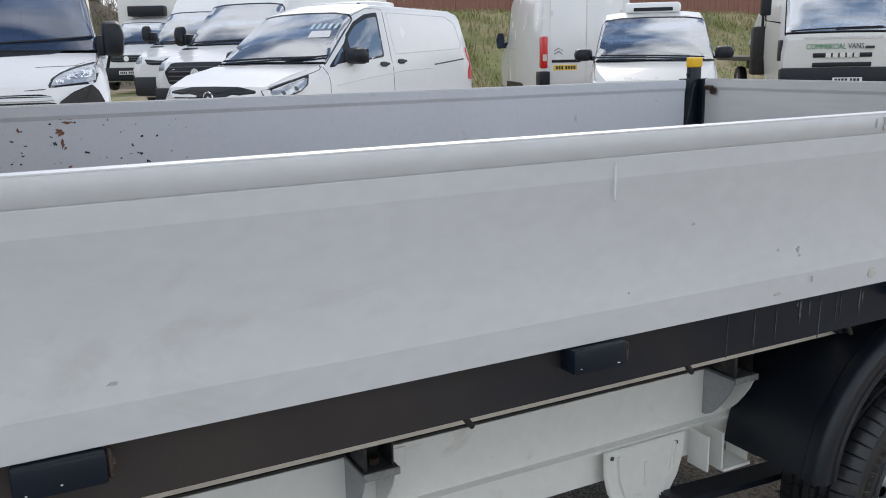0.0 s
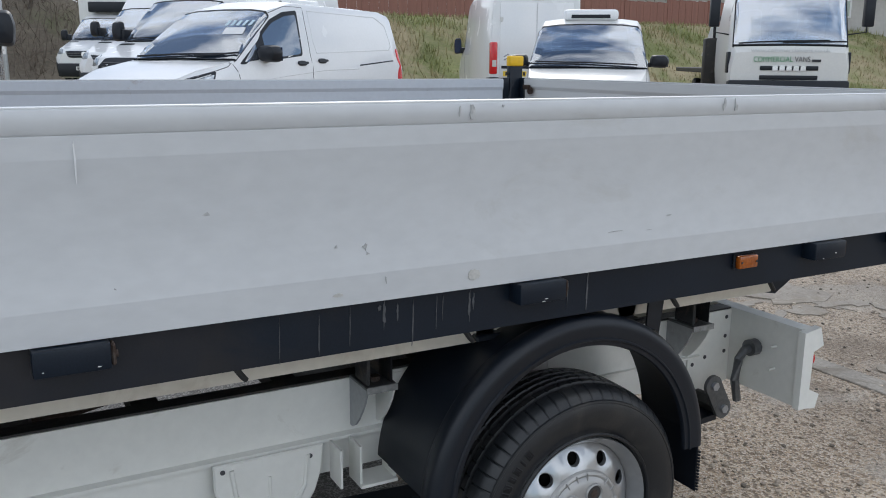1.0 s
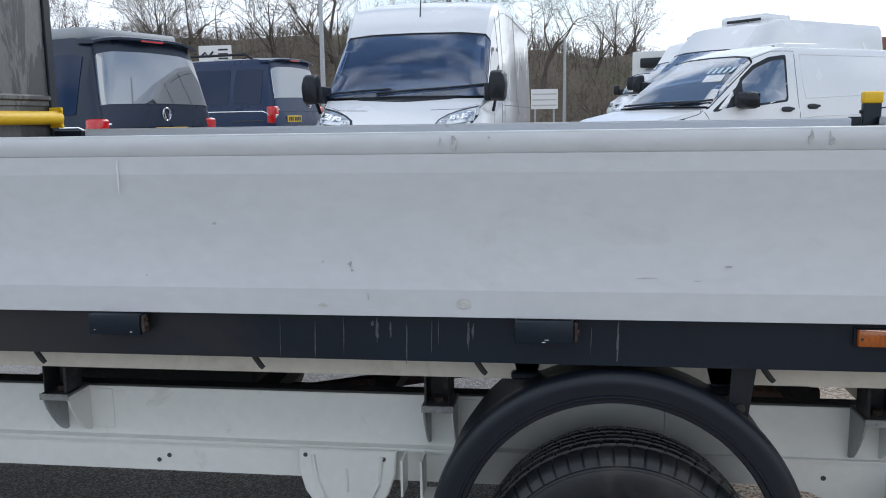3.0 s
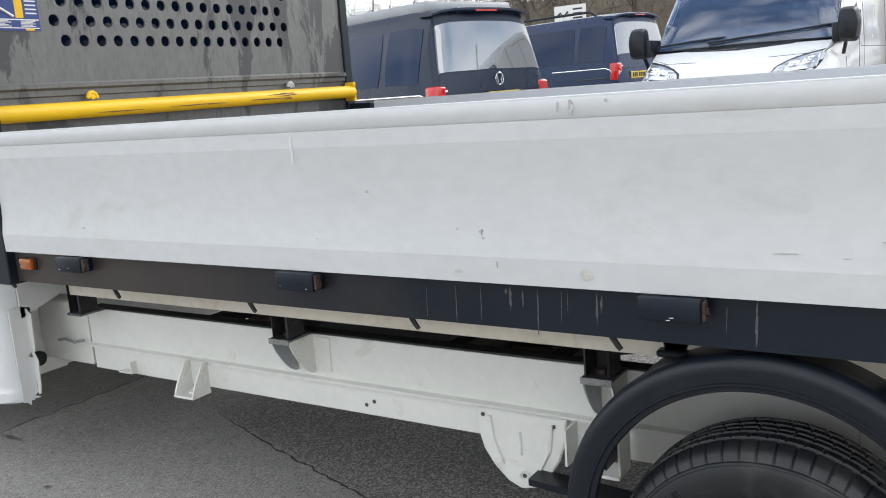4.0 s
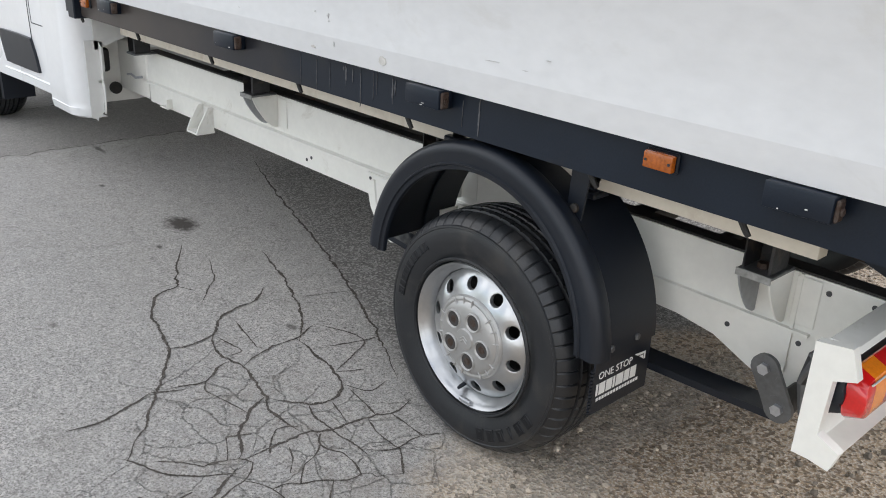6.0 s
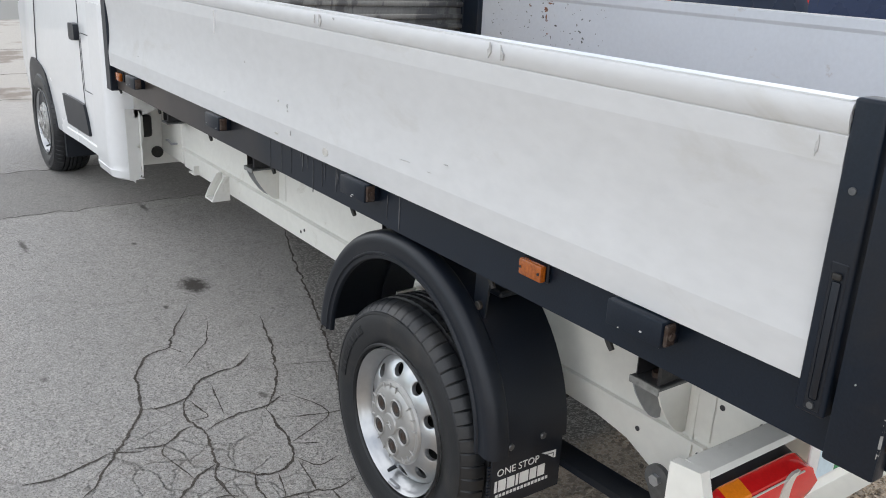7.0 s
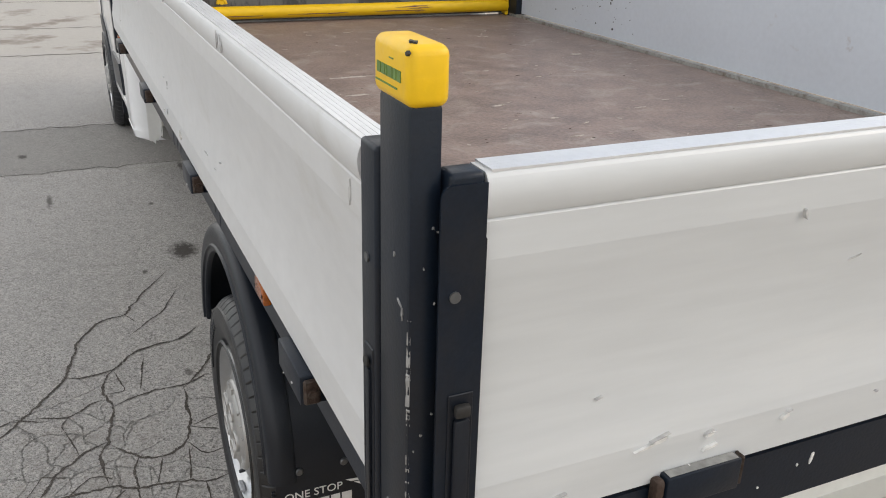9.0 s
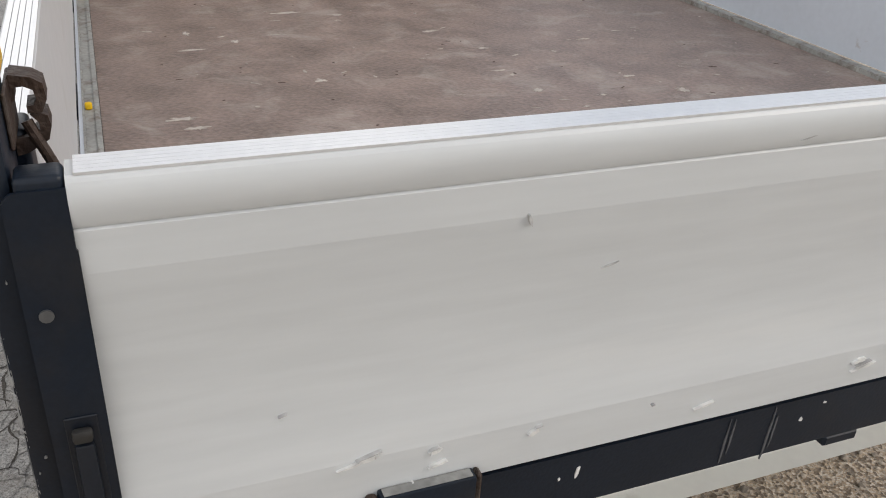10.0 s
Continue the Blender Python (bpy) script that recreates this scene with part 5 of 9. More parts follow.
def chassis(s, yw):
    """A pressed chassis rail: web, lip and lower apron; yw: its outer face, s: +1 towards the middle from the near side."""
    def pl(p, z, t):
        return (t, yw + s * p, z)
    prof = [(0.0, 0.606), (0.0, 0.470), (-0.018, 0.466), (-0.018, 0.458), (0.004, 0.454), (0.004, 0.368), (0.045, 0.368), (0.045, 0.374), (0.010, 0.378), (0.010, 0.600), (0.055, 0.600), (0.055, 0.606)]
    r = tp("chassis_rail", extrude(bmesh.new(), prof, pl, 0.40, 3.06), CREAM, label="cream painted pressed steel chassis rail")
    # rear part: the lower edge sweeps up over the spring
    q = bmesh.new()
    pts = [(3.062, 0.606), (3.062, 0.405), (3.30, 0.400), (3.40, 0.385), (3.49, 0.345), (3.545, 0.325), (3.66, 0.325), (3.69, 0.350), (3.74, 0.366), (3.7560, 0.370), (3.7560, 0.606)]
    ya, yb = sorted((yw, yw + s * 0.030))
    extrude(q, pts, lambda p, z, t: (p, t, z), ya, yb)
    tp("rear_web", q, CREAM, r)
    q = slab_box(3.062, 3.62, *sorted((yw - s * 0.014, yw - s * 0.0005)), 0.470, 0.476)
    box(q, 3.575, 3.583, *sorted((yw - s * 0.006, yw - s * 0.0003)), 0.366, 0.606)
    tp("weld_lip", q, CREAM, r)
    for x, z in ((3.43, 0.424), (3.64, 0.580), (3.735, 0.583), (3.735, 0.470), (3.652, 0.462), (3.735, 0.52), (1.71, 0.398), (1.74, 0.412), (3.60, 0.445), (3.08, 0.44)):
        tp("bolt_hole", disc(bmesh.new(), (x, yw - s * (-0.0035 if x < 3 else 0.0003), z), (0, -s, 0), 0.0065, 0.0012, 10), SEAM, r)
    for x in (0.42, 1.431, 2.450, 3.465):
        y0, y1 = sorted((yw - s * 0.265, yw - s * 0.001))
        q = bmesh.new()
        # a folded channel: web behind, two flanges, and a foot
        extrude(q, [(x + 0.022, yw - s * 0.028), (x + 0.088, yw - s * 0.028), (x + 0.088, yw - s * 0.100), (x + 0.082, yw - s * 0.104), (x + 0.082, yw - s * 0.034), (x + 0.028, yw - s * 0.034), (x + 0.028, yw - s * 0.104), (x + 0.022, yw - s * 0.100)], along_z, 0.618, 0.788)
        hg = tp("body_mount", q, MOUNT, label="black steel body mount on a cream gusset")
        tp("mount_plate", slab_box(x + 0.016, x + 0.096, *sorted((yw - s * 0.110, yw - s * 0.004)), 0.6075, 0.6165, bevel=0.002), GREYSTEEL, hg, "bare worn steel mounting plate")
        tp("mount_bolt", disc(bmesh.new(), (x + 0.055, yw - s * 0.070, 0.6168), (0, 0, 1), 0.013, 0.012, 6), RUSTY, hg)
        if x > 0.5:
            for n, dx in enumerate((0.018, 0.088)):
                q = bmesh.new()
                way = [(yw - s * 0.108, 0.6070), (yw - s * 0.001, 0.6070), (yw - s * 0.001, 0.484), (yw - s * 0.014, 0.484)]
                way += [(yw - s * (0.014 + 0.078 * f), 0.484 + 0.085 * f ** 1.5) for f in (0.25, 0.5, 0.75, 1.0)] + [(yw - s * 0.104, 0.596)]
                extrude(q, way, lambda p, z, t: (t, p, z), x + dx, x + dx + 0.005)
                tp("gusset", q, GUSSET if n == 0 else CREAM, hg, "bare grey gusset plate" if n == 0 else "")
            tp("lip", slab_box(x + 0.016, x + 0.096, *sorted((yw - s * 0.1135, yw - s * 0.1102)), 0.600, 0.6165), WORN, hg, "worn bare edge")
            tp("backing_plate", slab_box(x + 0.104, x + 0.160, *sorted((yw - s * 0.0036, yw - s * 0.0004)), 0.488, 0.600, bevel=0.0015), CREAM, hg)
    # jack plate and step bracket
    q = bmesh.new()
    pts = [(2.120, 0.462), (2.120, 0.40), (2.135, 0.345), (2.165, 0.300), (2.205, 0.262), (2.245, 0.246), (2.290, 0.256), (2.330, 0.295), (2.362, 0.345), (2.380, 0.40), (2.385, 0.462)]
    extrude(q, pts, lambda p, z, t: (p, t, z), *sorted((yw - s * 0.032, yw - s * 0.020)))
    bmesh.ops.bevel(q, geom=[e for e in q.edges if abs(e.verts[0].co.y - e.verts[1].co.y) < 1e-4], offset=0.004, segments=1, affect="EDGES")
    jp = tp("jack_plate", q, CREAM, label="cream pressed shield-shaped plate")
    q = bmesh.new()
    yq = yw - s * 0.033
    tube(q, [(2.160, yq, 0.445), (2.168, yq, 0.38), (2.195, yq, 0.310)], 0.006, 6)
    tube(q, [(2.345, yq, 0.445), (2.335, yq, 0.37), (2.300, yq, 0.305)], 0.006, 6)
    tube(q, [(2.250, yq, 0.41), (2.250, yq, 0.345)], 0.004, 6)
    tube(q, [(2.258 + 0.014 * math.cos(t), yq, 0.287 + 0.014 * math.sin(t)) for t in [2 * math.pi * k / 10 for k in range(11)]], 0.004, 6)
    tp("pressed_rib", q, CREAM, jp)
    for x, z in ((2.140, 0.445), (2.350, 0.440), (2.258, 0.287)):
        tp("bolt_hole", disc(bmesh.new(), (x, yw - s * 0.0335, z), (0, -s, 0), 0.006, 0.0015, 10), SEAM, jp)
    for x0, w, zt in ((2.405, 0.012, 0.462), (2.455, 0.090, 0.462)):
        q = bmesh.new()
        box(q, x0, x0 + 0.006, *sorted((yw - s * 0.09, yw - s * 0.02)), 0.365, zt)
        if w > 0.05:
            box(q, x0 + w, x0 + w + 0.006, *sorted((yw - s * 0.09, yw - s * 0.02)), 0.365, zt)
            box(q, x0, x0 + w + 0.006, *sorted((yw - s * 0.10, yw - s * 0.02)), 0.357, 0.3648)
        tp("bracket", q, CREAM)
    q = bmesh.new()
    for dx in (0.0, 0.085):
        extrude(q, [(yw - s * 0.02, 0.470), (yw - s * 0.02, 0.366), (yw - s * 0.10, 0.366), (yw - s * 0.085, 0.40), (yw - s * 0.045, 0.465)], lambda p, z, t: (t, p, z), 0.96 + dx, 0.967 + dx)
    box(q, 0.96, 1.052, *sorted((yw - s * 0.10, yw - s * 0.018)), 0.358, 0.3658)
    disc(q, (1.005, yw - s * 0.06, 0.366), (0, 0, 1), 0.012, 0.006, 8)
    tp("step_bracket", q, CREAM, label="cream folded step bracket")
    q = slab_box(0.60, 0.67, *sorted((yw - s * 0.045, yw - s * 0.018)), 0.386, 0.392)
    box(q, 0.665, 0.671, *sorted((yw - s * 0.045, yw - s * 0.018)), 0.386, 0.43)
    tp("small_clip", q, CREAM)
    # rope hooks below the side beam
    yh = yw - s * 0.295
    for x in (0.435, 0.995, 1.575, 2.115, 2.625, 3.22, 3.565):
        q = tube(bmesh.new(), [(x - 0.006, yh, 0.80), (x, yh, 0.784), (x + 0.012, yh, 0.767), (x + 0.019, yh, 0.759)], [0.0065, 0.0065, 0.0065, 0.0055], 8)
        tp("rope_hook", q, SOOT_AND_SHADE)
    # leaf spring with its shackle
    q = bmesh.new()
    spring = [(2.30 + 0.11 * k, 0.300 - 0.030 * math.cos((k - 6) / 6 * 1.4)) for k in range(13)]
    up = [(x, z + 0.018) for x, z in reversed(spring)]
    extrude(q, spring + up, lambda p, z, t: (p, t, z), *sorted((yw - s * 0.095, yw - s * 0.025)))
    tp("leaf_spring", q, BLACK, label="black leaf spring")
    q = bmesh.new()
    ys = yw - s * 0.100
    top, low = Vector((3.585, ys, 0.415)), Vector((3.630, ys, 0.335))
    for cc in (top, low):
        disc(q, cc + Vector((0, s * 0.0005, 0)), (0, -s, 0), 0.032, 0.0112, 18)
    d = (low - top).normalized()
    w = Vector((-d.z, 0, d.x)) * 0.031
    lo = [q.verts.new(v) for v in (top + w, top - w, low - w, low + w)]
    hi = [q.verts.new(v + Vector((0, -s * 0.010, 0))) for v in (top + w, top - w, low - w, low + w)]
    q.faces.new(lo)
    q.faces.new(hi)
    for k in range(4):
        q.faces.new((lo[k], lo[(k + 1) % 4], hi[(k + 1) % 4], hi[k]))
    sh = tp("shackle", q, GREYSTEEL, label="grey steel spring shackle with two bolts")
    for cc in (top, low):
        tp("bolt", disc(bmesh.new(), cc + Vector((0, -s * 0.010, 0)), (0, -s, 0), 0.0135, 0.010, 6), STEEL, sh)
    q = tube(bmesh.new(), [(3.63, ys, 0.335), (3.63, ys + s * 0.12, 0.335)], 0.026, 12)
    tp("bush", q, SOOT_AND_SHADE)


kept = set(bpy.data.objects)
chassis(1, 2.065)
chassis(-1, 3.455)
for ob in set(bpy.data.objects) - kept:
    for v in ob.data.vertices:
        v.co.x += 0.02 * min(1.0, max(0.0, (v.co.x - 3.0) / 0.4))

# axle, differential-free rear beam and a few underside parts
bm = tube(bmesh.new(), [(2.945, 1.90, 0.265), (2.945, 2.2, 0.24), (2.945, 3.3, 0.24), (2.945, 3.62, 0.265)], 0.045, 12)
tp("rear_axle", bm, SOOT_AND_SHADE, label="black tubular rear axle")
tp("fuel_tank", slab_box(1.05, 1.78, 2.62, 3.2, 0.27, 0.50, bevel=0.03, segs=2), SOOT_AND_SHADE)
bm = tube(bmesh.new(), [(0.4, 2.9, 0.33), (1.9, 2.9, 0.33), (2.6, 3.0, 0.42), (3.7, 3.0, 0.33)], 0.03, 10)
tp("exhaust_pipe", bm, RUSTY)

# rear cross member with the lamp units
kept = set(bpy.data.objects)
bm = bmesh.new()
prof = [(3.822, 0.612), (3.872, 0.612), (3.880, 0.604), (3.832, 0.600), (3.828, 0.570), (3.828, 0.425), (3.832, 0.384), (3.880, 0.380), (3.874, 0.372), (3.822, 0.372)]
extrude(bm, prof, along_y, 1.80, 3.72)
bumper = tp("rear_cross_member", bm, CREAM, label="cream rear cross member holding the lamps")
for s, y in ((1, 1.776), (-1, 3.744)):
    bm = bmesh.new()
    pts = [(3.808, 0.608), (3.874, 0.618), (3.893, 0.560), (3.852, 0.545), (3.848, 0.430), (3.893, 0.408), (3.880, 0.366), (3.84, 0.372), (3.808, 0.372)]
    extrude(bm, pts, lambda p, z, t: (p, t, z), *sorted((y, y + s * 0.023)))
    tp("end_cheek", bm, CREAM, bumper)
    def capsule(f0, f1, grow, x0, x1):
        """A slice of the lamp's rounded outline, between two parts of its length."""
        y0, y1, z0, z1 = 0.034 - grow, 0.338 + grow, 0.448 - grow, 0.562 + grow
        r, zc = (z1 - z0) / 2, (z0 + z1) / 2
        ra, rb = 0.045, r

        def half(t):
            d0, d1 = (t - y0), (y1 - t)
            h = r
            if d0 < ra:
                h = r - ra + math.sqrt(max(0, ra * ra - (ra - d0) ** 2))
            if d1 < rb:
                h = math.sqrt(max(0, rb * rb - (rb - d1) ** 2))
            return max(0.0005, h)
        n = 14
        ts = [y0 + (y1 - y0) * (f0 + (f1 - f0) * k / n) for k in range(n + 1)]
        q = bmesh.new()
        rows = []
        for t in ts:
            h = half(t)
            row = []
            for k in range(9):
                v = -1 + 2 * k / 8
                bulge = x0 + (x1 - x0) * (1 - abs(v) ** 4) ** 0.5
                row.append(q.verts.new((bulge, y + s * t, zc + h * v)))
            for k in range(9):
                v = 1 - 2 * k / 8
                row.append(q.verts.new((x0 - 0.004, y + s * t, zc + h * v * 0.98)))
            rows.append(row)
        for a, b in zip(rows, rows[1:]):
            for k in range(18):
                q.faces.new((a[k], a[(k + 1) % 18], b[(k + 1) % 18], b[k]))
        q.faces.new(rows[0])
        q.faces.new(rows[-1])
        return q
    lamp = tp("tail_lamp", capsule(0.0, 1.0, 0.006, 3.829, 3.868), BLACK, label="red and amber tail lamp cluster", smooth=35)
    for nm, f0, f1, mt, lb in (("red_lens", 0.0, 0.11, RED, "red lens"), ("amber_lens", 0.112, 0.30, AMBER_TAIL, "amber lens"), ("red_lens", 0.302, 1.0, RED, "red lens")):
        tp(nm, capsule(f0, f1, 0.0, 3.8685, 3.905), mt, lamp, lb, 35)
    # the pale crescent set into the red lens
    q = bmesh.new()
    zc = 0.505
    outer = [(0.262 - 0.052 * math.cos(t), zc + 0.050 * math.sin(t)) for t in [-1.25 + 2.5 * k / 12 for k in range(13)]]
    inner = [(0.276 - 0.034 * math.cos(t), zc + 0.050 * math.sin(t)) for t in [1.25 - 2.5 * k / 12 for k in range(13)]]
    extrude(q, outer + inner, lambda p, z, t: (t, y + s * p, z), 3.900, 3.9068)
    tp("clear_lens", q, CLEAR, lamp, "pale crescent reversing lens", 0)
    tp("lens_rib", tube(bmesh.new(), [(3.9035, y + s * (0.05 + 0.026 * k), 0.541 + 0.0002 * k) for k in range(10)], 0.0022, 6), CLEAR, lamp, "thin pale rib")
for z in (0.535, 0.465):
    tp("stud", tube(bmesh.new(), [(3.822, 1.885, z), (3.798, 1.885, z)], 0.004, 6), CREAM, bumper)
for ob in set(bpy.data.objects) - kept:
    for v in ob.data.vertices:
        v.co.x -= 0.045
for y in (1.985, 3.515):
    bm = extrude(bmesh.new(), [(3.74, 0.7955), (4.02, 0.7955), (3.955, 0.711), (3.872, 0.664), (3.80, 0.678), (3.74, 0.70)], lambda p, z, t: (p, t, z), y, y + 0.02)
    tp("beam_gusset", bm, DARK, label="dark wedge bracket under the beam")
bm = bmesh.new()
tube(bm, [(3.770, 1.955, 0.515), (3.720, 1.955, 0.51), (3.700, 1.955, 0.485), (3.690, 1.955, 0.42), (3.707, 1.955, 0.352)], 0.013, 8)
disc(bm, (3.770, 1.955, 0.515), (-1, 0, 0), 0.026, 0.03, 12)
tp("wiring_conduit", bm, GREYSTEEL, label="blue-grey wiring conduit and plug")
tp("rear_stop", slab_box(4.112, 4.1415, 1.905, 1.975, 0.745, 0.8145, bevel=0.004), DARK)
tp("rear_stop", slab_box(4.112, 4.1415, 2.627, 2.686, 0.795, 0.8145, bevel=0.004), DARK)
pl = tp("plate_holder", slab_box(3.8375, 3.8435, 2.10, 2.66, 0.482, 0.604, bevel=0.002), PRINT_W, label="white dealer plate with blue and green shapes")
tp("print_panel", slab_box(3.8438, 3.8443, 2.135, 2.195, 0.49, 0.555), PRINT_CYAN, pl, "blue shape")
tp("print_panel", slab_box(3.8438, 3.8443, 2.200, 2.232, 0.49, 0.555), PRINT_G, pl, "green shape")
tp("print_panel", slab_box(3.8438, 3.8443, 2.240, 2.285, 0.49, 0.555), PRINT_CYAN, pl, "blue shape")
for k in range(8):
    tp("lettering_bar", slab_box(3.8438, 3.8443, 2.32 + 0.038 * k, 2.348 + 0.038 * k, 0.50, 0.535), PRINT_CYAN, pl, "blue lettering bar")


# wheels
def tyre_outline(r, w):
    half = [(r * 0.600, 0.030), (r * 0.625, 0.008), (r * 0.67, 0.001), (r * 0.74, -0.006), (r * 0.80, -0.009), (r * 0.86, -0.0085), (r * 0.885, -0.006), (r * 0.89, -0.0075), (r * 0.905, -0.0065), (r * 0.91, -0.002), (r * 0.945, 0.008), (r * 0.968, 0.018), (r * 0.984, 0.032), (r * 0.991, 0.046),
            (r * 0.966, 0.049), (r * 0.966, 0.054), (r * 0.996, 0.057), (r * 0.999, 0.074), (r * 0.968, 0.077), (r * 0.968, 0.082), (r * 1.0, 0.085), (r * 1.0, 0.0985), (r * 0.972, 0.1005)]
    return half + [(q, w - d) for q, d in reversed(half[:-1])]


def wheel(c, s, name="wheel"):
    """A road wheel; c: the middle of its outer face, s: +1 where the truck's middle lies towards +y."""
    r, w = 0.325, 0.205
    flip = Matrix.Translation(c) @ Matrix.Diagonal((1, s, 1, 1))
    o = (0, 0, 0)

    def wp(nm, q, mt, parent=None, label="", smooth=30):
        bmesh.ops.transform(q, matrix=flip, verts=q.verts)
        return tp(nm, q, mt, parent, label, smooth)

    def lug(k, i, rr):
        j = min(i, 44 - i)
        if 10 <= j <= 13:
            return rr - (0.0045 if k % 10 == 0 else 0.0)
        if j in (16, 17):
            return rr - (0.0035 if (k + 3) % 10 == 0 else 0.0)
        if j in (20, 21):
            return rr - (0.003 if (k + 6) % 10 == 0 else 0.0)
        return rr
    root = wp(name, revolve(bmesh.new(), tyre_outline(r, w), o, 580, lug), TYRE, None, "black commercial tyre on a silver steel wheel", 24)
    # maker's words on the wall, as plain raised blocks
    bm = bmesh.new()
    for a0, step, sizes in ((2.98, 0.088, (0.024, 0.017, 0.024, 0.024, 0.017, 0.013, 0.017, 0.007, 0.018)), (5.74, 0.150, (0.026, 0.027, 0.009, 0.024, 0.026, 0.027))):
        for k, wd in enumerate(sizes):
            a = a0 - k * step
            hgt = 0.024 if step < 0.1 else 0.034
            m = Matrix.Translation((0.80 * r * math.cos(a), 0, 0.80 * r * math.sin(a))) @ Matrix.Rotation(-(a - math.pi / 2), 4, "Y")
            join(bm, slab_box(-wd / 2, wd / 2, -0.0102, -0.004, -hgt / 2, hgt / 2, bevel=0.0012), m)
            join(bm, slab_box(-wd / 5, wd / 5, -0.0110, -0.005, -hgt / 3.4, hgt / 3.4, bevel=0.001), m)
    tagged(wp("raised_lettering", bm, LETTER, root, "raised lettering blocks on the tyre wall"), kind="stuff")
    wp("rim_guard", revolve(bmesh.new(), [(0.203, -0.002), (0.205, -0.008), (0.209, -0.009), (0.212, -0.004)], o, 64), TYRE, root)
    # rim: rolled lip, barrel and a dished disc with round holes
    rr = 0.1965
    bm = revolve(bmesh.new(), [(rr - 0.004, 0.004), (rr, -0.001), (rr + 0.0015, 0.003), (rr + 0.001, 0.030), (rr - 0.014, 0.046), (rr - 0.018, 0.120), (rr - 0.022, 0.120), (rr - 0.024, 0.050), (rr - 0.020, 0.026), (rr - 0.011, 0.018), (rr - 0.008, 0.010)], o, 72)
    ri, ro, nh, rh, rc = 0.098, rr - 0.0235, 10, 0.0172, 0.1425

    def depth(q):
        t = (q - ri) / (ro - ri)
        return 0.005 + 0.012 * t + 0.024 * t ** 3.2
    for j in range(nh):
        a0, a1 = 2 * math.pi * (j + 0.2) / nh, 2 * math.pi * (j + 1.2) / nh
        ac = (a0 + a1) / 2
        edge = [(ri, a0 + (a1 - a0) * k / 6) for k in range(6)] + [(ri + (ro - ri) * k / 6, a1) for k in range(6)] + [(ro, a1 - (a1 - a0) * k / 6) for k in range(6)] + [(ro - (ro - ri) * k / 6, a0) for k in range(6)]
        cx, cz = rc * math.cos(ac), rc * math.sin(ac)
        rings = [[], [], [], []]
        for q, a in edge:
            x, z = q * math.cos(a), q * math.sin(a)
            rings[0].append(bm.verts.new((x, depth(q), z)))
            dv = Vector((x - cx, z - cz)).normalized()
            for n, (e, dd) in enumerate(((1.25, 0.0), (1.0, 0.0025), (0.97, 0.014))):
                hx, hz = cx + dv.x * rh * e, cz + dv.y * rh * e
                rings[n + 1].append(bm.verts.new((hx, depth(math.hypot(hx, hz)) + dd, hz)))
        for p, q in zip(rings, rings[1:]):
            for k in range(24):
                bm.faces.new((p[k], p[(k + 1) % 24], q[(k + 1) % 24], q[k]))
    bmesh.ops.remove_doubles(bm, verts=bm.verts, dist=0.0004)
    wp("rim", bm, SILVER, root, "silver painted steel rim with round holes", 40)
    wp("brake_drum", revolve(bmesh.new(), [(0.176, 0.11), (0.176, 0.118), (0.02, 0.118), (0.02, 0.11)], o, 32), SOOT_AND_SHADE, root)
    wp("balance_weight", slab_box(-0.020, 0.020, -0.004, 0.010, -0.193, -0.181, bevel=0.003), STEEL, root, "small grey balance weight")
    bm = revolve(bmesh.new(), [(0.112, 0.022), (0.1135, 0.006), (0.110, 0.000), (0.104, -0.0025), (0.0985, -0.001), (0.0965, -0.003), (0.084, -0.0095), (0.060, -0.0115), (0.030, -0.0125), (0.027, -0.0165), (0.020, -0.0175), (0.001, -0.0175), (0.001, 0.022)], o, 72)
    cap = wp("hub_cap", bm, HUBGREY, root, "silver plastic hub cap with five nut wells", 25)
    for k in range(5):
        a = radians(66) + 2 * math.pi * k / 5
        x, z = 0.0605 * math.cos(a), 0.0605 * math.sin(a)
        wp("well_rim", revolve(bmesh.new(), [(0.0265, -0.004), (0.0255, -0.0140), (0.0235, -0.0165), (0.0212, -0.0150), (0.0200, -0.0122)], (x, 0, z), 24), HUBGREY, cap)
        # a flat disc; the well's depth is only its painted shade
        wp("nut_well", disc(bmesh.new(), (x, -0.0118, z), (0, -1, 0), 0.0202, 0.0006, 20), WELL, cap, "shadowed grey nut well")
        wp("wheel_nut", disc(bmesh.new(), (x, -0.0124, z), (0, -1, 0), 0.0115, 0.0012, 6, 0.0005), RUSTY, cap)
        for da in (-0.30, 0.0, 0.30):
            q = slab_box(0.088, 0.1085, -0.0065 if da else -0.0055, 0.0, -0.0018, 0.0018, bevel=0.0008)
            bmesh.ops.transform(q, matrix=Matrix.Rotation(-(a + math.pi / 5 + da), 4, "Y"), verts=q.verts)
            wp("cap_rib", q, HUBGREY, cap)
    for dz in (0.0, 0.009):
        wp("badge_chevron", tube(bmesh.new(), [(-0.011, -0.0180, -0.009 + dz), (0.0, -0.0180, 0.000 + dz), (0.011, -0.0180, -0.009 + dz)], 0.0019, 6), HUBGREY, cap)
    wp("valve", tube(bmesh.new(), [(-0.030, 0.030, -0.158), (-0.031, 0.012, -0.163), (-0.032, 0.004, -0.166)], [0.006, 0.0055, 0.004], 8), BLACK, root)
    return root


wheel((2.938, 1.728, 0.281), 1)
wheel((2.945, 3.804, 0.281), -1)
wheel((-1.315, 1.752, 0.311), 1)
wheel((-1.315, 3.780, 0.311), -1)


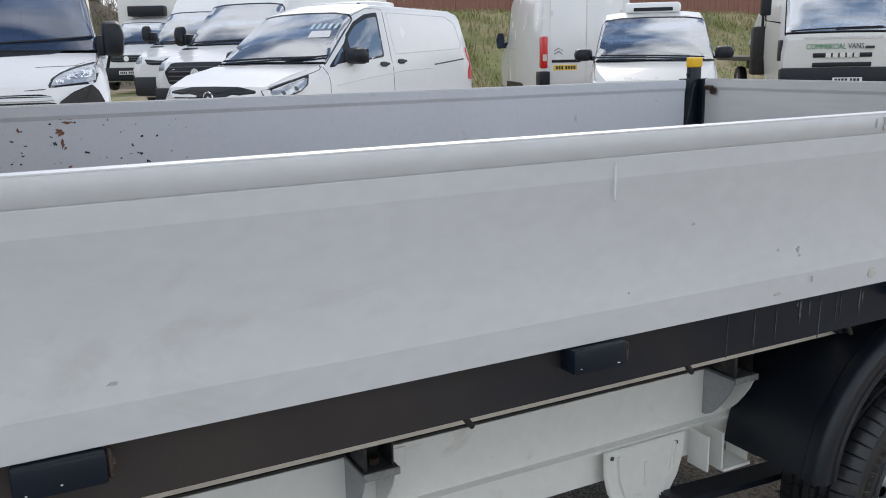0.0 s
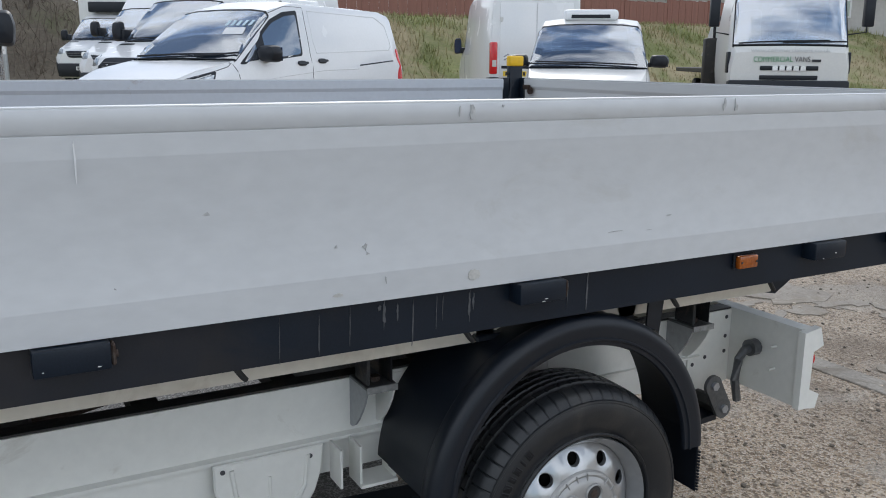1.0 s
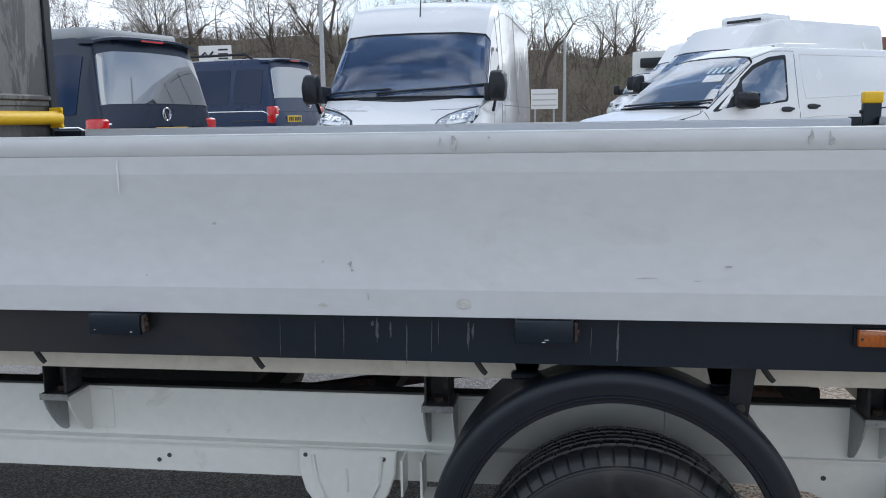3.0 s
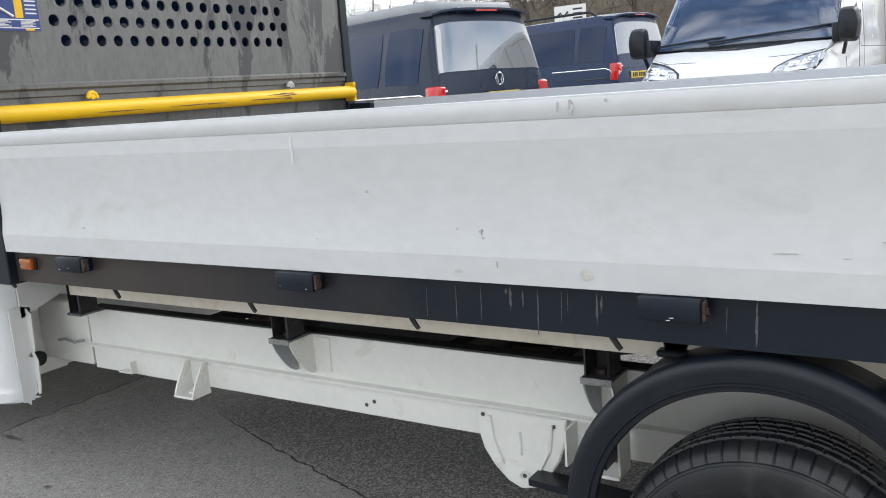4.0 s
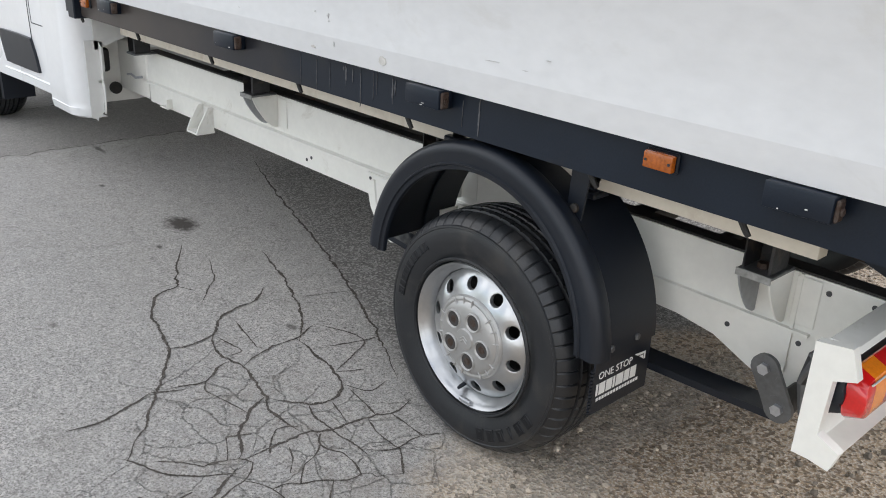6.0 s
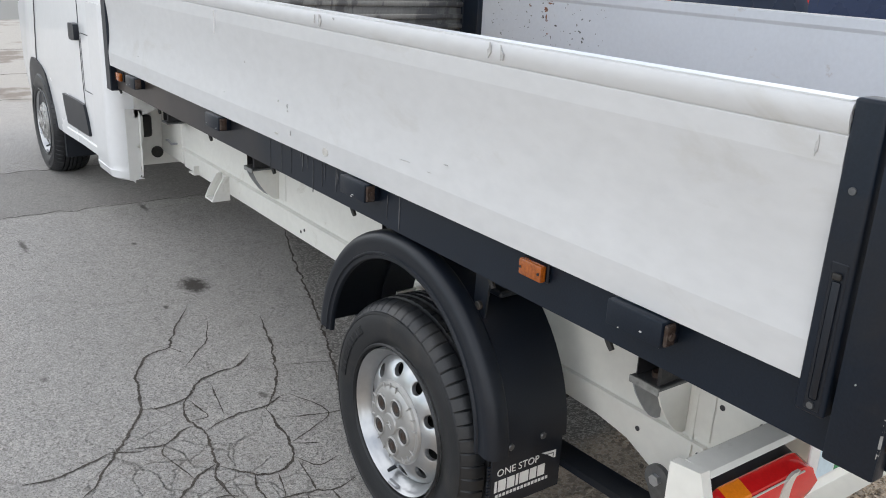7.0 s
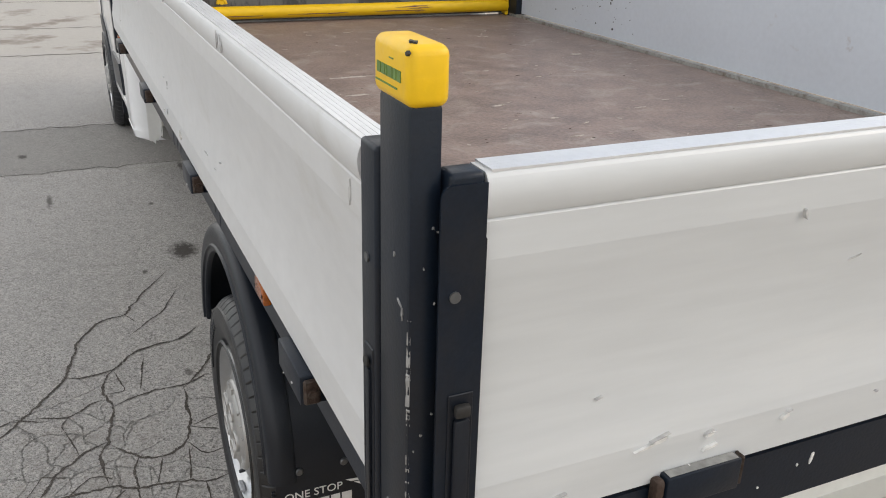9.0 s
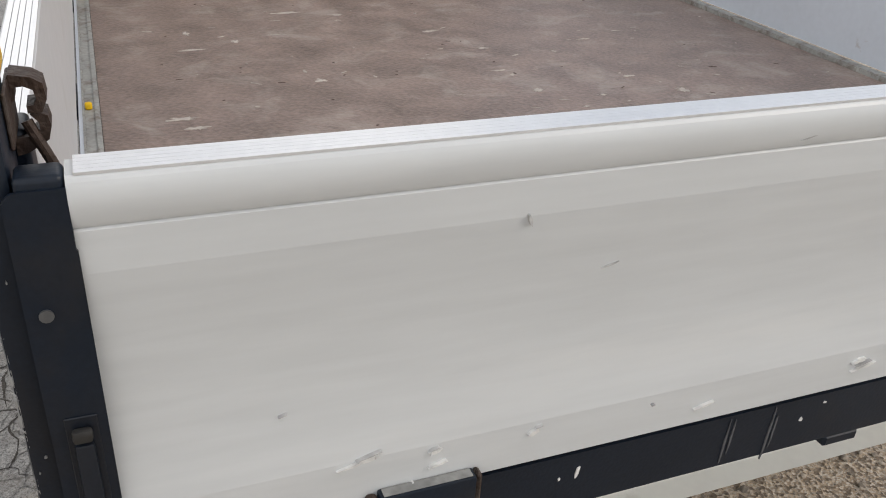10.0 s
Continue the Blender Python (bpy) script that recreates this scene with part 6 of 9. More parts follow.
# mudguards with flaps
def mudguard(yo, s):
    c, R, n = (2.925, 0.372), 0.402, 56

    def ring(a, r, y):
        return (c[0] + r * math.cos(a), y, c[1] + r * math.sin(a))

    def sweep(prof, a0, a1, n):
        bm = bmesh.new()
        rows = [[bm.verts.new(ring(radians(a0 + (a1 - a0) * k / n), r, yo + s * d)) for r, d in prof] for k in range(n + 1)]
        m = len(prof)
        for a, b in zip(rows, rows[1:]):
            for k in range(m):
                bm.faces.new((a[k], a[(k + 1) % m], b[(k + 1) % m], b[k]))
        bm.faces.new(rows[0])
        bm.faces.new(rows[-1])
        return bm
    face = [(R - 0.060, 0.016), (R - 0.061, 0.008), (R - 0.058, 0.003), (R - 0.052, 0.003), (R - 0.048, 0.0015), (R - 0.0455, -0.0035), (R - 0.0425, -0.0035), (R - 0.040, 0.0015), (R - 0.030, 0.001), (R - 0.018, -0.001)]
    face += [(R - 0.014 + 0.025 * math.sin(t), 0.025 - 0.026 * math.cos(t)) for t in [math.pi / 2 * k / 8 for k in range(9)]]
    face += [(R + 0.011, 0.046), (R + 0.008, 0.052), (R + 0.004, 0.055), (R + 0.003, 0.232), (R - 0.002, 0.232), (R - 0.002, 0.050), (R - 0.016, 0.012), (R - 0.054, 0.012)]
    gd = tp("mudguard", sweep(face, 175, 1, n), BLACK, label="black plastic wheel-arch mudguard", smooth=40)
    tp("front_liner", sweep([(R - 0.006, 0.200), (R - 0.006, 0.312), (R - 0.011, 0.312), (R - 0.011, 0.200)], 176, 128, 16), BLACK, gd)
    y0, y1 = sorted((yo + s * 0.006, yo + s * 0.228))
    for a in (55, 118):
        p = ring(radians(a), R + 0.012, yo + s * 0.14)
        bm = extrude(bmesh.new(), [(p[0] - 0.045, 0.80), (p[0] + 0.045, 0.80), (p[0] + 0.020, p[2] - 0.004), (p[0] - 0.020, p[2] - 0.004)], along_y, *sorted((p[1] - 0.006, p[1] + 0.006)))
        box(bm, p[0] - 0.036, p[0] + 0.036, p[1] - 0.03, p[1] + 0.03, p[2] - 0.010, p[2] + 0.006, bevel=0.004)
        tp("stay", bm, BLACK, gd, "black steel mudguard stay")
    # folded bracket with its bolt on the rear of the arch
    q = ring(radians(50), R + 0.012, yo + s * 0.075)
    bm = extrude(bmesh.new(), [(q[0] - 0.028, q[2] - 0.010), (q[0] + 0.012, q[2] - 0.034), (q[0] + 0.030, 0.796), (q[0] - 0.022, 0.796)], along_y, *sorted((yo + s * 0.060, yo + s * 0.066)))
    br = tp("stay", bm, BLACK, gd, "black steel mudguard stay")
    tp("stay_bolt", disc(bmesh.new(), (q[0] - 0.004, yo + s * 0.060, q[2] + 0.004), (0, -s, 0), 0.011, 0.009, 10, 0.002), SOOT_AND_SHADE, br)
    fl = tp("mud_flap", slab_box(3.3225, 3.3280, y0 + 0.004, y1 - 0.004, 0.242, 0.405, bevel=0.0020), BLACK, label="black rubber mud flap with white print")
    for dy in (0.060, 0.156):
        tp("bolt", disc(bmesh.new(), (3.3290, yo + s * dy, 0.400), (1, 0, 0), 0.0085, 0.006, 10, 0.002), GREYSTEEL, fl)
    for k in range(13):
        tp("serration", slab_box(3.3228, 3.3277, *sorted((y0 - 0.004 if s > 0 else y1 + 0.004, y0 + 0.0035 if s > 0 else y1 - 0.0035)), 0.248 + k * 0.009, 0.253 + k * 0.009), BLACK, fl)
    if s > 0:
        x = 3.3282
        tp("lettering", text_mesh("ONE STOP", 0.0265, facing((x + 0.0002, yo + 0.090, 0.330), (0, 1, 0), (0, 0, 1)), 0.0004), PRINT_W, fl, "white printed words", 0)
        for k, (a, w) in enumerate(((0.022, 0.007), (0.033, 0.022), (0.059, 0.022), (0.085, 0.007), (0.096, 0.027), (0.127, 0.020), (0.151, 0.022))):
            tp("lettering_bar", slab_box(x, x + 0.0007, yo + a, yo + a + w, 0.2895, 0.3195), PRINT_W, fl, "white printed bar")
        for k in range(15):
            tp("lettering_bar", slab_box(x, x + 0.0007, yo + 0.026 + 0.0108 * k, yo + 0.0335 + 0.0108 * k, 0.2745, 0.2825), PRINT_W, fl, "small white printed bar")
        tp("print_mark", extrude(bmesh.new(), [(yo + 0.160, 0.350), (yo + 0.205, 0.346), (yo + 0.205, 0.326), (yo + 0.199, 0.326), (yo + 0.199, 0.341), (yo + 0.172, 0.343)], lambda p, z, t: (t, p, z), x, x + 0.0007), PRINT_W, fl, "white arrow shape")
        tp("print_mark", extrude(bmesh.new(), [(yo + 0.178, 0.340), (yo + 0.196, 0.338), (yo + 0.196, 0.328)], lambda p, z, t: (t, p, z), x, x + 0.0007), PRINT_W, fl, "white arrow shape")


mudguard(1.726, 1)
mudguard(3.806, -1)


# ---- lofted vehicle bodies ----
# A station is (x, sill z, waist z, roof z, sill half-width, waist half-width, roof half-width); x runs forward to the nose at 0.
def ring(st):
    x, zb, zw, zr, wb, ww, wr = st
    k = min(1.0, max(0.25, (zr - zw) / 0.8))
    half = [(wb * 0.86, zb), (wb, zb + 0.06), (ww, zb + 0.5 * (zw - zb)), (ww, zw), (0.52 * ww + 0.48 * wr, zw + 0.52 * (zr - 0.11 * k - zw)), (wr, zr - 0.11 * k), (wr - 0.055 * k, zr - 0.038 * k), (wr * 0.62, zr - 0.008), (0, zr)]
    return [Vector((x, y, z)) for y, z in half] + [Vector((x, -y, z)) for y, z in reversed(half[:-1])]


def skin(sts, u, v):
    i, j = min(int(u), len(sts) - 2), min(int(v), 15)
    a, b = ring(sts[i]), ring(sts[i + 1])
    fu, fv = u - i, v - j
    return (a[j].lerp(a[j + 1], fv)).lerp(b[j].lerp(b[j + 1], fv), fu)


def shell(sts, holes=(), inset=0.0):
    """The skin of a body; holes: (station interval, first v, last v) left open for glass."""
    bm = bmesh.new()
    rows = []
    for st in sts:
        r = ring(st)
        if inset:
            mid = Vector((st[0], 0, (st[1] + st[3]) / 2))
            lim = (sts[-1][0] + inset, sts[0][0] - inset)
            r = [mid + (p - mid) * (1 - inset / max(0.3, (p - mid).length)) for p in r]
            for p in r:
                p.x = min(lim[1], max(lim[0], p.x))
        rows.append([bm.verts.new(p) for p in r])
    for i, (a, b) in enumerate(zip(rows, rows[1:])):
        for j in range(16):
            if any(h[0] == i and h[1] <= j < h[2] for h in holes):
                continue
            bm.faces.new((a[j], a[j + 1], b[j + 1], b[j]))
        bm.faces.new((a[16], a[0], b[0], b[16]))
    bm.faces.new(rows[0])
    bm.faces.new(rows[-1])
    return bm


def patch(sts, quad, off=0.006, thick=0.012, n=8, soft=0.25, bulge=0.0):
    """A panel lying on the skin inside the four (u, v) corners, proud by off; soft rounds its corners."""
    bm = bmesh.new()
    top, low = {}, {}
    for i in range(n + 1):
        for j in range(n + 1):
            a, b = 2 * i / n - 1, 2 * j / n - 1
            ra, rb = a * math.sqrt(1 - b * b / 2), b * math.sqrt(1 - a * a / 2)
            a2, b2 = a + (ra - a) * soft, b + (rb - b) * soft
            s, t = (a2 + 1) / 2, (b2 + 1) / 2

            def at(s, t):
                u = (1 - s) * (1 - t) * quad[0][0] + s * (1 - t) * quad[1][0] + s * t * quad[2][0] + (1 - s) * t * quad[3][0]
                v = (1 - s) * (1 - t) * quad[0][1] + s * (1 - t) * quad[1][1] + s * t * quad[2][1] + (1 - s) * t * quad[3][1]
                return skin(sts, max(0, min(len(sts) - 1.001, u)), max(0, min(15.999, v)))
            p = at(s, t)
            e = 0.02
            du, dv = at(s + e, t) - at(s - e, t), at(s, t + e) - at(s, t - e)
            nr = du.cross(dv)
            if nr.length < 1e-9:
                nr = Vector((0, 0, 1))
            nr.normalize()
            mid = Vector((p.x - 0.0, 0, 0.9))
            if nr.dot(p - mid) < 0:
                nr = -nr
            h = off + bulge * (1 - a * a) * (1 - b * b)
            top[i, j], low[i, j] = bm.verts.new(p + nr * h), bm.verts.new(p + nr * (off - thick))
    for i in range(n):
        for j in range(n):
            bm.faces.new((top[i, j], top[i + 1, j], top[i + 1, j + 1], top[i, j + 1]))
            bm.faces.new((low[i, j], low[i, j + 1], low[i + 1, j + 1], low[i + 1, j]))
    rim = [(i, 0) for i in range(n)] + [(n, j) for j in range(n)] + [(n - i, n) for i in range(n)] + [(0, n - j) for j in range(n)]
    for k, q in enumerate(rim):
        r = rim[(k + 1) % len(rim)]
        bm.faces.new((top[q], low[q], low[r], top[r]))
    return bm


def flip_quad(quad):
    return [(u, 16 - v) for u, v in quad]


def line_on(sts, pts, r=0.006, off=0.0):
    """A thin seam or bead along (u, v) points of the skin."""
    q = []
    for (a, b), (c, d) in zip(pts, pts[1:]):
        for k in range(6):
            q.append(skin(sts, a + (c - a) * k / 6, b + (d - b) * k / 6))
    q.append(skin(sts, *pts[-1]))
    return tube(bmesh.new(), q, r, 5)


RELAY = [(0.00, 0.34, 0.70, 0.90, 0.66, 0.80, 0.64), (-0.08, 0.25, 0.86, 1.07, 0.88, 0.95, 0.82), (-0.34, 0.25, 1.02, 1.22, 0.97, 1.00, 0.90), (-0.72, 0.25, 1.14, 1.38, 1.0, 1.02, 0.95),
         (-1.46, 0.25, 1.30, 2.19, 1.01, 1.02, 0.91), (-1.72, 0.25, 1.30, 2.47, 1.01, 1.02, 0.93), (-2.05, 0.25, 1.30, 2.61, 1.01, 1.02, 0.94), (-2.6, 0.25, 1.30, 2.69, 1.01, 1.02, 0.95), (-5.88, 0.27, 1.30, 2.70, 1.01, 1.02, 0.96), (-5.99, 0.34, 1.30, 2.64, 0.96, 0.98, 0.93)]
VITO = [(0.0, 0.34, 0.66, 0.90, 0.589, 0.70, 0.60), (-0.1, 0.24, 0.78, 1.01, 0.788, 0.85, 0.74), (-0.45, 0.22, 0.95, 1.13, 0.874, 0.893, 0.81), (-1.02, 0.22, 1.1, 1.24, 0.902, 0.912, 0.836),
        (-1.8, 0.22, 1.18, 1.86, 0.902, 0.912, 0.7), (-2.25, 0.22, 1.18, 1.98, 0.902, 0.912, 0.72), (-4.2, 0.24, 1.18, 1.97, 0.902, 0.912, 0.73), (-4.47, 0.28, 1.18, 1.92, 0.893, 0.902, 0.71), (-4.57, 0.4, 1.14, 1.74, 0.865, 0.874, 0.66)]
TRANSIT = [(0.00, 0.36, 0.70, 1.00, 0.70, 0.80, 0.66), (-0.12, 0.27, 0.86, 1.12, 0.90, 0.95, 0.80), (-0.55, 0.26, 1.02, 1.24, 0.98, 1.0, 0.88), (-0.98, 0.26, 1.14, 1.38, 1.0, 1.02, 0.90),
           (-1.72, 0.26, 1.25, 2.10, 1.0, 1.02, 0.80), (-2.20, 0.26, 1.25, 2.52, 1.0, 1.02, 0.80), (-2.9, 0.26, 1.25, 2.66, 1.0, 1.02, 0.82), (-6.0, 0.28, 1.25, 2.66, 1.0, 1.02, 0.84), (-6.1, 0.36, 1.25, 2.60, 0.96, 0.98, 0.80)]
SPRINTER = [(0.00, 0.36, 0.70, 1.02, 0.72, 0.82, 0.70), (-0.12, 0.27, 0.88, 1.14, 0.90, 0.95, 0.82), (-0.60, 0.26, 1.02, 1.26, 0.96, 0.98, 0.88), (-1.02, 0.26, 1.14, 1.40, 0.97, 0.99, 0.88), (-1.75, 0.26, 1.25, 2.10, 0.97, 0.99, 0.78), (-2.1, 0.26, 1.25, 2.24, 0.97, 0.99, 0.78), (-2.7, 0.26, 1.25, 2.26, 0.97, 0.99, 0.8)]
CARRIER = [(0.00, 0.30, 0.55, 0.72, 0.60, 0.70, 0.56), (-0.10, 0.24, 0.66, 0.90, 0.82, 0.87, 0.72), (-0.45, 0.22, 0.84, 1.04, 0.90, 0.92, 0.84), (-0.92, 0.22, 0.98, 1.16, 0.94, 0.95, 0.90),
           (-1.66, 0.22, 1.05, 1.85, 0.94, 0.95, 0.80), (-2.1, 0.22, 1.05, 1.95, 0.94, 0.95, 0.80), (-4.6, 0.24, 1.05, 1.99, 0.94, 0.95, 0.80), (-4.76, 0.3, 1.0, 1.8, 0.92, 0.93, 0.76)]
CAMPER = [(0.00, 0.34, 0.60, 0.82, 0.62, 0.74, 0.60), (-0.10, 0.24, 0.72, 0.96, 0.83, 0.88, 0.74), (-0.9, 0.22, 0.98, 1.16, 0.94, 0.95, 0.84), (-1.75, 0.22, 1.05, 1.82, 0.94, 0.95, 0.72), (-2.3, 0.22, 1.05, 1.92, 0.94, 0.95, 0.74),
          (-4.35, 0.24, 1.05, 1.93, 0.94, 0.95, 0.76), (-4.68, 0.26, 1.05, 1.895, 0.93, 0.945, 0.75), (-4.88, 0.34, 0.86, 0.99, 0.90, 0.925, 0.86), (-4.93, 0.36, 0.62, 0.76, 0.88, 0.91, 0.84)]


def road_wheels(root, xs, y, r=0.33):
    for x in xs:
        for s in (1, -1):
            bm = revolve(bmesh.new(), [(r * 0.62, 0.02), (r * 0.8, 0.0), (r * 0.95, 0.01), (r, 0.04), (r, 0.17), (r * 0.95, 0.2), (r * 0.62, 0.19)], (0, 0, 0), 28)
            bmesh.ops.transform(bm, matrix=Matrix.Translation((x, s * y, r)) @ Matrix.Diagonal((1, -s, 1, 1)), verts=bm.verts)
            w = part("wheel", bm, TYRE, root)
            bm = revolve(bmesh.new(), [(r * 0.62, 0.03), (r * 0.5, 0.05), (r * 0.2, 0.03), (0.01, 0.03), (0.01, 0.06), (r * 0.62, 0.06)], (0, 0, 0), 20)
            bmesh.ops.transform(bm, matrix=Matrix.Translation((x, s * y, r)) @ Matrix.Diagonal((1, -s, 1, 1)), verts=bm.verts)
            part("rim", bm, SILVER, w)


def half_ring(sts, x):
    """The right half of the body's section at x, from the sill to the roof's middle."""
    x = min(sts[0][0], max(sts[-1][0], x))
    for a, b in zip(sts, sts[1:]):
        if b[0] <= x <= a[0]:
            f = (a[0] - x) / max(1e-6, a[0] - b[0])
            return [p.lerp(q, f) for p, q in zip(ring(a)[:9], ring(b)[:9])]
    return ring(sts[-1])[:9]


def side_y(sts, x, z):
    """Half-width of the body at (x, z)."""
    h = half_ring(sts, x)[1:]
    for p, q in zip(h, h[1:]):
        if p.z <= z <= q.z:
            return p.y + (q.y - p.y) * (z - p.z) / max(1e-6, q.z - p.z)
    return h[0].y if z < h[0].z else h[-2].y


def front_x(sts, y, z):
    """How far forward the body's front reaches at (y, z)."""
    def top(x):
        h = half_ring(sts, x)[1:]
        best = -1.0
        for p, q in zip(h, h[1:]):
            lo, hi = sorted((p.y, q.y))
            if lo <= abs(y) <= hi:
                best = max(best, p.z + (q.z - p.z) * (abs(y) - p.y) / ((q.y - p.y) or 1e-6))
        return best
    x = sts[0][0]
    while x > -2.4 and top(x) < z:
        x -= 0.01
    return x


def rounded(pts, f=0.22, n=4):
    """A closed outline with its corners rounded off."""
    out = []
    for k, p in enumerate(pts):
        p, a, b = Vector(p), Vector(pts[k - 1]), Vector(pts[(k + 1) % len(pts)])
        p0, p2 = p.lerp(a, f), p.lerp(b, f)
        for i in range(n + 1):
            t = i / n
            out.append(p0.lerp(p, t).lerp(p.lerp(p2, t), t))
    return out


def panel(sts, way, outline, off=0.006, thick=0.012, f=0.22, bulge=0.0):
    """A curved panel on the body; way +1 or -1: outline in (x, z) on that side; 0: in (y, z) on the front."""
    pts = rounded(outline, f)
    c = sum(pts, Vector((0, 0))) / len(pts)

    def at(p, o):
        if way:
            return Vector((p.x, way * (side_y(sts, p.x, p.y) + o), p.y))
        return Vector((front_x(sts, p.x, p.y) + o, p.x, p.y + 0.5 * o))
    bm = bmesh.new()
    rows = [[bm.verts.new(at(p, off - thick)) for p in pts]]
    for k in (1.0, 0.75, 0.5, 0.25):
        rows.append([bm.verts.new(at(c + (p - c) * k, off + bulge * (1 - k * k))) for p in pts])
    mid = bm.verts.new(at(c, off + bulge))
    n = len(pts)
    for a, b in zip(rows, rows[1:]):
        for k in range(n):
            bm.faces.new((a[k], a[(k + 1) % n], b[(k + 1) % n], b[k]))
    for k in range(n):
        bm.faces.new((rows[-1][k], rows[-1][(k + 1) % n], mid))
    bmesh.ops.recalc_face_normals(bm, faces=bm.faces)
    return bm


def bead(sts, way, pts, r=0.005, closed=False):
    """A thin seam or bead along points of a side or the front."""
    q = []
    pts = list(pts) + ([pts[0]] if closed else [])
    for (a, b), (c, d) in zip(pts, pts[1:]):
        for k in range(5):
            p, z = a + (c - a) * k / 5, b + (d - b) * k / 5
            q.append(Vector((p, way * side_y(sts, p, z), z)) if way else Vector((front_x(sts, p, z), p, z)))
    p, z = pts[-1]
    q.append(Vector((p, way * side_y(sts, p, z), z)) if way else Vector((front_x(sts, p, z), p, z)))
    return tube(bmesh.new(), q, r, 5)


def door_mirror(root, x, y, z, s, h=0.30, w=0.19, mt=None, reach=0.10, low=0.0):
    """A rounded mirror housing on its arm; reach: how far the arm runs back to the door; low: share of a second lower lens."""
    a = y + s * 0.05
    prof = rounded([(0.0, -0.46), (0.9, -0.5), (1.0, 0.1), (0.82, 0.5), (0.10, 0.5), (0.0, 0.2)], 0.30, 4)
    c = Vector((0.5, 0.0))
    bm = bmesh.new()
    rows = []
    for dx, k in ((-0.06, 0.90), (-0.055, 0.97), (-0.02, 1.0), (0.04, 0.96), (0.085, 0.82), (0.11, 0.55), (0.12, 0.2)):
        rows.append([bm.verts.new((x + dx, a + s * w * (c.x + (p.x - c.x) * k), z + h * (p.y * k))) for p in prof])
    n = len(prof)
    for p, q in zip(rows, rows[1:]):
        for k in range(n):
            bm.faces.new((p[k], p[(k + 1) % n], q[(k + 1) % n], q[k]))
    bm.faces.new(rows[0])
    bm.faces.new(rows[-1])
    bmesh.ops.recalc_face_normals(bm, faces=bm.faces)
    m = part("door_mirror", bm, mt or BLACK, root, "black door mirror")
    bm = bmesh.new()
    box(bm, x - reach, x + 0.04, *sorted((y - s * (0.0 if reach > 0.2 else 0.06), y + s * 0.08)), z - h * 0.46, z + h * (0.10 if reach > 0.2 else -0.08), bevel=0.02, segs=2)
    part("mirror_arm", bm, BLACK, m)
    part("mirror_glass", slab_box(x - 0.066, x - 0.0605, *sorted((a + s * 0.02, a + s * (w - 0.02))), z - h * (0.40 - low), z + h * 0.38, bevel=0.002), SIDEGLASS, m)


def cabin(root, sts, scr, x_dash, z_dash, w):
    """What shows through the windscreen: a dark lining, the dashboard and two seats."""
    part("cabin_lining", shell(sts, [(scr, 5, 11)], 0.035), TRIM, root, "dark cabin lining")
    part("dashboard", slab_box(x_dash - 0.45, x_dash, -w, w, z_dash - 0.35, z_dash - 0.06, bevel=0.06, segs=2), TRIM, root)
    for y in (-0.42, 0.42):
        bm = box(bmesh.new(), x_dash - 1.15, x_dash - 0.95, y - 0.24, y + 0.24, z_dash - 0.5, z_dash + 0.25, bevel=0.06, segs=2)
        box(bm, x_dash - 1.12, x_dash - 1.0, y - 0.14, y + 0.14, z_dash + 0.27, z_dash + 0.46, bevel=0.05, segs=2)
        part("seat", bm, TRIM, root)


def plate_bars(root, x, y, z, yellow=True, s=1):
    """A number plate with its characters as plain bars; s: +1 faces +x."""
    p = part("number_plate", slab_box(*sorted((x, x + s * 0.008)), y - 0.26, y + 0.26, z - 0.055, z + 0.055, bevel=0.003), PLATE_Y if yellow else PLATE_W, root, "number plate")
    for k in range(7):
        yy = y - 0.225 + 0.06 * k + (0.03 if k > 3 else 0)
        part("character_bar", slab_box(*sorted((x + s * 0.0082, x + s * 0.010)), yy, yy + 0.045, z - 0.035, z + 0.035), PRINT_K, p)


def wipers(root, sts, u, spans, lift=0.02):
    for (v0, v1, u1) in spans:
        bm = bmesh.new()
        pts = []
        for k in range(7):
            p = skin(sts, u + (u1 - u) * k / 6, v0 + (v1 - v0) * k / 6)
            pts.append(p + Vector((0.02, 0, lift)))
        tube(bm, pts, 0.012, 5)
        part("wiper", bm, BLACK, root)


def front_van(name, sts, at, turn, paint, label, scr=3, group="vans parked in the yard", screen=None):
    """A panel van's body, windscreen, cabin and wheels."""
    root = thing(name, at, label, "van", group, turn=turn)
    body = part("body", shell(sts, [(scr, 5, 11)]), paint, root, smooth=28)
    pane = part("windscreen", patch(sts, [(scr + 0.03, 5.05), (scr + 0.03, 10.95), (scr + 0.97, 10.95), (scr + 0.97, 5.05)], 0.004, 0.006, 12, 0.10, 0.03), screen or SCREEN, root, "tinted windscreen reflecting clouds")
    pane.visible_shadow = False
    bm = line_on(sts, [(scr + 0.03, 5.02), (scr + 0.97, 5.02), (scr + 0.97, 10.98), (scr + 0.03, 10.98), (scr + 0.03, 5.02)], 0.008)
    part("screen_seal", bm, BLACK, root)
    cabin(root, sts, scr, sts[scr][0] - 0.06, sts[scr][3], sts[scr][6] * 0.93)
    return root, body


def fridge(root, x, z, w=0.62, l=0.62, h=0.17):
    """A transport refrigeration unit on the roof."""
    bm = box(bmesh.new(), x - l, x, -w, w, z, z + h, bevel=0.06, segs=3)
    f = part("roof_fridge_unit", bm, WHITE, root, "white roof refrigeration unit")
    part("grille", slab_box(x - 0.05, x + 0.004, -w * 0.72, w * 0.72, z + 0.03, z + h * 0.55, bevel=0.01), BLACK, f, "black intake grille")


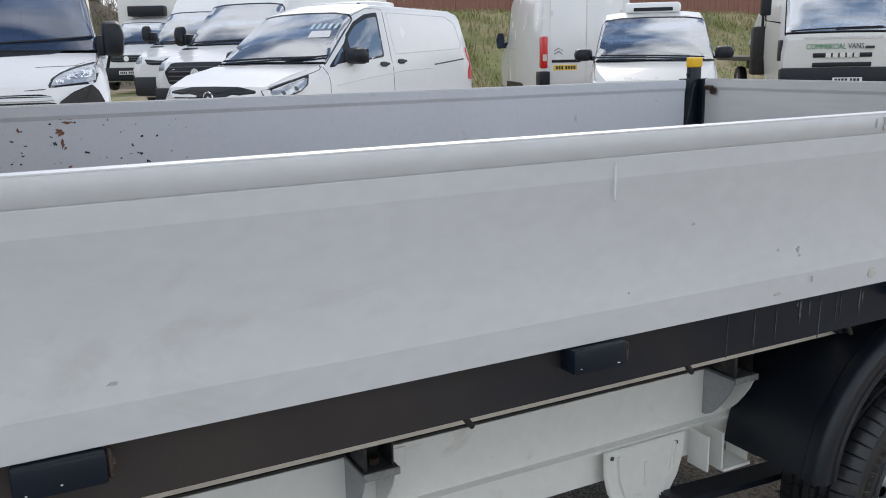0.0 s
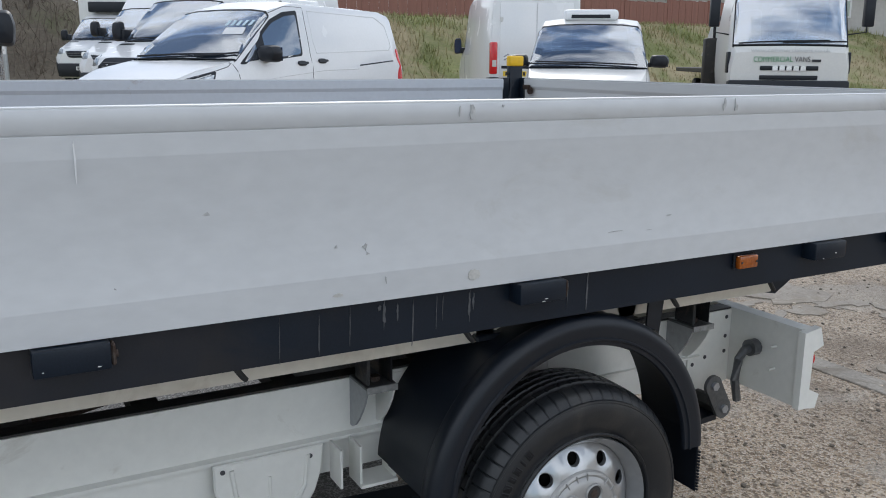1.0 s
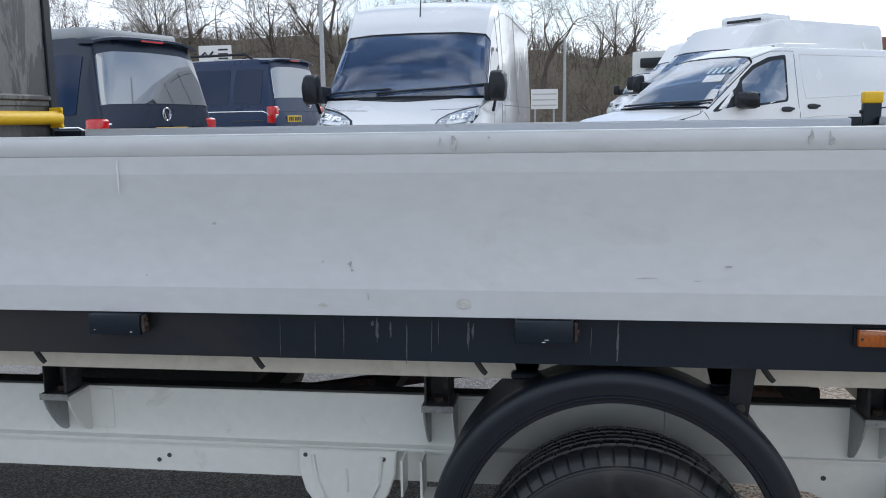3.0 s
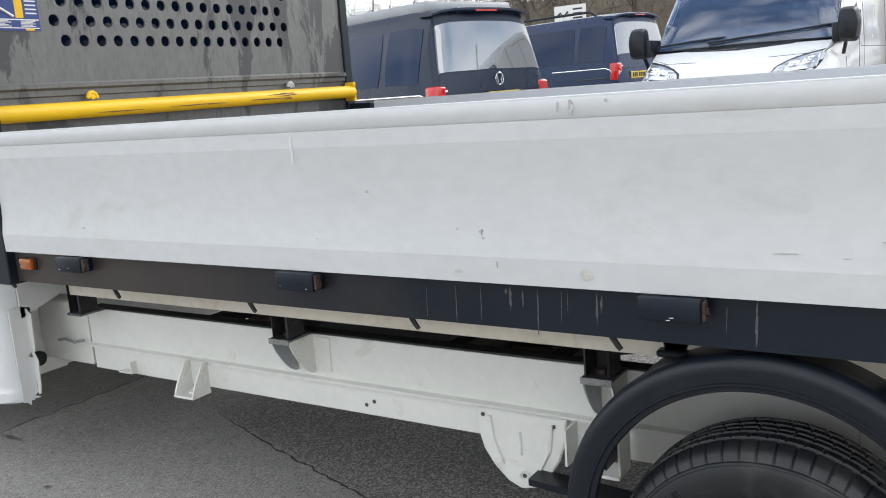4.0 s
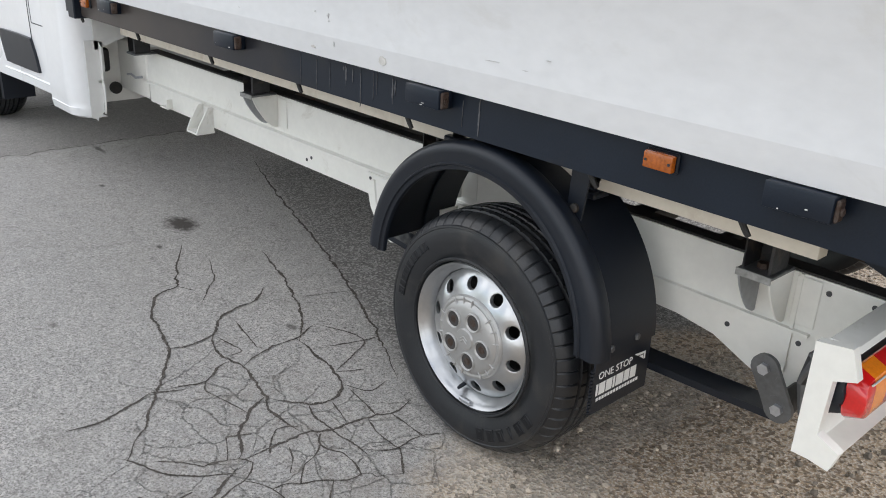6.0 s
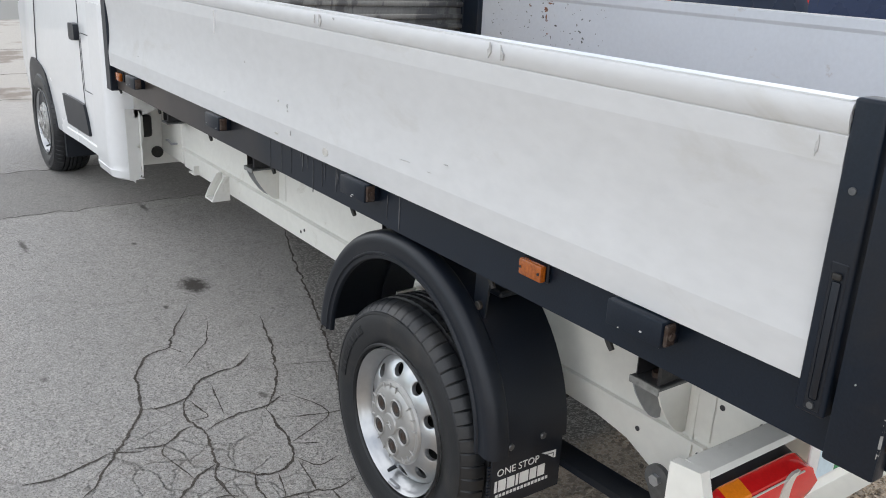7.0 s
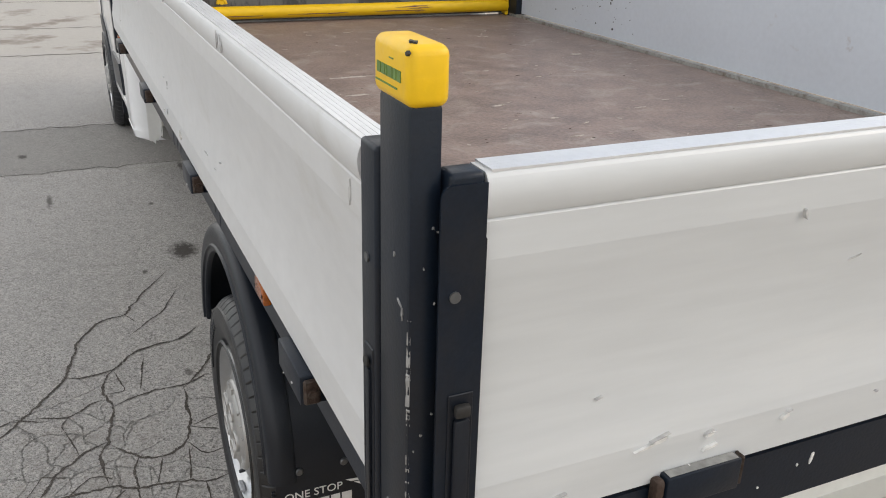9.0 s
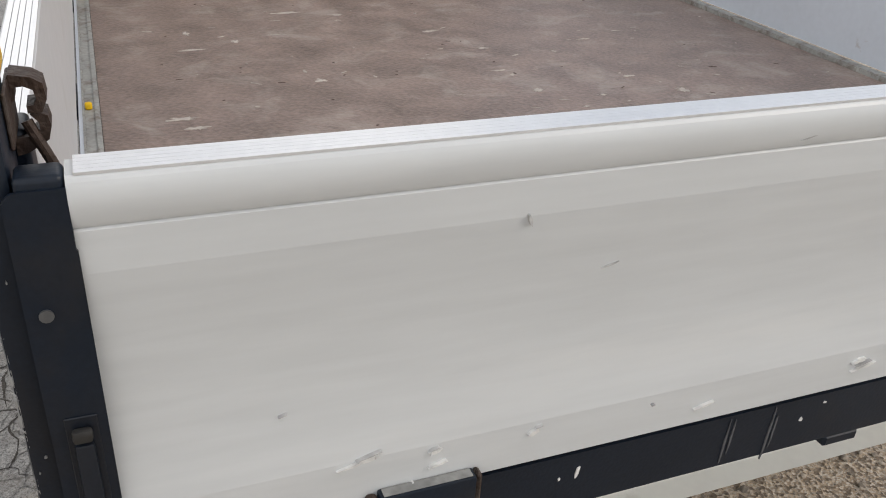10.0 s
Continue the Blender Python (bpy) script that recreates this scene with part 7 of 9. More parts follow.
def relay_front(root, sts):
    for s in (1, -1):
        out = [(s * y, z) for y, z in ((0.45, 1.05), (0.50, 1.14), (0.58, 1.19), (0.73, 1.245), (0.915, 1.285), (0.915, 1.17), (0.87, 1.085))]
        lamp = part("headlamp", panel(sts, 0, out, 0.006, 0.03, 0.15), BLACK, root, "clear swept-back headlamp unit with a dark rim")
        inn = [(s * y, z) for y, z in ((0.475, 1.065), (0.515, 1.13), (0.59, 1.175), (0.735, 1.225), (0.895, 1.26), (0.895, 1.175), (0.86, 1.10))]
        part("lens", panel(sts, 0, inn, 0.014, 0.02, 0.18, 0.006), LAMP, lamp, "clear lens")
        for y, z, w, h in ((0.80, 1.17, 0.055, 0.045), (0.67, 1.145, 0.05, 0.035), (0.56, 1.10, 0.035, 0.022)):
            o = [(s * (y - w), z - h), (s * (y + w), z - h * 0.6), (s * (y + w), z + h), (s * (y - w), z + h * 0.6)]
            part("reflector", panel(sts, 0, o, 0.024, 0.012, 0.3, 0.004), CHROME, lamp, "bright lamp reflector")
        part("lamp_strip", bead(sts, 0, [(s * 0.865, 1.115), (s * 0.88, 1.19), (s * 0.875, 1.25)], 0.012), PRINT_W, lamp, "white running light strip")
        c = [(s * y, z) for y, z in ((0.52, 0.80), (0.53, 0.91), (0.66, 1.00), (0.83, 1.065), (0.89, 1.00), (0.93, 0.90), (0.90, 0.60), (0.55, 0.60))]
        part("bumper_corner", panel(sts, 0, c, 0.032, 0.06, 0.12), SOOT_AND_SHADE, root, "grey-black bumper corner")
        part("bonnet_gap", bead(sts, 0, [(s * 0.44, 1.045), (s * 0.50, 1.145), (s * 0.73, 1.255), (s * 0.89, 1.30)], 0.004), SEAM, root)
        part("wing_gap", bead(sts, s, [(-0.40, 1.24), (-0.62, 1.30), (-0.80, 1.36)], 0.004), SEAM, root)
    part("bonnet_edge", bead(sts, 0, [(-0.45, 1.045), (-0.2, 1.03), (0.2, 1.03), (0.45, 1.045)], 0.006), SEAM, root)
    part("grille_slot", panel(sts, 0, [(-0.50, 0.972), (0.50, 0.972), (0.38, 1.000), (0.0, 0.996), (-0.38, 1.000)], 0.006, 0.02, 0.2), BLACK, root, "black upper grille slot")
    part("grille_bar", panel(sts, 0, [(-0.50, 0.934), (0.50, 0.934), (0.47, 0.960), (-0.47, 0.960)], 0.022, 0.03, 0.2), WHITE, root, "white grille bar")
    part("grille", panel(sts, 0, [(-0.50, 0.66), (0.50, 0.66), (0.52, 0.926), (-0.52, 0.926)], 0.006, 0.02, 0.1), BLACK, root, "black lower grille")
    part("cowl", panel(sts, 0, [(-0.70, 1.405), (-0.55, 1.362), (0.0, 1.335), (0.55, 1.362), (0.70, 1.405), (0.0, 1.40)], 0.004, 0.012, 0.15), BLACK, root, "black plastic cowl under the windscreen")


def side_window(root, sts, quad, name="side_window", mt=None):
    for f in (0, 1):
        q = flip_quad(quad) if f else quad
        w = part(name, patch(sts, q, 0.007, 0.012, 8, 0.12), mt or DARKGLASS, root, "dark side window")


def build_relay_van():
    root, body = front_van("panel_van", RELAY, (0.95, 9.15, g(10.5, 0.9) + 0.03), -92.6, WHITE, "tall white panel van facing the truck, dark windscreen", screen=SCREEN_DARK)
    relay_front(root, RELAY)
    for s in (1, -1):
        door_mirror(root, -0.62, s * 0.945, 1.50, s, 0.35, 0.215, reach=0.30, low=0.12)
        for k in (0, 1):
            part("mirror_strut", tube(bmesh.new(), [(-0.66 - 0.05 * k, s * 1.06, 1.34), (-0.70 - 0.05 * k, s * 1.03, 1.22)], 0.014, 6), BLACK, root)
    for s in (1, -1):
        part("window_surround", panel(RELAY, s, [(-0.86, 1.50), (-1.20, 1.86), (-1.44, 1.99), (-1.70, 1.99), (-1.70, 1.45), (-1.2, 1.43)], 0.005, 0.012, 0.2), BLACK, root, "black window surround")
        part("side_window", panel(RELAY, s, [(-0.98, 1.52), (-1.24, 1.83), (-1.46, 1.95), (-1.67, 1.95), (-1.67, 1.49), (-1.2, 1.47)], 0.010, 0.012, 0.2), PANE, root, "dark side window")
    for s in (0, 1):
        for pts in ([(4.9, 0.6), (4.95, 3), (4.95, 5)], [(3.1, 1.2), (3.3, 3.0)], [(5.3, 3.0), (8.0, 3.0)], [(5.3, 4.9), (8.0, 4.9)], [(5.9, 1.2), (5.9, 5)], [(7.3, 1.2), (7.3, 5)]):
            part("panel_gap", line_on(RELAY, flip_quad(pts) if s else pts, 0.0042), SEAM, root)
        q = [(5.1, 2.05), (5.5, 2.05), (5.5, 2.35), (5.1, 2.35)]
        part("door_handle", patch(RELAY, flip_quad(q) if s else q, 0.03, 0.04, 4, 0.3), BLACK, root)
        q = [(4.2, 0.9), (7.9, 0.9), (7.9, 1.35), (4.2, 1.35)]
        part("side_moulding", patch(RELAY, flip_quad(q) if s else q, 0.015, 0.02, 6, 0.1), BLACK, root)
    wipers(root, RELAY, 3.06, ((8.6, 5.6, 3.20), (10.6, 8.3, 3.12)))
    bm = tube(bmesh.new(), [(-1.66, 0.0, 2.40), (-1.70, 0.0, 2.55), (-1.80, 0.0, 2.85)], 0.008, 6)
    part("aerial", bm, BLACK, root)
    part("price_sticker", patch(RELAY, [(3.35, 10.3), (3.35, 10.55), (3.75, 10.50), (3.75, 10.3)], 0.010, 0.003, 3, 0), PLATE_W, root, "white paper sticker in the windscreen")
    road_wheels(root, (-0.95, -4.95), 1.0, 0.34)


build_relay_van()


def build_vito():
    S = VITO
    root, body = front_van("delivery_van", S, (3.11, 10.28, g(11, 4)), -148, WHITE, "white mid-size van with a sloping bonnet and price sticker")
    for s in (1, -1):
        lamp = part("headlamp", panel(S, s, [(-0.07, 0.968), (-0.39, 1.052), (-0.71, 1.118), (-0.63, 1.01), (-0.50, 0.940), (-0.33, 0.892), (-0.07, 0.890)], 0.006, 0.03, 0.15), BLACK, root, "slim clear headlamp unit")
        part("lens", panel(S, s, [(-0.13, 0.955), (-0.40, 1.025), (-0.66, 1.083), (-0.60, 1.01), (-0.49, 0.955), (-0.33, 0.910), (-0.13, 0.905)], 0.013, 0.018, 0.18, 0.006), LAMP, lamp, "clear lens")
        for x, z, r in ((-0.26, 0.935, 0.030), (-0.43, 0.975, 0.034)):
            o = [(x - r, z), (x, z - r), (x + r, z), (x, z + r)]
            part("reflector", panel(S, s, o, 0.022, 0.012, 0.45, 0.004), GREYSTEEL, lamp, "dark lamp reflector")
        part("lamp_strip", bead(S, s, [(-0.16, 0.962), (-0.40, 1.030), (-0.62, 1.078)], 0.008), PRINT_W, lamp, "white running light strip")
        part("window_surround", panel(S, s, [(-1.06, 1.185), (-1.44, 1.485), (-1.78, 1.725), (-2.03, 1.825), (-2.28, 1.855), (-2.205, 1.30), (-1.83, 1.262)], 0.005, 0.012, 0.10), BLACK, root, "black arched window surround")
        part("side_window", panel(S, s, [(-1.53, 1.275), (-1.57, 1.535), (-1.79, 1.685), (-2.04, 1.775), (-2.235, 1.80), (-2.175, 1.322), (-1.83, 1.287)], 0.010, 0.012, 0.12), PANE, root, "door window reflecting clouds")
        part("quarter_window", panel(S, s, [(-1.15, 1.215), (-1.42, 1.435), (-1.40, 1.245)], 0.010, 0.012, 0.10), PANE, root, "small quarter window")
        for pts in ([(-2.42, 1.90), (-2.39, 1.66), (-2.36, 1.30), (-2.40, 0.60)], [(-1.02, 0.60), (-1.03, 1.0), (-0.98, 1.19)], [(-2.42, 1.90), (-2.10, 1.895), (-1.80, 1.80), (-1.55, 1.63), (-1.42, 1.50)]):
            part("panel_gap", bead(S, s, pts, 0.004), SEAM, root)
        part("bonnet_gap", bead(S, s, [(-0.07, 0.975), (-0.40, 1.058), (-0.72, 1.122), (-0.90, 1.165), (-0.97, 1.205)], 0.0045), SEAM, root)
        part("panel_crease", bead(S, s, [(-2.50, 1.86), (-4.02, 1.85), (-4.25, 1.74), (-4.30, 1.45), (-4.22, 1.40), (-2.50, 1.335), (-2.47, 1.5)], 0.006, True), WHITE, root)
        part("sliding_rail", bead(S, s, [(-3.42, 1.185), (-4.28, 1.25)], 0.010), BLACK, root, "black sliding door rail")
        part("swage_line", bead(S, s, [(-1.15, 0.98), (-1.8, 1.05), (-2.6, 1.12), (-3.4, 1.14)], 0.006), WHITE, root)
        for x, z in ((-2.08, 1.205), (-2.50, 1.235)):
            part("handle_recess", panel(S, s, [(x, z - 0.03), (x - 0.17, z - 0.028), (x - 0.17, z + 0.035), (x, z + 0.035)], 0.003, 0.01, 0.4), SEAM, root)
            part("door_handle", panel(S, s, [(x + 0.01, z - 0.012), (x - 0.18, z - 0.008), (x - 0.18, z + 0.026), (x + 0.01, z + 0.022)], 0.030, 0.022, 0.35), BLACK, root, "black door handle")
        part("tail_lamp", panel(S, s, [(-4.40, 0.95), (-4.55, 0.95), (-4.54, 1.42), (-4.42, 1.42)], 0.010, 0.02, 0.15), RED, root, "red tail lamp")
        part("wheel_arch", panel(S, s, [(-3.45, 0.30), (-3.50, 0.58), (-3.70, 0.73), (-3.98, 0.73), (-4.20, 0.58), (-4.25, 0.30)], 0.006, 0.012, 0.3), BLACK, root)
    gr = part("grille", panel(S, 0, [(-0.64, 0.955), (-0.36, 0.998), (0.0, 1.003), (0.36, 0.998), (0.64, 0.955), (0.62, 0.78), (-0.62, 0.78)], 0.008, 0.03, 0.12), BLACK, root, "black front grille")
    for z in (0.83, 0.885, 0.94):
        part("grille_bar", bead(S, 0, [(-0.56, z), (0.56, z)], 0.007), SOOT_AND_SHADE, gr)
    bm = tube(bmesh.new(), [(0.028, 0.070 * math.cos(t), 0.878 + 0.070 * math.sin(t)) for t in [2 * math.pi * k / 24 for k in range(25)]], 0.009, 6)
    part("badge_ring", bm, CHROME, gr, "round chrome badge")
    part("badge_disc", disc(bmesh.new(), (0.022, 0, 0.878), (1, 0, 0), 0.024, 0.012, 14), CHROME, gr)
    for s in (1, -1):
        door_mirror(root, -1.50, s * 0.76, 1.315, s, 0.20, 0.30, reach=0.06)
    wipers(root, S, 3.05, ((9.8, 6.6, 3.10), (7.6, 5.2, 3.16)))
    part("bonnet_gap", line_on(S, [(2.85, 5.0), (2.95, 8), (2.85, 11.0)], 0.0042), SEAM, root)
    for s in (1, -1):
        part("bonnet_crease", line_on(S, [(1.2, 8 - s * 2.3), (2.0, 8 - s * 2.2), (2.85, 8 - s * 2.35)], 0.006), WHITE, root)
    st = part("price_sticker", panel(S, 0, [(0.34, 1.525), (0.66, 1.525), (0.62, 1.605), (0.33, 1.605)], 0.036, 0.003, 0.08), PLATE_W, root, "white price card in the windscreen")
    for k in range(5):
        y = 0.27 + 0.088 * k
        part("price_bar", panel(S, 0, [(y, 1.63), (y + 0.045, 1.63), (y + 0.045, 1.695), (y, 1.695)], 0.034, 0.003, 0.1), PRINT_CYAN, st, "pale figure bar")
    part("bulkhead", slab_box(-2.55, -2.50, -0.66, 0.66, 0.95, 1.80, bevel=0.03, segs=2), WHITE2, root, "white cabin bulkhead")
    part("dash_papers", slab_box(-1.42, -1.20, -0.55, -0.15, 1.262, 1.27), PLATE_W, root, "white papers on the dashboard")
    road_wheels(root, (-0.95, -3.85), 0.88, 0.33)
    bm = box(bmesh.new(), -3.1, -2.5, -0.48, 0.48, 1.88, 2.02, bevel=0.03, segs=2)
    f = part("roof_fridge_unit", bm, WHITE, root, "low white roof refrigeration unit")
    for y in (-0.3, 0.3):
        part("intake", tube(bmesh.new(), [(-2.51, y, 1.96), (-2.497, y, 1.96)], 0.04, 14), BLACK, f, "round dark intake")


build_vito()


def build_row_van(name, sts, at, turn, label, grille, lamp, mirror_z=1.55, high=1.0):
    root, body = front_van(name, sts, at, turn, WHITE, label)
    root.scale = (1, 1, high)
    for s in (1, -1):
        part("headlamp", panel(sts, 0, [(s * y, z) for y, z in lamp], 0.008, 0.03, 0.25, 0.012), LAMP, root, "clear headlamp")
        x0, x1 = sts[3][0], sts[4][0]
        part("window_surround", panel(sts, s, [(x0 - 0.22, 1.36), (x1 - 0.10, 1.90), (x1 - 0.50, 1.96), (x1 - 0.50, 1.36)], 0.005, 0.012, 0.15), BLACK, root)
        part("side_window", panel(sts, s, [(x0 - 0.32, 1.40), (x1 - 0.12, 1.86), (x1 - 0.46, 1.92), (x1 - 0.46, 1.40)], 0.010, 0.012, 0.15), PANE, root, "dark door window")
        part("panel_gap", bead(sts, s, [(x1 - 0.56, 0.5), (x1 - 0.56, 2.0)], 0.0042), SEAM, root)
        part("bonnet_vent", patch(sts, [(2.62, 8 - s * 2.2), (2.62, 8 - s * 1.0), (2.78, 8 - s * 1.0), (2.78, 8 - s * 2.2)], 0.008, 0.012, 4, 0.3), BLACK, root, "black bonnet vent")
        part("bumper", patch(sts, [(0.1, 8 - s * 7.0), (1.9, 8 - s * 7.0), (1.9, 8 - s * 5.4), (0.1, 8 - s * 5.4)], 0.012, 0.03, 6, 0.1), BLACK, root, "black bumper corner")
        door_mirror(root, sts[3][0] - 0.12, s * 0.95, mirror_z, s, 0.34, 0.20, reach=0.25)
    gr = part("grille", panel(sts, 0, grille, 0.014, 0.03, 0.18), BLACK, root, "black slatted grille")
    lo, hi = min(p[1] for p in grille), max(p[1] for p in grille)
    w = 0.86 * max(p[0] for p in grille)
    n = max(2, round((hi - lo) / 0.075))
    for k in range(1, n):
        z = lo + (hi - lo) * k / n
        part("grille_bar", tube(bmesh.new(), [(front_x(sts, y, z) + 0.022, y, z) for y in (-w, -w / 2, 0, w / 2, w)], 0.010, 6), GREYSTEEL, gr)
    z = (lo + hi) / 2
    part("badge", disc(bmesh.new(), (front_x(sts, 0, z) + 0.03, 0, z), (1, 0, 0), 0.085, 0.015, 20, 0.004), CHROME, gr, "round chrome badge shape")
    part("front_bumper", slab_box(-0.14, 0.06, -0.86, 0.86, 0.30, 0.70, bevel=0.05, segs=2), BLACK, root, "black front bumper")
    plate_bars(root, 0.062, 0.0, 0.55, False)
    wipers(root, sts, 3.06, ((9.6, 6.4, 3.10), (7.4, 5.3, 3.14)))
    road_wheels(root, (-0.95, min(-4.2, sts[-1][0] + 1.1)), 0.98, 0.34)
    return root


CORNER_LAMP = [(0.66, 0.98), (0.70, 1.12), (0.86, 1.17), (0.92, 1.10), (0.88, 0.96)]
tr = build_row_van("refrigerated_van", TRANSIT, (4.14, 15.67, g(15.67, 4)), -139, "tall white refrigerated van with a roof unit", [(-0.56, 0.74), (-0.64, 0.94), (-0.56, 1.10), (0.56, 1.10), (0.64, 0.94), (0.56, 0.74)], CORNER_LAMP, 1.55, 1.06)
fridge(tr, -2.75, 2.60, 0.55, 0.7, 0.15)
dl = build_row_van("panel_van", TRANSIT, (4.65, 20.76, g(20.76, 4)), -129, "tall white panel van parked in a row", [(-0.62, 1.06), (-0.50, 0.94), (0.50, 0.94), (0.62, 1.06), (0.40, 1.03), (-0.40, 1.03)], CORNER_LAMP, 1.62, 1.07)
fridge(dl, -2.6, 2.60, 0.5, 0.6, 0.12)
bx = build_row_van("box_van", SPRINTER, (5.03, 29.6, g(29.6, 5)), -120, "white van with a refrigerated box body", [(-0.62, 1.06), (-0.50, 0.86), (0.50, 0.86), (0.62, 1.06)], CORNER_LAMP, 1.55, 1.04)
part("box_body", slab_box(-6.2, -2.3, -1.08, 1.08, 0.75, 2.86, bevel=0.03, segs=2), WHITE2, bx, "white insulated box body")
part("box_unit", slab_box(-2.31, -1.95, -0.62, 0.62, 2.30, 2.62, bevel=0.04, segs=2), BLACK, bx, "black refrigeration unit on the box front")


def build_carrier():
    S = CARRIER
    root, body = front_van("refrigerated_van", S, (9.46, 10.15, g(11, 9)), -129.6, WHITE2, "small white refrigerated van facing the truck")
    for f in (0, 1):
        fl = (lambda q: flip_quad(q)) if f else (lambda q: q)
        part("side_window", patch(S, fl([(3.62, 3.2), (4.9, 3.2), (4.9, 4.7), (4.2, 4.7)]), 0.006, 0.012, 8, 0.1), DARKGLASS, root, "dark door window")
        part("headlamp", patch(S, fl([(0.8, 3.0), (1.8, 2.9), (1.95, 3.9), (0.95, 4.6)]), 0.010, 0.03, 8, 0.35, 0.02), LAMP, root, "clear headlamp")
        part("panel_gap", line_on(S, fl([(1.8, 4.0), (2.6, 4.7), (2.95, 5.2)]), 0.0042), SEAM, root)
        part("panel_gap", line_on(S, fl([(5.0, 0.8), (5.05, 4.9)]), 0.0042), SEAM, root)
    part("bonnet_gap", line_on(S, [(2.92, 5.2), (2.95, 8), (2.92, 10.8)], 0.0042), SEAM, root)
    for s in (1, -1):
        door_mirror(root, -1.45, s * 0.90, 1.27, s, 0.20, 0.30)
    wipers(root, S, 3.05, ((6.4, 9.8, 3.12), (8.2, 10.4, 3.08)), 0.03)
    fridge(root, -1.95, 1.92, 0.44, 0.62, 0.17)
    part("tax_sticker", patch(S, [(3.10, 5.45), (3.10, 5.95), (3.2, 5.95), (3.2, 5.45)], 0.034, 0.003, 3, 0), PRINT_CYAN, root, "blue sticker in the windscreen corner")
    road_wheels(root, (-0.9, -3.95), 0.92, 0.32)


build_carrier()


def build_rear_relay():
    S = RELAY
    root = thing("panel_van", (14.97, 21.47, g(18, 12)), "tall white panel van seen from its closed rear doors", "van", "vans parked in the yard", turn=67.0)
    part("body", shell(S), WHITE, root, smooth=28)
    xr = S[-1][0]
    for s in (1, -1):
        d = part("rear_door", slab_box(xr - 0.014, xr + 0.002, *sorted((s * 0.008, s * 0.80)), 0.52, 2.36, bevel=0.012, segs=2), WHITE, root, "white rear door")
        part("hinge", slab_box(xr - 0.03, xr - 0.0145, *sorted((s * 0.74, s * 0.80)), 1.95, 2.05, bevel=0.004), WHITE2, d)
        lamp = part("tail_lamp", slab_box(xr - 0.03, xr + 0.16, *sorted((s * 0.845, s * 1.012)), 0.84, 1.52, bevel=0.03, segs=2), RED, root, "tall red tail lamp")
        part("clear_lens", slab_box(xr - 0.034, xr - 0.0305, *sorted((s * 0.87, s * 0.96)), 1.00, 1.14), CLEAR, lamp)
        part("bumper_corner", slab_box(xr - 0.06, xr + 0.4, *sorted((s * 0.80, s * 1.03)), 0.36, 0.78, bevel=0.03, segs=2), BLACK, root, "black bumper corner")
        door_mirror(root, -1.16, s * 1.0, 1.52, s, 0.42, 0.2)
    part("door_trim", slab_box(xr - 0.03, xr - 0.0145, 0.12, 0.76, 0.96, 1.02, bevel=0.004), BLACK, root)
    plate_bars(root, xr - 0.016, 0.46, 0.85, True, -1)
    bm = bmesh.new()
    for k in (0, 1):
        tube(bm, [(xr - 0.016, 0.71, 1.14 + 0.07 * k), (xr - 0.018, 0.61, 1.20 + 0.07 * k), (xr - 0.016, 0.51, 1.14 + 0.07 * k)], 0.012, 6)
    part("badge", bm, CHROME, root, "chrome badge shape")
    part("roof_lamp", slab_box(xr - 0.016, xr + 0.02, -0.13, 0.13, 2.405, 2.435, bevel=0.005), RED, root)
    side_window(root, S, [(3.45, 3.25), (4.75, 3.25), (4.75, 4.75), (4.05, 4.75)])
    q = [(4.2, 0.9), (7.4, 0.9), (7.4, 1.35), (4.2, 1.35)]
    for f in (0, 1):
        part("side_moulding", patch(S, flip_quad(q) if f else q, 0.015, 0.02, 6, 0.1), BLACK, root)
        pts = [(5.3, 3.0), (7.0, 3.0)]
        part("panel_gap", line_on(S, flip_quad(pts) if f else pts, 0.0042), SEAM, root)
        pts = [(4.9, 0.8), (4.95, 4.9)]
        part("panel_gap", line_on(S, flip_quad(pts) if f else pts, 0.0042), SEAM, root)
    road_wheels(root, (-0.95, -4.95), 1.0, 0.34)


build_rear_relay()


def spoiler_mesh():
    """A thin roof spoiler that droops at both ends."""
    bm = bmesh.new()
    rows = []
    for k in range(13):
        t = k / 6 - 1
        y, z, x = 0.79 * t, 1.905 - 0.055 * t ** 4, -4.82 + 0.06 * t * t
        rows.append([bm.verts.new(p) for p in ((x, y, z), (x + 0.05, y, z + 0.012), (-4.48, y * 0.97, z + 0.02), (-4.48, y * 0.97, z - 0.02), (x + 0.02, y, z - 0.03), (x, y, z - 0.022))])
    for a, b in zip(rows, rows[1:]):
        for j in range(6):
            bm.faces.new((a[j], a[(j + 1) % 6], b[(j + 1) % 6], b[j]))
    bm.faces.new(rows[0])
    bm.faces.new(rows[-1])
    bmesh.ops.recalc_face_normals(bm, faces=bm.faces)
    return bm


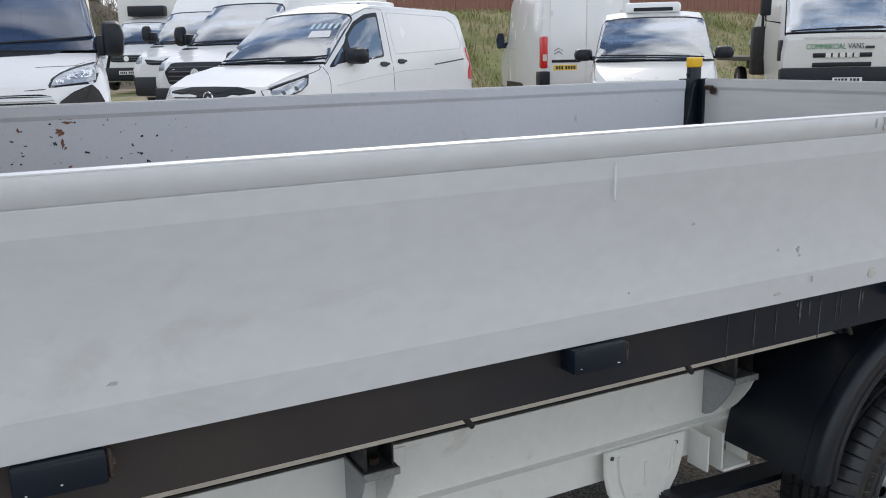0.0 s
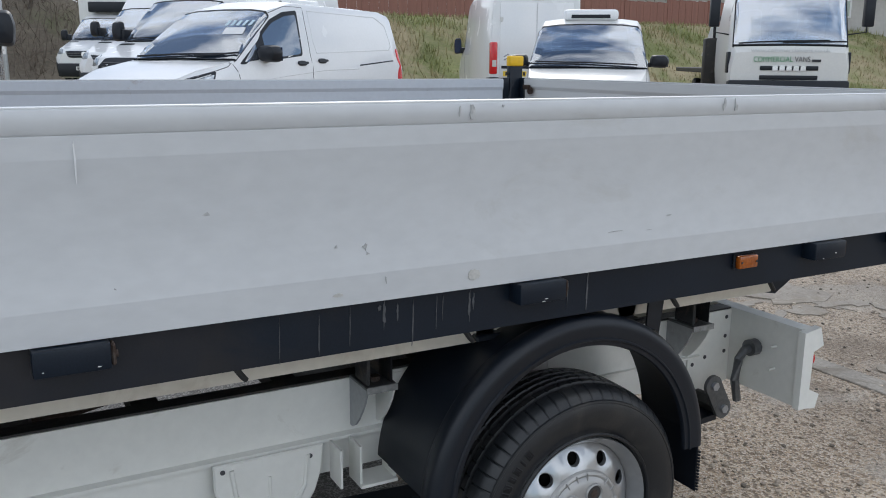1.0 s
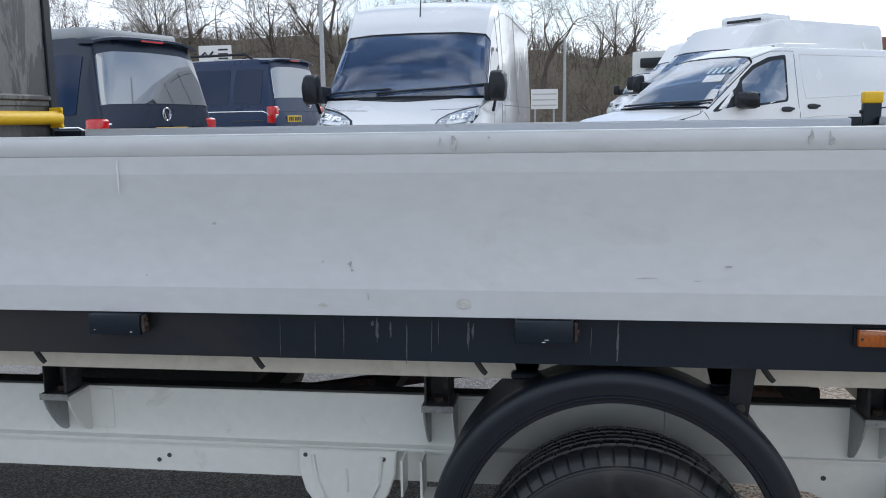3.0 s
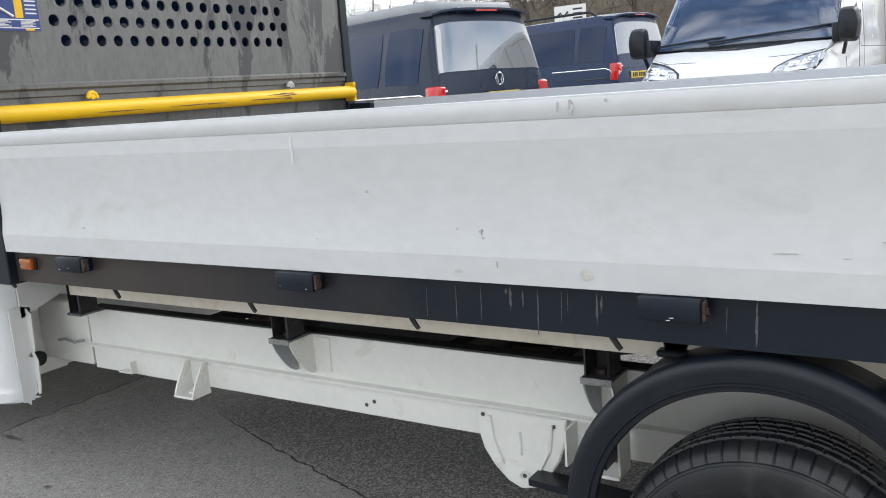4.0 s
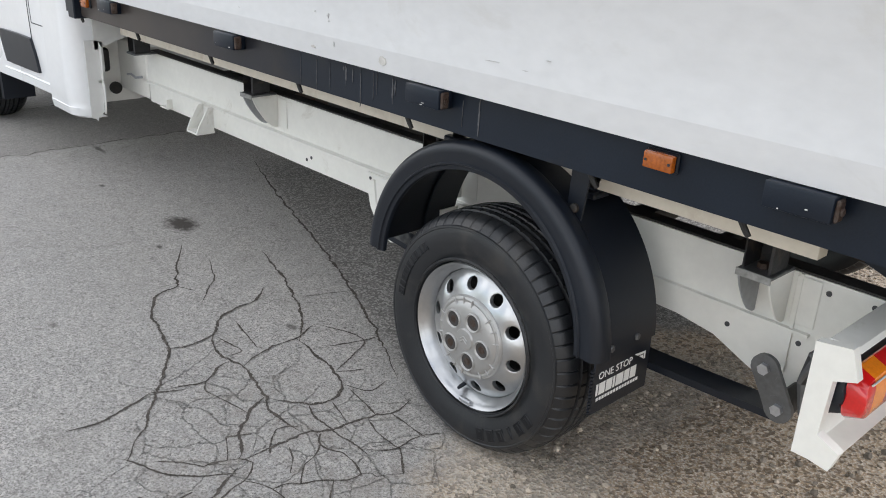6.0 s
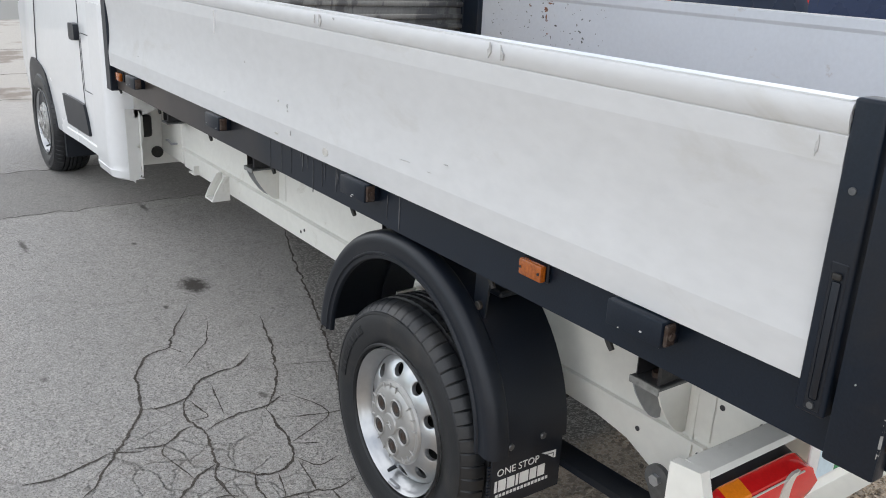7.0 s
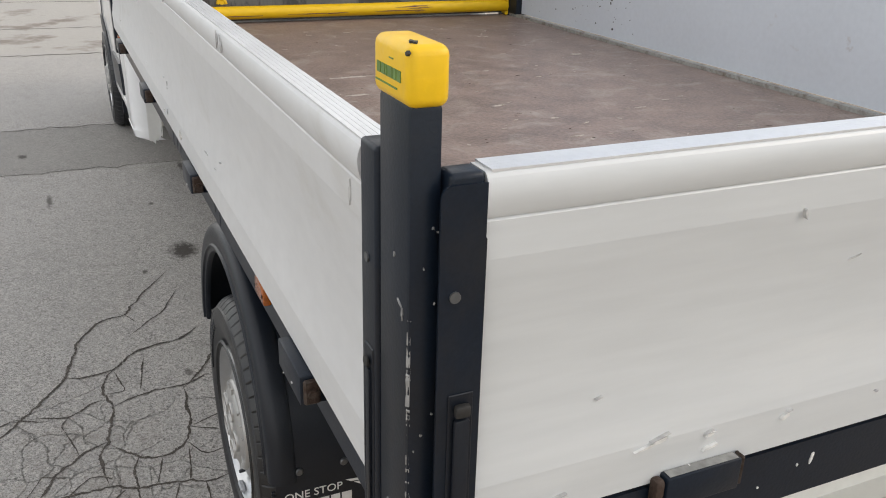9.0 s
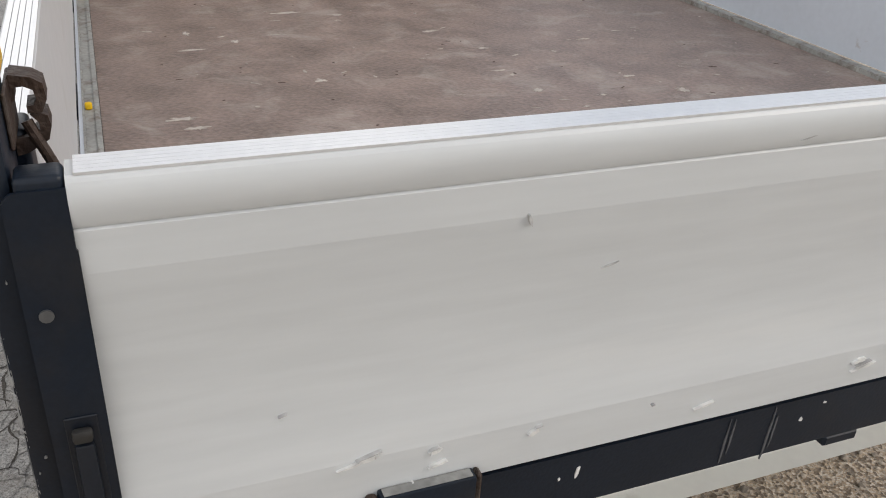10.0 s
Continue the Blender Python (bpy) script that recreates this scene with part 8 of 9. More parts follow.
def build_camper(rear, turn, paint, label, rails, poptop, size, plate_y, plate_z, badge_y):
    S = CAMPER
    a = radians(turn)
    at = (rear[0] + 4.93 * size[0] * math.cos(a), rear[1] + 4.93 * size[0] * math.sin(a), rear[2])
    root = thing("camper_van", at, label, "van", "dark vans parked together", turn=turn)
    root.scale = size
    part("body", shell(S), paint, root, smooth=26)
    hatch = part("tailgate", patch(S, [(6.05, 4.95), (6.05, 11.05), (6.98, 11.05), (6.98, 4.95)], 0.010, 0.02, 10, 0.12), paint, root)
    part("rear_window", patch(S, [(6.14, 5.2), (6.14, 10.8), (6.72, 11.0), (6.72, 5.0)], 0.018, 0.010, 10, 0.12), REARGLASS, hatch, "tinted rear window reflecting clouds")
    part("spoiler", spoiler_mesh(), paint, root)
    part("brake_lamp", slab_box(-4.822, -4.806, -0.17, 0.17, 1.868, 1.884), RED, root, "red high-level brake lamp")
    part("chrome_strip", line_on(S, [(6.735, 5.15), (6.735, 8), (6.735, 10.85)], 0.007), CHROME, root, "bright strip under the rear window")
    bc = skin(S, 6.84, 8) + Vector((0, badge_y, 0))
    bm = tube(bmesh.new(), [bc + Vector((-0.022, 0.065 * math.cos(t), 0.065 * math.sin(t))) for t in [2 * math.pi * k / 18 for k in range(19)]], 0.008, 6)
    tube(bm, [bc + Vector((-0.024, p, q)) for p, q in ((-0.045, 0.035), (-0.02, -0.04), (0.0, 0.02), (0.02, -0.04), (0.045, 0.035))], 0.007, 6)
    part("badge", bm, CHROME, root, "round chrome badge shape")
    part("badge_bar", patch(S, [(6.925, 5.4), (6.925, 6.3), (6.945, 6.3), (6.945, 5.4)], 0.016, 0.008, 3, 0.0), CHROME, root, "small bright bar of lettering")
    for s in (1, -1):
        lamp = part("tail_lamp", slab_box(-4.885, -4.70, *sorted((s * 0.755, s * 0.945)), 0.80, 1.095, bevel=0.035, segs=3), RED, root, "red tail lamp")
        part("clear_lens", slab_box(-4.890, -4.8855, *sorted((s * 0.80, s * 0.90)), 0.90, 0.96, bevel=0.002), CLEAR, lamp)
    plate_bars(root, -4.915, plate_y, plate_z, True, -1)
    for f in (0, 1):
        fl = (lambda q: flip_quad(q)) if f else (lambda q: q)
        for u0, u1 in ((2.95, 3.9), (4.1, 4.75), (4.8, 5.7)):
            part("side_window", patch(S, fl([(u0, 3.2), (u1, 3.2), (u1, 4.75), (u0 + (0.35 if u0 < 3 else 0), 4.75)]), 0.007, 0.012, 6, 0.1), SIDEGLASS, root, "dark tinted side window")
        part("panel_gap", line_on(S, fl([(4.0, 0.8), (4.05, 4.9)]), 0.0042), SEAM, root)
        part("sliding_rail", line_on(S, fl([(4.8, 2.5), (5.9, 2.5)]), 0.014), SEAM, root)
        part("side_crease", line_on(S, fl([(4.5, 2.9), (6.5, 2.9)]), 0.010), CHROME, root)
    if rails:
        for s in (1, -1):
            bm = tube(bmesh.new(), [(-2.3, s * 0.64, 1.91), (-2.4, s * 0.64, 1.98), (-4.1, s * 0.66, 1.98), (-4.25, s * 0.66, 1.90)], 0.022, 8)
            part("roof_rail", bm, BLACK, root)
    if poptop:
        part("elevating_roof", slab_box(-4.55, -1.9, -0.70, 0.70, 1.86, 2.00, bevel=0.05, segs=3), ROOFGREY, root, "low elevating roof with a pale grey sheen in its colour")
    road_wheels(root, (-0.9, -3.9), 0.92, 0.34)
    for s in (1, -1):
        door_mirror(root, -1.5, s * 0.93, 1.22, s, 0.22, 0.2)


build_camper((-1.75, 9.4, g(9.4, -1.75)), 163, GREYBLUE, "dark grey camper van with tinted rear window", False, True, (1.02, 1.02, 1.10), -0.12, 0.945, -0.10)
build_camper((-2.21, 16.18, g(16.18, -2.21)), 166, NAVY, "dark blue camper van with roof rails", True, False, (0.96, 0.96, 1.10), 0.27, 0.88, -0.40)


def build_lorry():
    root = thing("lorry", (16.5, 12.5, g(13, 16)), "white lorry cab with green lettering and a black grille", "lorry", turn=-126.9)
    root.scale = (1.0, 1.1, 1.0)
    S = [(0.02, 0.55, 1.1, 1.45, 0.95, 1.04, 0.98), (-0.06, 0.50, 1.2, 1.57, 1.02, 1.08, 1.02), (-0.34, 0.5, 1.7, 2.62, 1.03, 1.08, 0.98), (-0.50, 0.5, 1.7, 2.74, 1.03, 1.08, 0.96), (-1.75, 0.5, 1.7, 2.78, 1.03, 1.08, 0.96)]
    part("cab", shell(S, [(1, 5, 11)]), WHITE2, root, smooth=28)
    p = part("windscreen", patch(S, [(1.04, 5.05), (1.04, 10.95), (1.96, 10.95), (1.96, 5.05)], 0.004, 0.006, 10, 0.12, 0.02), SCREEN, root, "large lorry windscreen")
    p.visible_shadow = False
    part("screen_seal", line_on(S, [(1.03, 5.02), (1.97, 5.02), (1.97, 10.98), (1.03, 10.98), (1.03, 5.02)], 0.016), BLACK, root)
    part("cabin_lining", shell(S, [(1, 5, 11)], 0.04), TRIM, root, "dark cab lining")
    part("dashboard", slab_box(-0.75, -0.16, -0.9, 0.9, 1.2, 1.50, bevel=0.05, segs=2), TRIM, root)
    for y in (-0.55, 0.1, 0.6):
        part("seat", slab_box(-1.35, -1.15, y - 0.24, y + 0.24, 1.4, 2.25, bevel=0.06, segs=2), TRIM, root)
    part("sun_visor", slab_box(-0.42, -0.30, -0.92, 0.92, 2.64, 2.72, bevel=0.02), WHITE2, root)
    for z in (0.935, 1.125):
        part("grille_slot", slab_box(0.0, 0.045, -0.52, 0.52, z - 0.045, z + 0.045, bevel=0.015, segs=2), BLACK, root, "black grille slot")
    for k in range(5):
        part("badge_bar", slab_box(0.046, 0.054, -0.30 + 0.125 * k, -0.30 + 0.125 * k + 0.095, 1.075, 1.175), CHROME, root, "chrome badge bar")
    tx = text_mesh("COMMERCIAL", 0.155, facing((0.046, -0.30, 1.250), (0, 1, 0), (-0.05, 0, 1)) @ Matrix.Diagonal((0.72, 1, 1, 1)), 0.002)
    part("lettering", tx, PRINT_G, root, "green lettering", 0)
    tx = text_mesh("VANS", 0.155, facing((0.046, 0.225, 1.250), (0, 1, 0), (-0.05, 0, 1)) @ Matrix.Diagonal((0.72, 1, 1, 1)), 0.002)
    part("lettering", tx, PRINT_K, root, "dark lettering", 0)
    bm = slab_box(0.042, 0.048, 0.39, 0.55, 1.250, 1.300)
    part("lettering_bar", bm, PRINT_K, root)
    tx = text_mesh("www.commercialvans.co.uk", 0.125, facing((0.036, 0.0, 1.448), (0, 1, 0), (-0.67, 0, 1)), 0.002)
    part("lettering", tx, PRINT_GREY, root, "pale grey lettering", 0)
    for s in (1, -1):
        part("air_deflector", slab_box(-0.30, -0.05, *sorted((s * 1.045, s * 1.10)), 1.02, 1.45, bevel=0.02, segs=2), BLACK, root)
        bm = box(bmesh.new(), -0.30, -0.12, *sorted((s * 1.28, s * 1.46)), 1.95, 2.55, bevel=0.03, segs=2)
        m = part("door_mirror", bm, BLACK, root, "tall black door mirror")
        bm = tube(bmesh.new(), [(-0.30, s * 1.05, 2.66), (-0.22, s * 1.36, 2.66), (-0.22, s * 1.36, 1.85), (-0.35, s * 1.06, 1.80)], 0.018, 6)
        part("mirror_arm", bm, BLACK, m)
        part("step", slab_box(-1.3, -0.2, *sorted((s * 0.85, s * 1.05)), 0.42, 0.52), BLACK, root)
    part("front_bumper", slab_box(-0.20, 0.10, -1.08, 1.08, 0.40, 0.88, bevel=0.04, segs=2), BLACK, root, "dark front bumper")
    plate_bars(root, 0.101, 0.1, 0.62, False)
    wipers(root, S, 1.05, ((9.8, 6.8, 1.10), (8.2, 5.4, 1.10)))
    part("chassis", slab_box(-7.6, -0.4, -0.45, 0.45, 0.75, 0.98), SOOT_AND_SHADE, root, "black lorry chassis")
    part("rear_platform", slab_box(-7.8, -2.1, -1.2, 1.2, 1.0, 1.12, bevel=0.02), SOOT_AND_SHADE, root, "dark flat recovery bed")
    part("side_board", slab_box(-6.8, -2.2, 1.18, 1.23, 1.12, 1.36), WHITE2, root)
    bm = slab_box(-2.75, -2.70, -1.62, -1.42, 0.0, 0.72, bevel=0.01)
    bmesh.ops.transform(bm, matrix=Matrix.Translation((0, 0, 1.08)) @ Matrix.Rotation(radians(-14), 4, "X") @ Matrix.Translation((0, 0.35, 0)), verts=bm.verts)
    part("ramp_board", bm, WHITE2, root, "white board folded up beside the bed")
    part("crane_bracket", slab_box(-2.25, -1.90, -1.28, -0.80, 0.70, 1.78, bevel=0.05, segs=2), SOOT_AND_SHADE, root, "black upright bracket behind the cab")
    bm = tube(bmesh.new(), [(-1.95, -1.1, 1.0), (-1.95, -1.1, 2.2), (-1.95, 1.1, 2.2), (-1.95, 1.1, 1.0)], 0.06, 8)
    part("cab_guard", bm, SOOT_AND_SHADE, root)
    road_wheels(root, (-1.1, -5.4), 1.04, 0.42)
    part("sleeper_top", slab_box(-1.80, -0.62, -0.94, 0.94, 2.77, 3.25, bevel=0.08, segs=2), WHITE2, root, "white roof pod")


build_lorry()


# ---- the truck's own cab, pointing away from the load bed ----
def build_cab():
    S = [(0.00, 0.34, 0.62, 0.86, 0.66, 0.78, 0.62), (-0.10, 0.25, 0.78, 1.04, 0.88, 0.93, 0.80), (-0.34, 0.26, 0.98, 1.19, 0.96, 0.99, 0.88), (-0.72, 0.24, 1.12, 1.36, 0.985, 1.0, 0.93),
         (-1.42, 0.25, 1.15, 2.02, 0.99, 1.0, 0.83), (-1.80, 0.265, 1.15, 2.16, 0.99, 1.0, 0.82), (-2.20, 0.272, 1.15, 2.18, 0.99, 1.0, 0.83), (-2.225, 0.64, 1.15, 2.18, 0.996, 1.0, 0.83), (-2.40, 0.64, 1.15, 2.18, 0.995, 0.998, 0.84), (-2.45, 0.64, 1.15, 2.17, 0.975, 0.978, 0.835), (-2.48, 0.64, 1.15, 2.165, 0.935, 0.94, 0.83), (-2.492, 0.64, 1.15, 2.16, 0.88, 0.885, 0.80)]
    M = pose(-2.215, 2.76, 0.02, 0, 0, 180)

    def cp(name, bm, mt, parent=None, label="", smooth=28):
        if isinstance(bm, bpy.types.Mesh):
            bm.transform(M)
        else:
            bmesh.ops.transform(bm, matrix=M, verts=bm.verts)
        return tp(name, bm, mt, parent, label, smooth)
    cab = cp("cab", shell(S, [(3, 5, 11)]), WHITE, None, "white truck cab")
    p = cp("windscreen", patch(S, [(3.03, 5.05), (3.03, 10.95), (3.97, 10.95), (3.97, 5.05)], 0.004, 0.006, 10, 0.1, 0.03), SCREEN, cab)
    p.visible_shadow = False
    cp("cab_lining", shell(S, [(3, 5, 11)], 0.035), TRIM, cab)
    for f in (0, 1):
        fl = (lambda q: flip_quad(q)) if f else (lambda q: q)
        cp("side_window", patch(S, fl([(3.5, 3.2), (5.75, 3.2), (5.75, 4.72), (4.1, 4.72)]), 0.006, 0.012, 10, 0.08), DARKGLASS, cab, "dark cab side window")
        cp("panel_gap", line_on(S, fl([(5.47, 1.3), (5.50, 3), (5.47, 4.9)]), 0.0035), SEAM, cab)
        cp("panel_gap", line_on(S, fl([(3.05, 1.3), (3.2, 2.2), (3.35, 3.1)]), 0.006), SEAM, cab)
        cp("sill_crease", line_on(S, fl([(4.2, 1.12), (5.99, 1.12)]), 0.006), WHITE, cab)
        cp("side_moulding", patch(S, fl([(4.38, 1.22), (5.66, 1.22), (5.50, 1.66), (4.24, 1.66)]), 0.014, 0.02, 8, 0.12), BLACK, cab, "black plastic door moulding")
        cp("door_handle", patch(S, fl([(5.2, 2.45), (5.5, 2.45), (5.5, 2.65), (5.2, 2.65)]), 0.028, 0.04, 4, 0.3), BLACK, cab)
        cp("filler_flap", line_on(S, fl([(5.55, 1.86), (5.97, 1.86), (5.97, 2.55), (5.55, 2.55), (5.55, 1.86)]), 0.0028), SEAM, cab)
        cp("wheel_arch", patch(S, fl([(2.0, 0.02), (3.88, 0.02), (3.55, 2.0), (2.55, 2.0)]), 0.008, 0.016, 12, 0.65), BLACK, cab, "black wheel arch")
        cp("front_flap", slab_box(-1.30, -1.26, *sorted(((1 if not f else -1) * 0.80, (1 if not f else -1) * 0.97)), 0.14, 0.34), BLACK, cab)
        s = 1 if not f else -1
        # the rounded lower corner behind the door, its sill creases and the ragged flange
        arc = [(-2.185, 1.0035), (-2.38, 1.0035)] + [(-2.395 - 0.088 * math.sin(t), 0.916 + 0.0875 * math.cos(t)) for t in [math.pi / 2 * k / 10 for k in range(11)]] + [(-2.486, 0.888)]
        q = bmesh.new()
        rows = []
        for z, e in ((0.268, 0.030), (0.280, 0.008), (0.305, 0.003), (0.318, 0.0), (0.322, 0.003), (0.345, 0.0025), (0.362, 0.0), (0.40, 0.0), (0.55, 0.0), (0.75, 0.0), (1.12, 0.0)):
            rows.append([q.verts.new((x - (x + 2.36) * e * 0.5, s * (y - e), z)) for x, y in arc] + [q.verts.new((x + 0.004 * (k > 3), s * (y - e - 0.006), z)) for k, (x, y) in reversed(list(enumerate(arc)))])
        m = len(rows[0])
        for a, b in zip(rows, rows[1:]):
            for k in range(m):
                q.faces.new((a[k], a[(k + 1) % m], b[(k + 1) % m], b[k]))
        q.faces.new(rows[0])
        q.faces.new(rows[-1])
        cp("corner_panel", q, WHITE, cab, "rounded white corner panel", 35)
        edge = [(0.888, 0.63), (0.852, 0.62), (0.850, 0.50), (0.858, 0.452), (0.885, 0.448), (0.886, 0.435), (0.862, 0.43), (0.874, 0.33), (0.872, 0.295), (0.886, 0.287), (0.892, 0.270), (0.903, 0.272), (0.906, 0.254), (0.918, 0.268), (0.935, 0.272), (0.935, 0.63)]
        cp("rear_flange", extrude(bmesh.new(), [(s * p, z) for p, z in edge], lambda p, z, t: (t, p, z), -2.500, -2.4945), WHITE2, cab, "ragged white sheet-metal flange")
        cp("flange_fold", extrude(bmesh.new(), [(-2.500, 0.62), (-2.532, 0.60), (-2.526, 0.52), (-2.520, 0.46), (-2.512, 0.45), (-2.530, 0.42), (-2.522, 0.33), (-2.512, 0.29), (-2.500, 0.285)], lambda p, z, t: (p, t, z), *sorted((s * 0.872, s * 0.8685))), WHITE2, cab, "bent white flange edge")
        # the wing of sheet metal that carries on to the chassis above the recess
        cp("rear_wing", extrude(bmesh.new(), [(s * 0.89, 0.585), (s * 0.74, 0.635), (s * 0.60, 0.685), (s * 0.60, 0.80), (s * 0.89, 0.80)], lambda p, z, t: (t, p, z), -2.500, -2.4935), WHITE2, cab)
        cp("recess_panel", slab_box(-2.285, -2.278, *sorted((s * 0.60, s * 0.95)), 0.29, 0.66, bevel=0.002), CREAM, cab, "cream panel behind the step")
        cp("cab_mount", slab_box(-2.60, -2.286, *sorted((s * 0.60, s * 0.695)), 0.355, 0.60, bevel=0.006), CREAM, cab)
        cp("pipe_end", tube(bmesh.new(), [(-2.27, s * 0.725, 0.358), (-2.300, s * 0.725, 0.358)], 0.030, 16), SOOT_AND_SHADE, cab, "dark pipe end")
        cp("rubber_duct", slab_box(-2.330, -2.2855, *sorted((s * 0.752, s * 0.832)), 0.446, 0.562, bevel=0.018, segs=3), SOOT_AND_SHADE, cab, "black rubber duct")
        cp("wiring_clip", tube(bmesh.new(), [(-2.60, s * 0.72, 0.462), (-2.56, s * 0.735, 0.455), (-2.50, s * 0.73, 0.462), (-2.44, s * 0.72, 0.45)], 0.006, 6), STEEL, cab)
        for nm, q, mt in (("headlamp", [(0.9, 3.5), (2.35, 3.35), (2.55, 4.35), (1.05, 5.05)], LAMP),):
            cp(nm, patch(S, fl(q), 0.010, 0.03, 8, 0.35, 0.02), mt, cab)
        q = bmesh.new()
        box(q, -1.24, -1.10, *sorted((s * 1.06, s * 1.26)), 1.30, 1.72, bevel=0.045, segs=3)
        cp("door_mirror", q, BLACK, cab)
    # assumed window: a dark pane added so the headboard's holes look dark
    cp("rear_window", slab_box(-2.504, -2.4935, -0.74, 0.74, 1.30, 1.98, bevel=0.004), SIDEGLASS, cab, "dark cab rear window, added to darken the headboard holes")
    cp("grille", patch(S, [(0.2, 5.6), (0.2, 10.4), (0.75, 10.4), (0.75, 5.6)], 0.008, 0.02, 8, 0.4), BLACK, cab)


build_cab()


# ---- bank, fence, house, signs and trees behind the yard ----
def bank_height(x, y):
    f = min(1.0, max(0.0, (y - 22.2) / 6.2))
    f = f * f * (3 - 2 * f)
    side = min(1.0, max(0.0, (x - 7.4) / 5.0))
    return g(min(y, 24), x) + 2.55 * f * side + 0.09 * noise.noise(Vector((x * 0.5, y * 0.5, 0))) * f


def build_bank():
    bm = bmesh.new()
    xs = [4 + 1.0 * i for i in range(76)]
    ys = [21.8 + 0.55 * i for i in range(24)]
    grid = [[bm.verts.new((x, y, bank_height(x, y) + (0.02 if 22.2 < y else -0.06))) for x in xs] for y in ys]
    for a, b in zip(grid, grid[1:]):
        for k in range(len(xs) - 1):
            bm.faces.new((a[k], a[k + 1], b[k + 1], b[k]))
    solo("grass_bank", bm, GRASS, "rough green and straw-coloured grass bank", "bank", "structure")
    rnd = random.Random(12)
    bm = bmesh.new()
    for _ in range(22000):
        x, y = rnd.uniform(8.0, 46), rnd.uniform(22.3, 29.0)
        if noise.noise(Vector((x * 0.6, y * 0.6, 3))) < -0.25 and rnd.random() < 0.6:
            continue
        z = bank_height(x, y)
        hgt = rnd.uniform(0.08, 0.24) * (1.6 if noise.noise(Vector((x * 0.3, y * 0.4, 7))) > 0.1 else 0.8)
        a = rnd.uniform(0, 6.283)
        lean = Vector((math.cos(a), math.sin(a), 0)) * hgt * 0.6
        w = Vector((-math.sin(a), math.cos(a), 0)) * 0.024
        p = Vector((x, y, z))
        bm.faces.new((bm.verts.new(p - w), bm.verts.new(p + w), bm.verts.new(p + lean + Vector((0, 0, hgt)))))
    solo("bank_grass", bm, BLADE, "tufts of green and dry grass", "grass", "stuff", smooth=0)


build_bank()


def build_fence():
    x0, y0, z0 = 9.4, 28.7, 3.0
    root = thing("timber_fence", (x0, y0, z0), "long red-brown close-boarded timber fence", "fence", "", "structure")
    w, rise = 2.35, 0.0
    for k in range(20):
        x = k * w
        zz = bank_height(x0 + x, y0) - z0 - 0.05
        h = 1.02 + (0.15 if 7 < k < 10 else 0.0)
        bm = bmesh.new()
        for j in range(12):
            a = x + 0.05 + j * (w - 0.1) / 12
            d = 0.012 if j % 2 else 0.0
            box(bm, a, a + (w - 0.1) / 12 - 0.004, -0.012 - d, 0.006 - d, zz, zz + h - 0.012 * ((j * 7) % 3))
        part("panel", bm, FENCE, root, smooth=0)
        part("post", slab_box(x - 0.05, x + 0.05, -0.05, 0.05, zz - 0.1, zz + h + 0.05, bevel=0.006), FENCE, root)


build_fence()


def build_house():
    root = thing("house", (38.4, 42.9, 2.2), "grey rendered house with a tiled roof behind the fence", "house", turn=46)
    part("wall", slab_box(-6, 9, -4, 4, 0, 3.4), RENDER_WALL, root)
    bm = extrude(bmesh.new(), [(-4.5, 3.25), (0, 6.1), (4.5, 3.25), (4.5, 3.12), (0, 5.95), (-4.5, 3.12)], lambda p, z, t: (t, p, z), -6.4, 9.4)
    part("roof", bm, ROOF, root, "grey tiled pitched roof")
    bm = extrude(bmesh.new(), [(-4, 3.4), (4, 3.4), (0, 5.9)], lambda p, z, t: (t, p, z), -6, -5.9)
    part("gable", bm, RENDER_WALL, root)
    for x in (-3.5, 0.5, 4.5):
        wd = part("window", slab_box(x - 0.9, x + 0.9, -4.05, -3.98, 1.35, 2.25), PLATE_W, root, "white framed window")
        for k in (0, 1, 2):
            part("pane", slab_box(x - 0.85 + 0.58 * k, x - 0.32 + 0.58 * k, -4.065, -4.052, 1.40, 2.2), DARKGLASS, wd)
    part("extension", slab_box(-9.5, -6.11, -15.0, -0.3, 0, 2.75), RENDER_WALL, root, "flat-roofed extension")
    part("flat_roof", slab_box(-10.0, -6.12, -15.4, 0.2, 2.75, 3.05), ROOF, root)
    for y in (-10.2, -6.6, -3.4):
        wd = part("window", slab_box(-9.57, -9.502, y - 0.8, y + 0.8, 1.45, 2.3), PLATE_W, root, "white framed window")
        part("pane", slab_box(-9.582, -9.572, y - 0.72, y - 0.03, 1.52, 2.23), DARKGLASS, wd)
        part("pane", slab_box(-9.582, -9.572, y + 0.03, y + 0.72, 1.52, 2.23), DARKGLASS, wd)
    part("chimney", slab_box(2.0, 2.7, -0.4, 0.4, 5.6, 6.8), RENDER_WALL, root)


build_house()


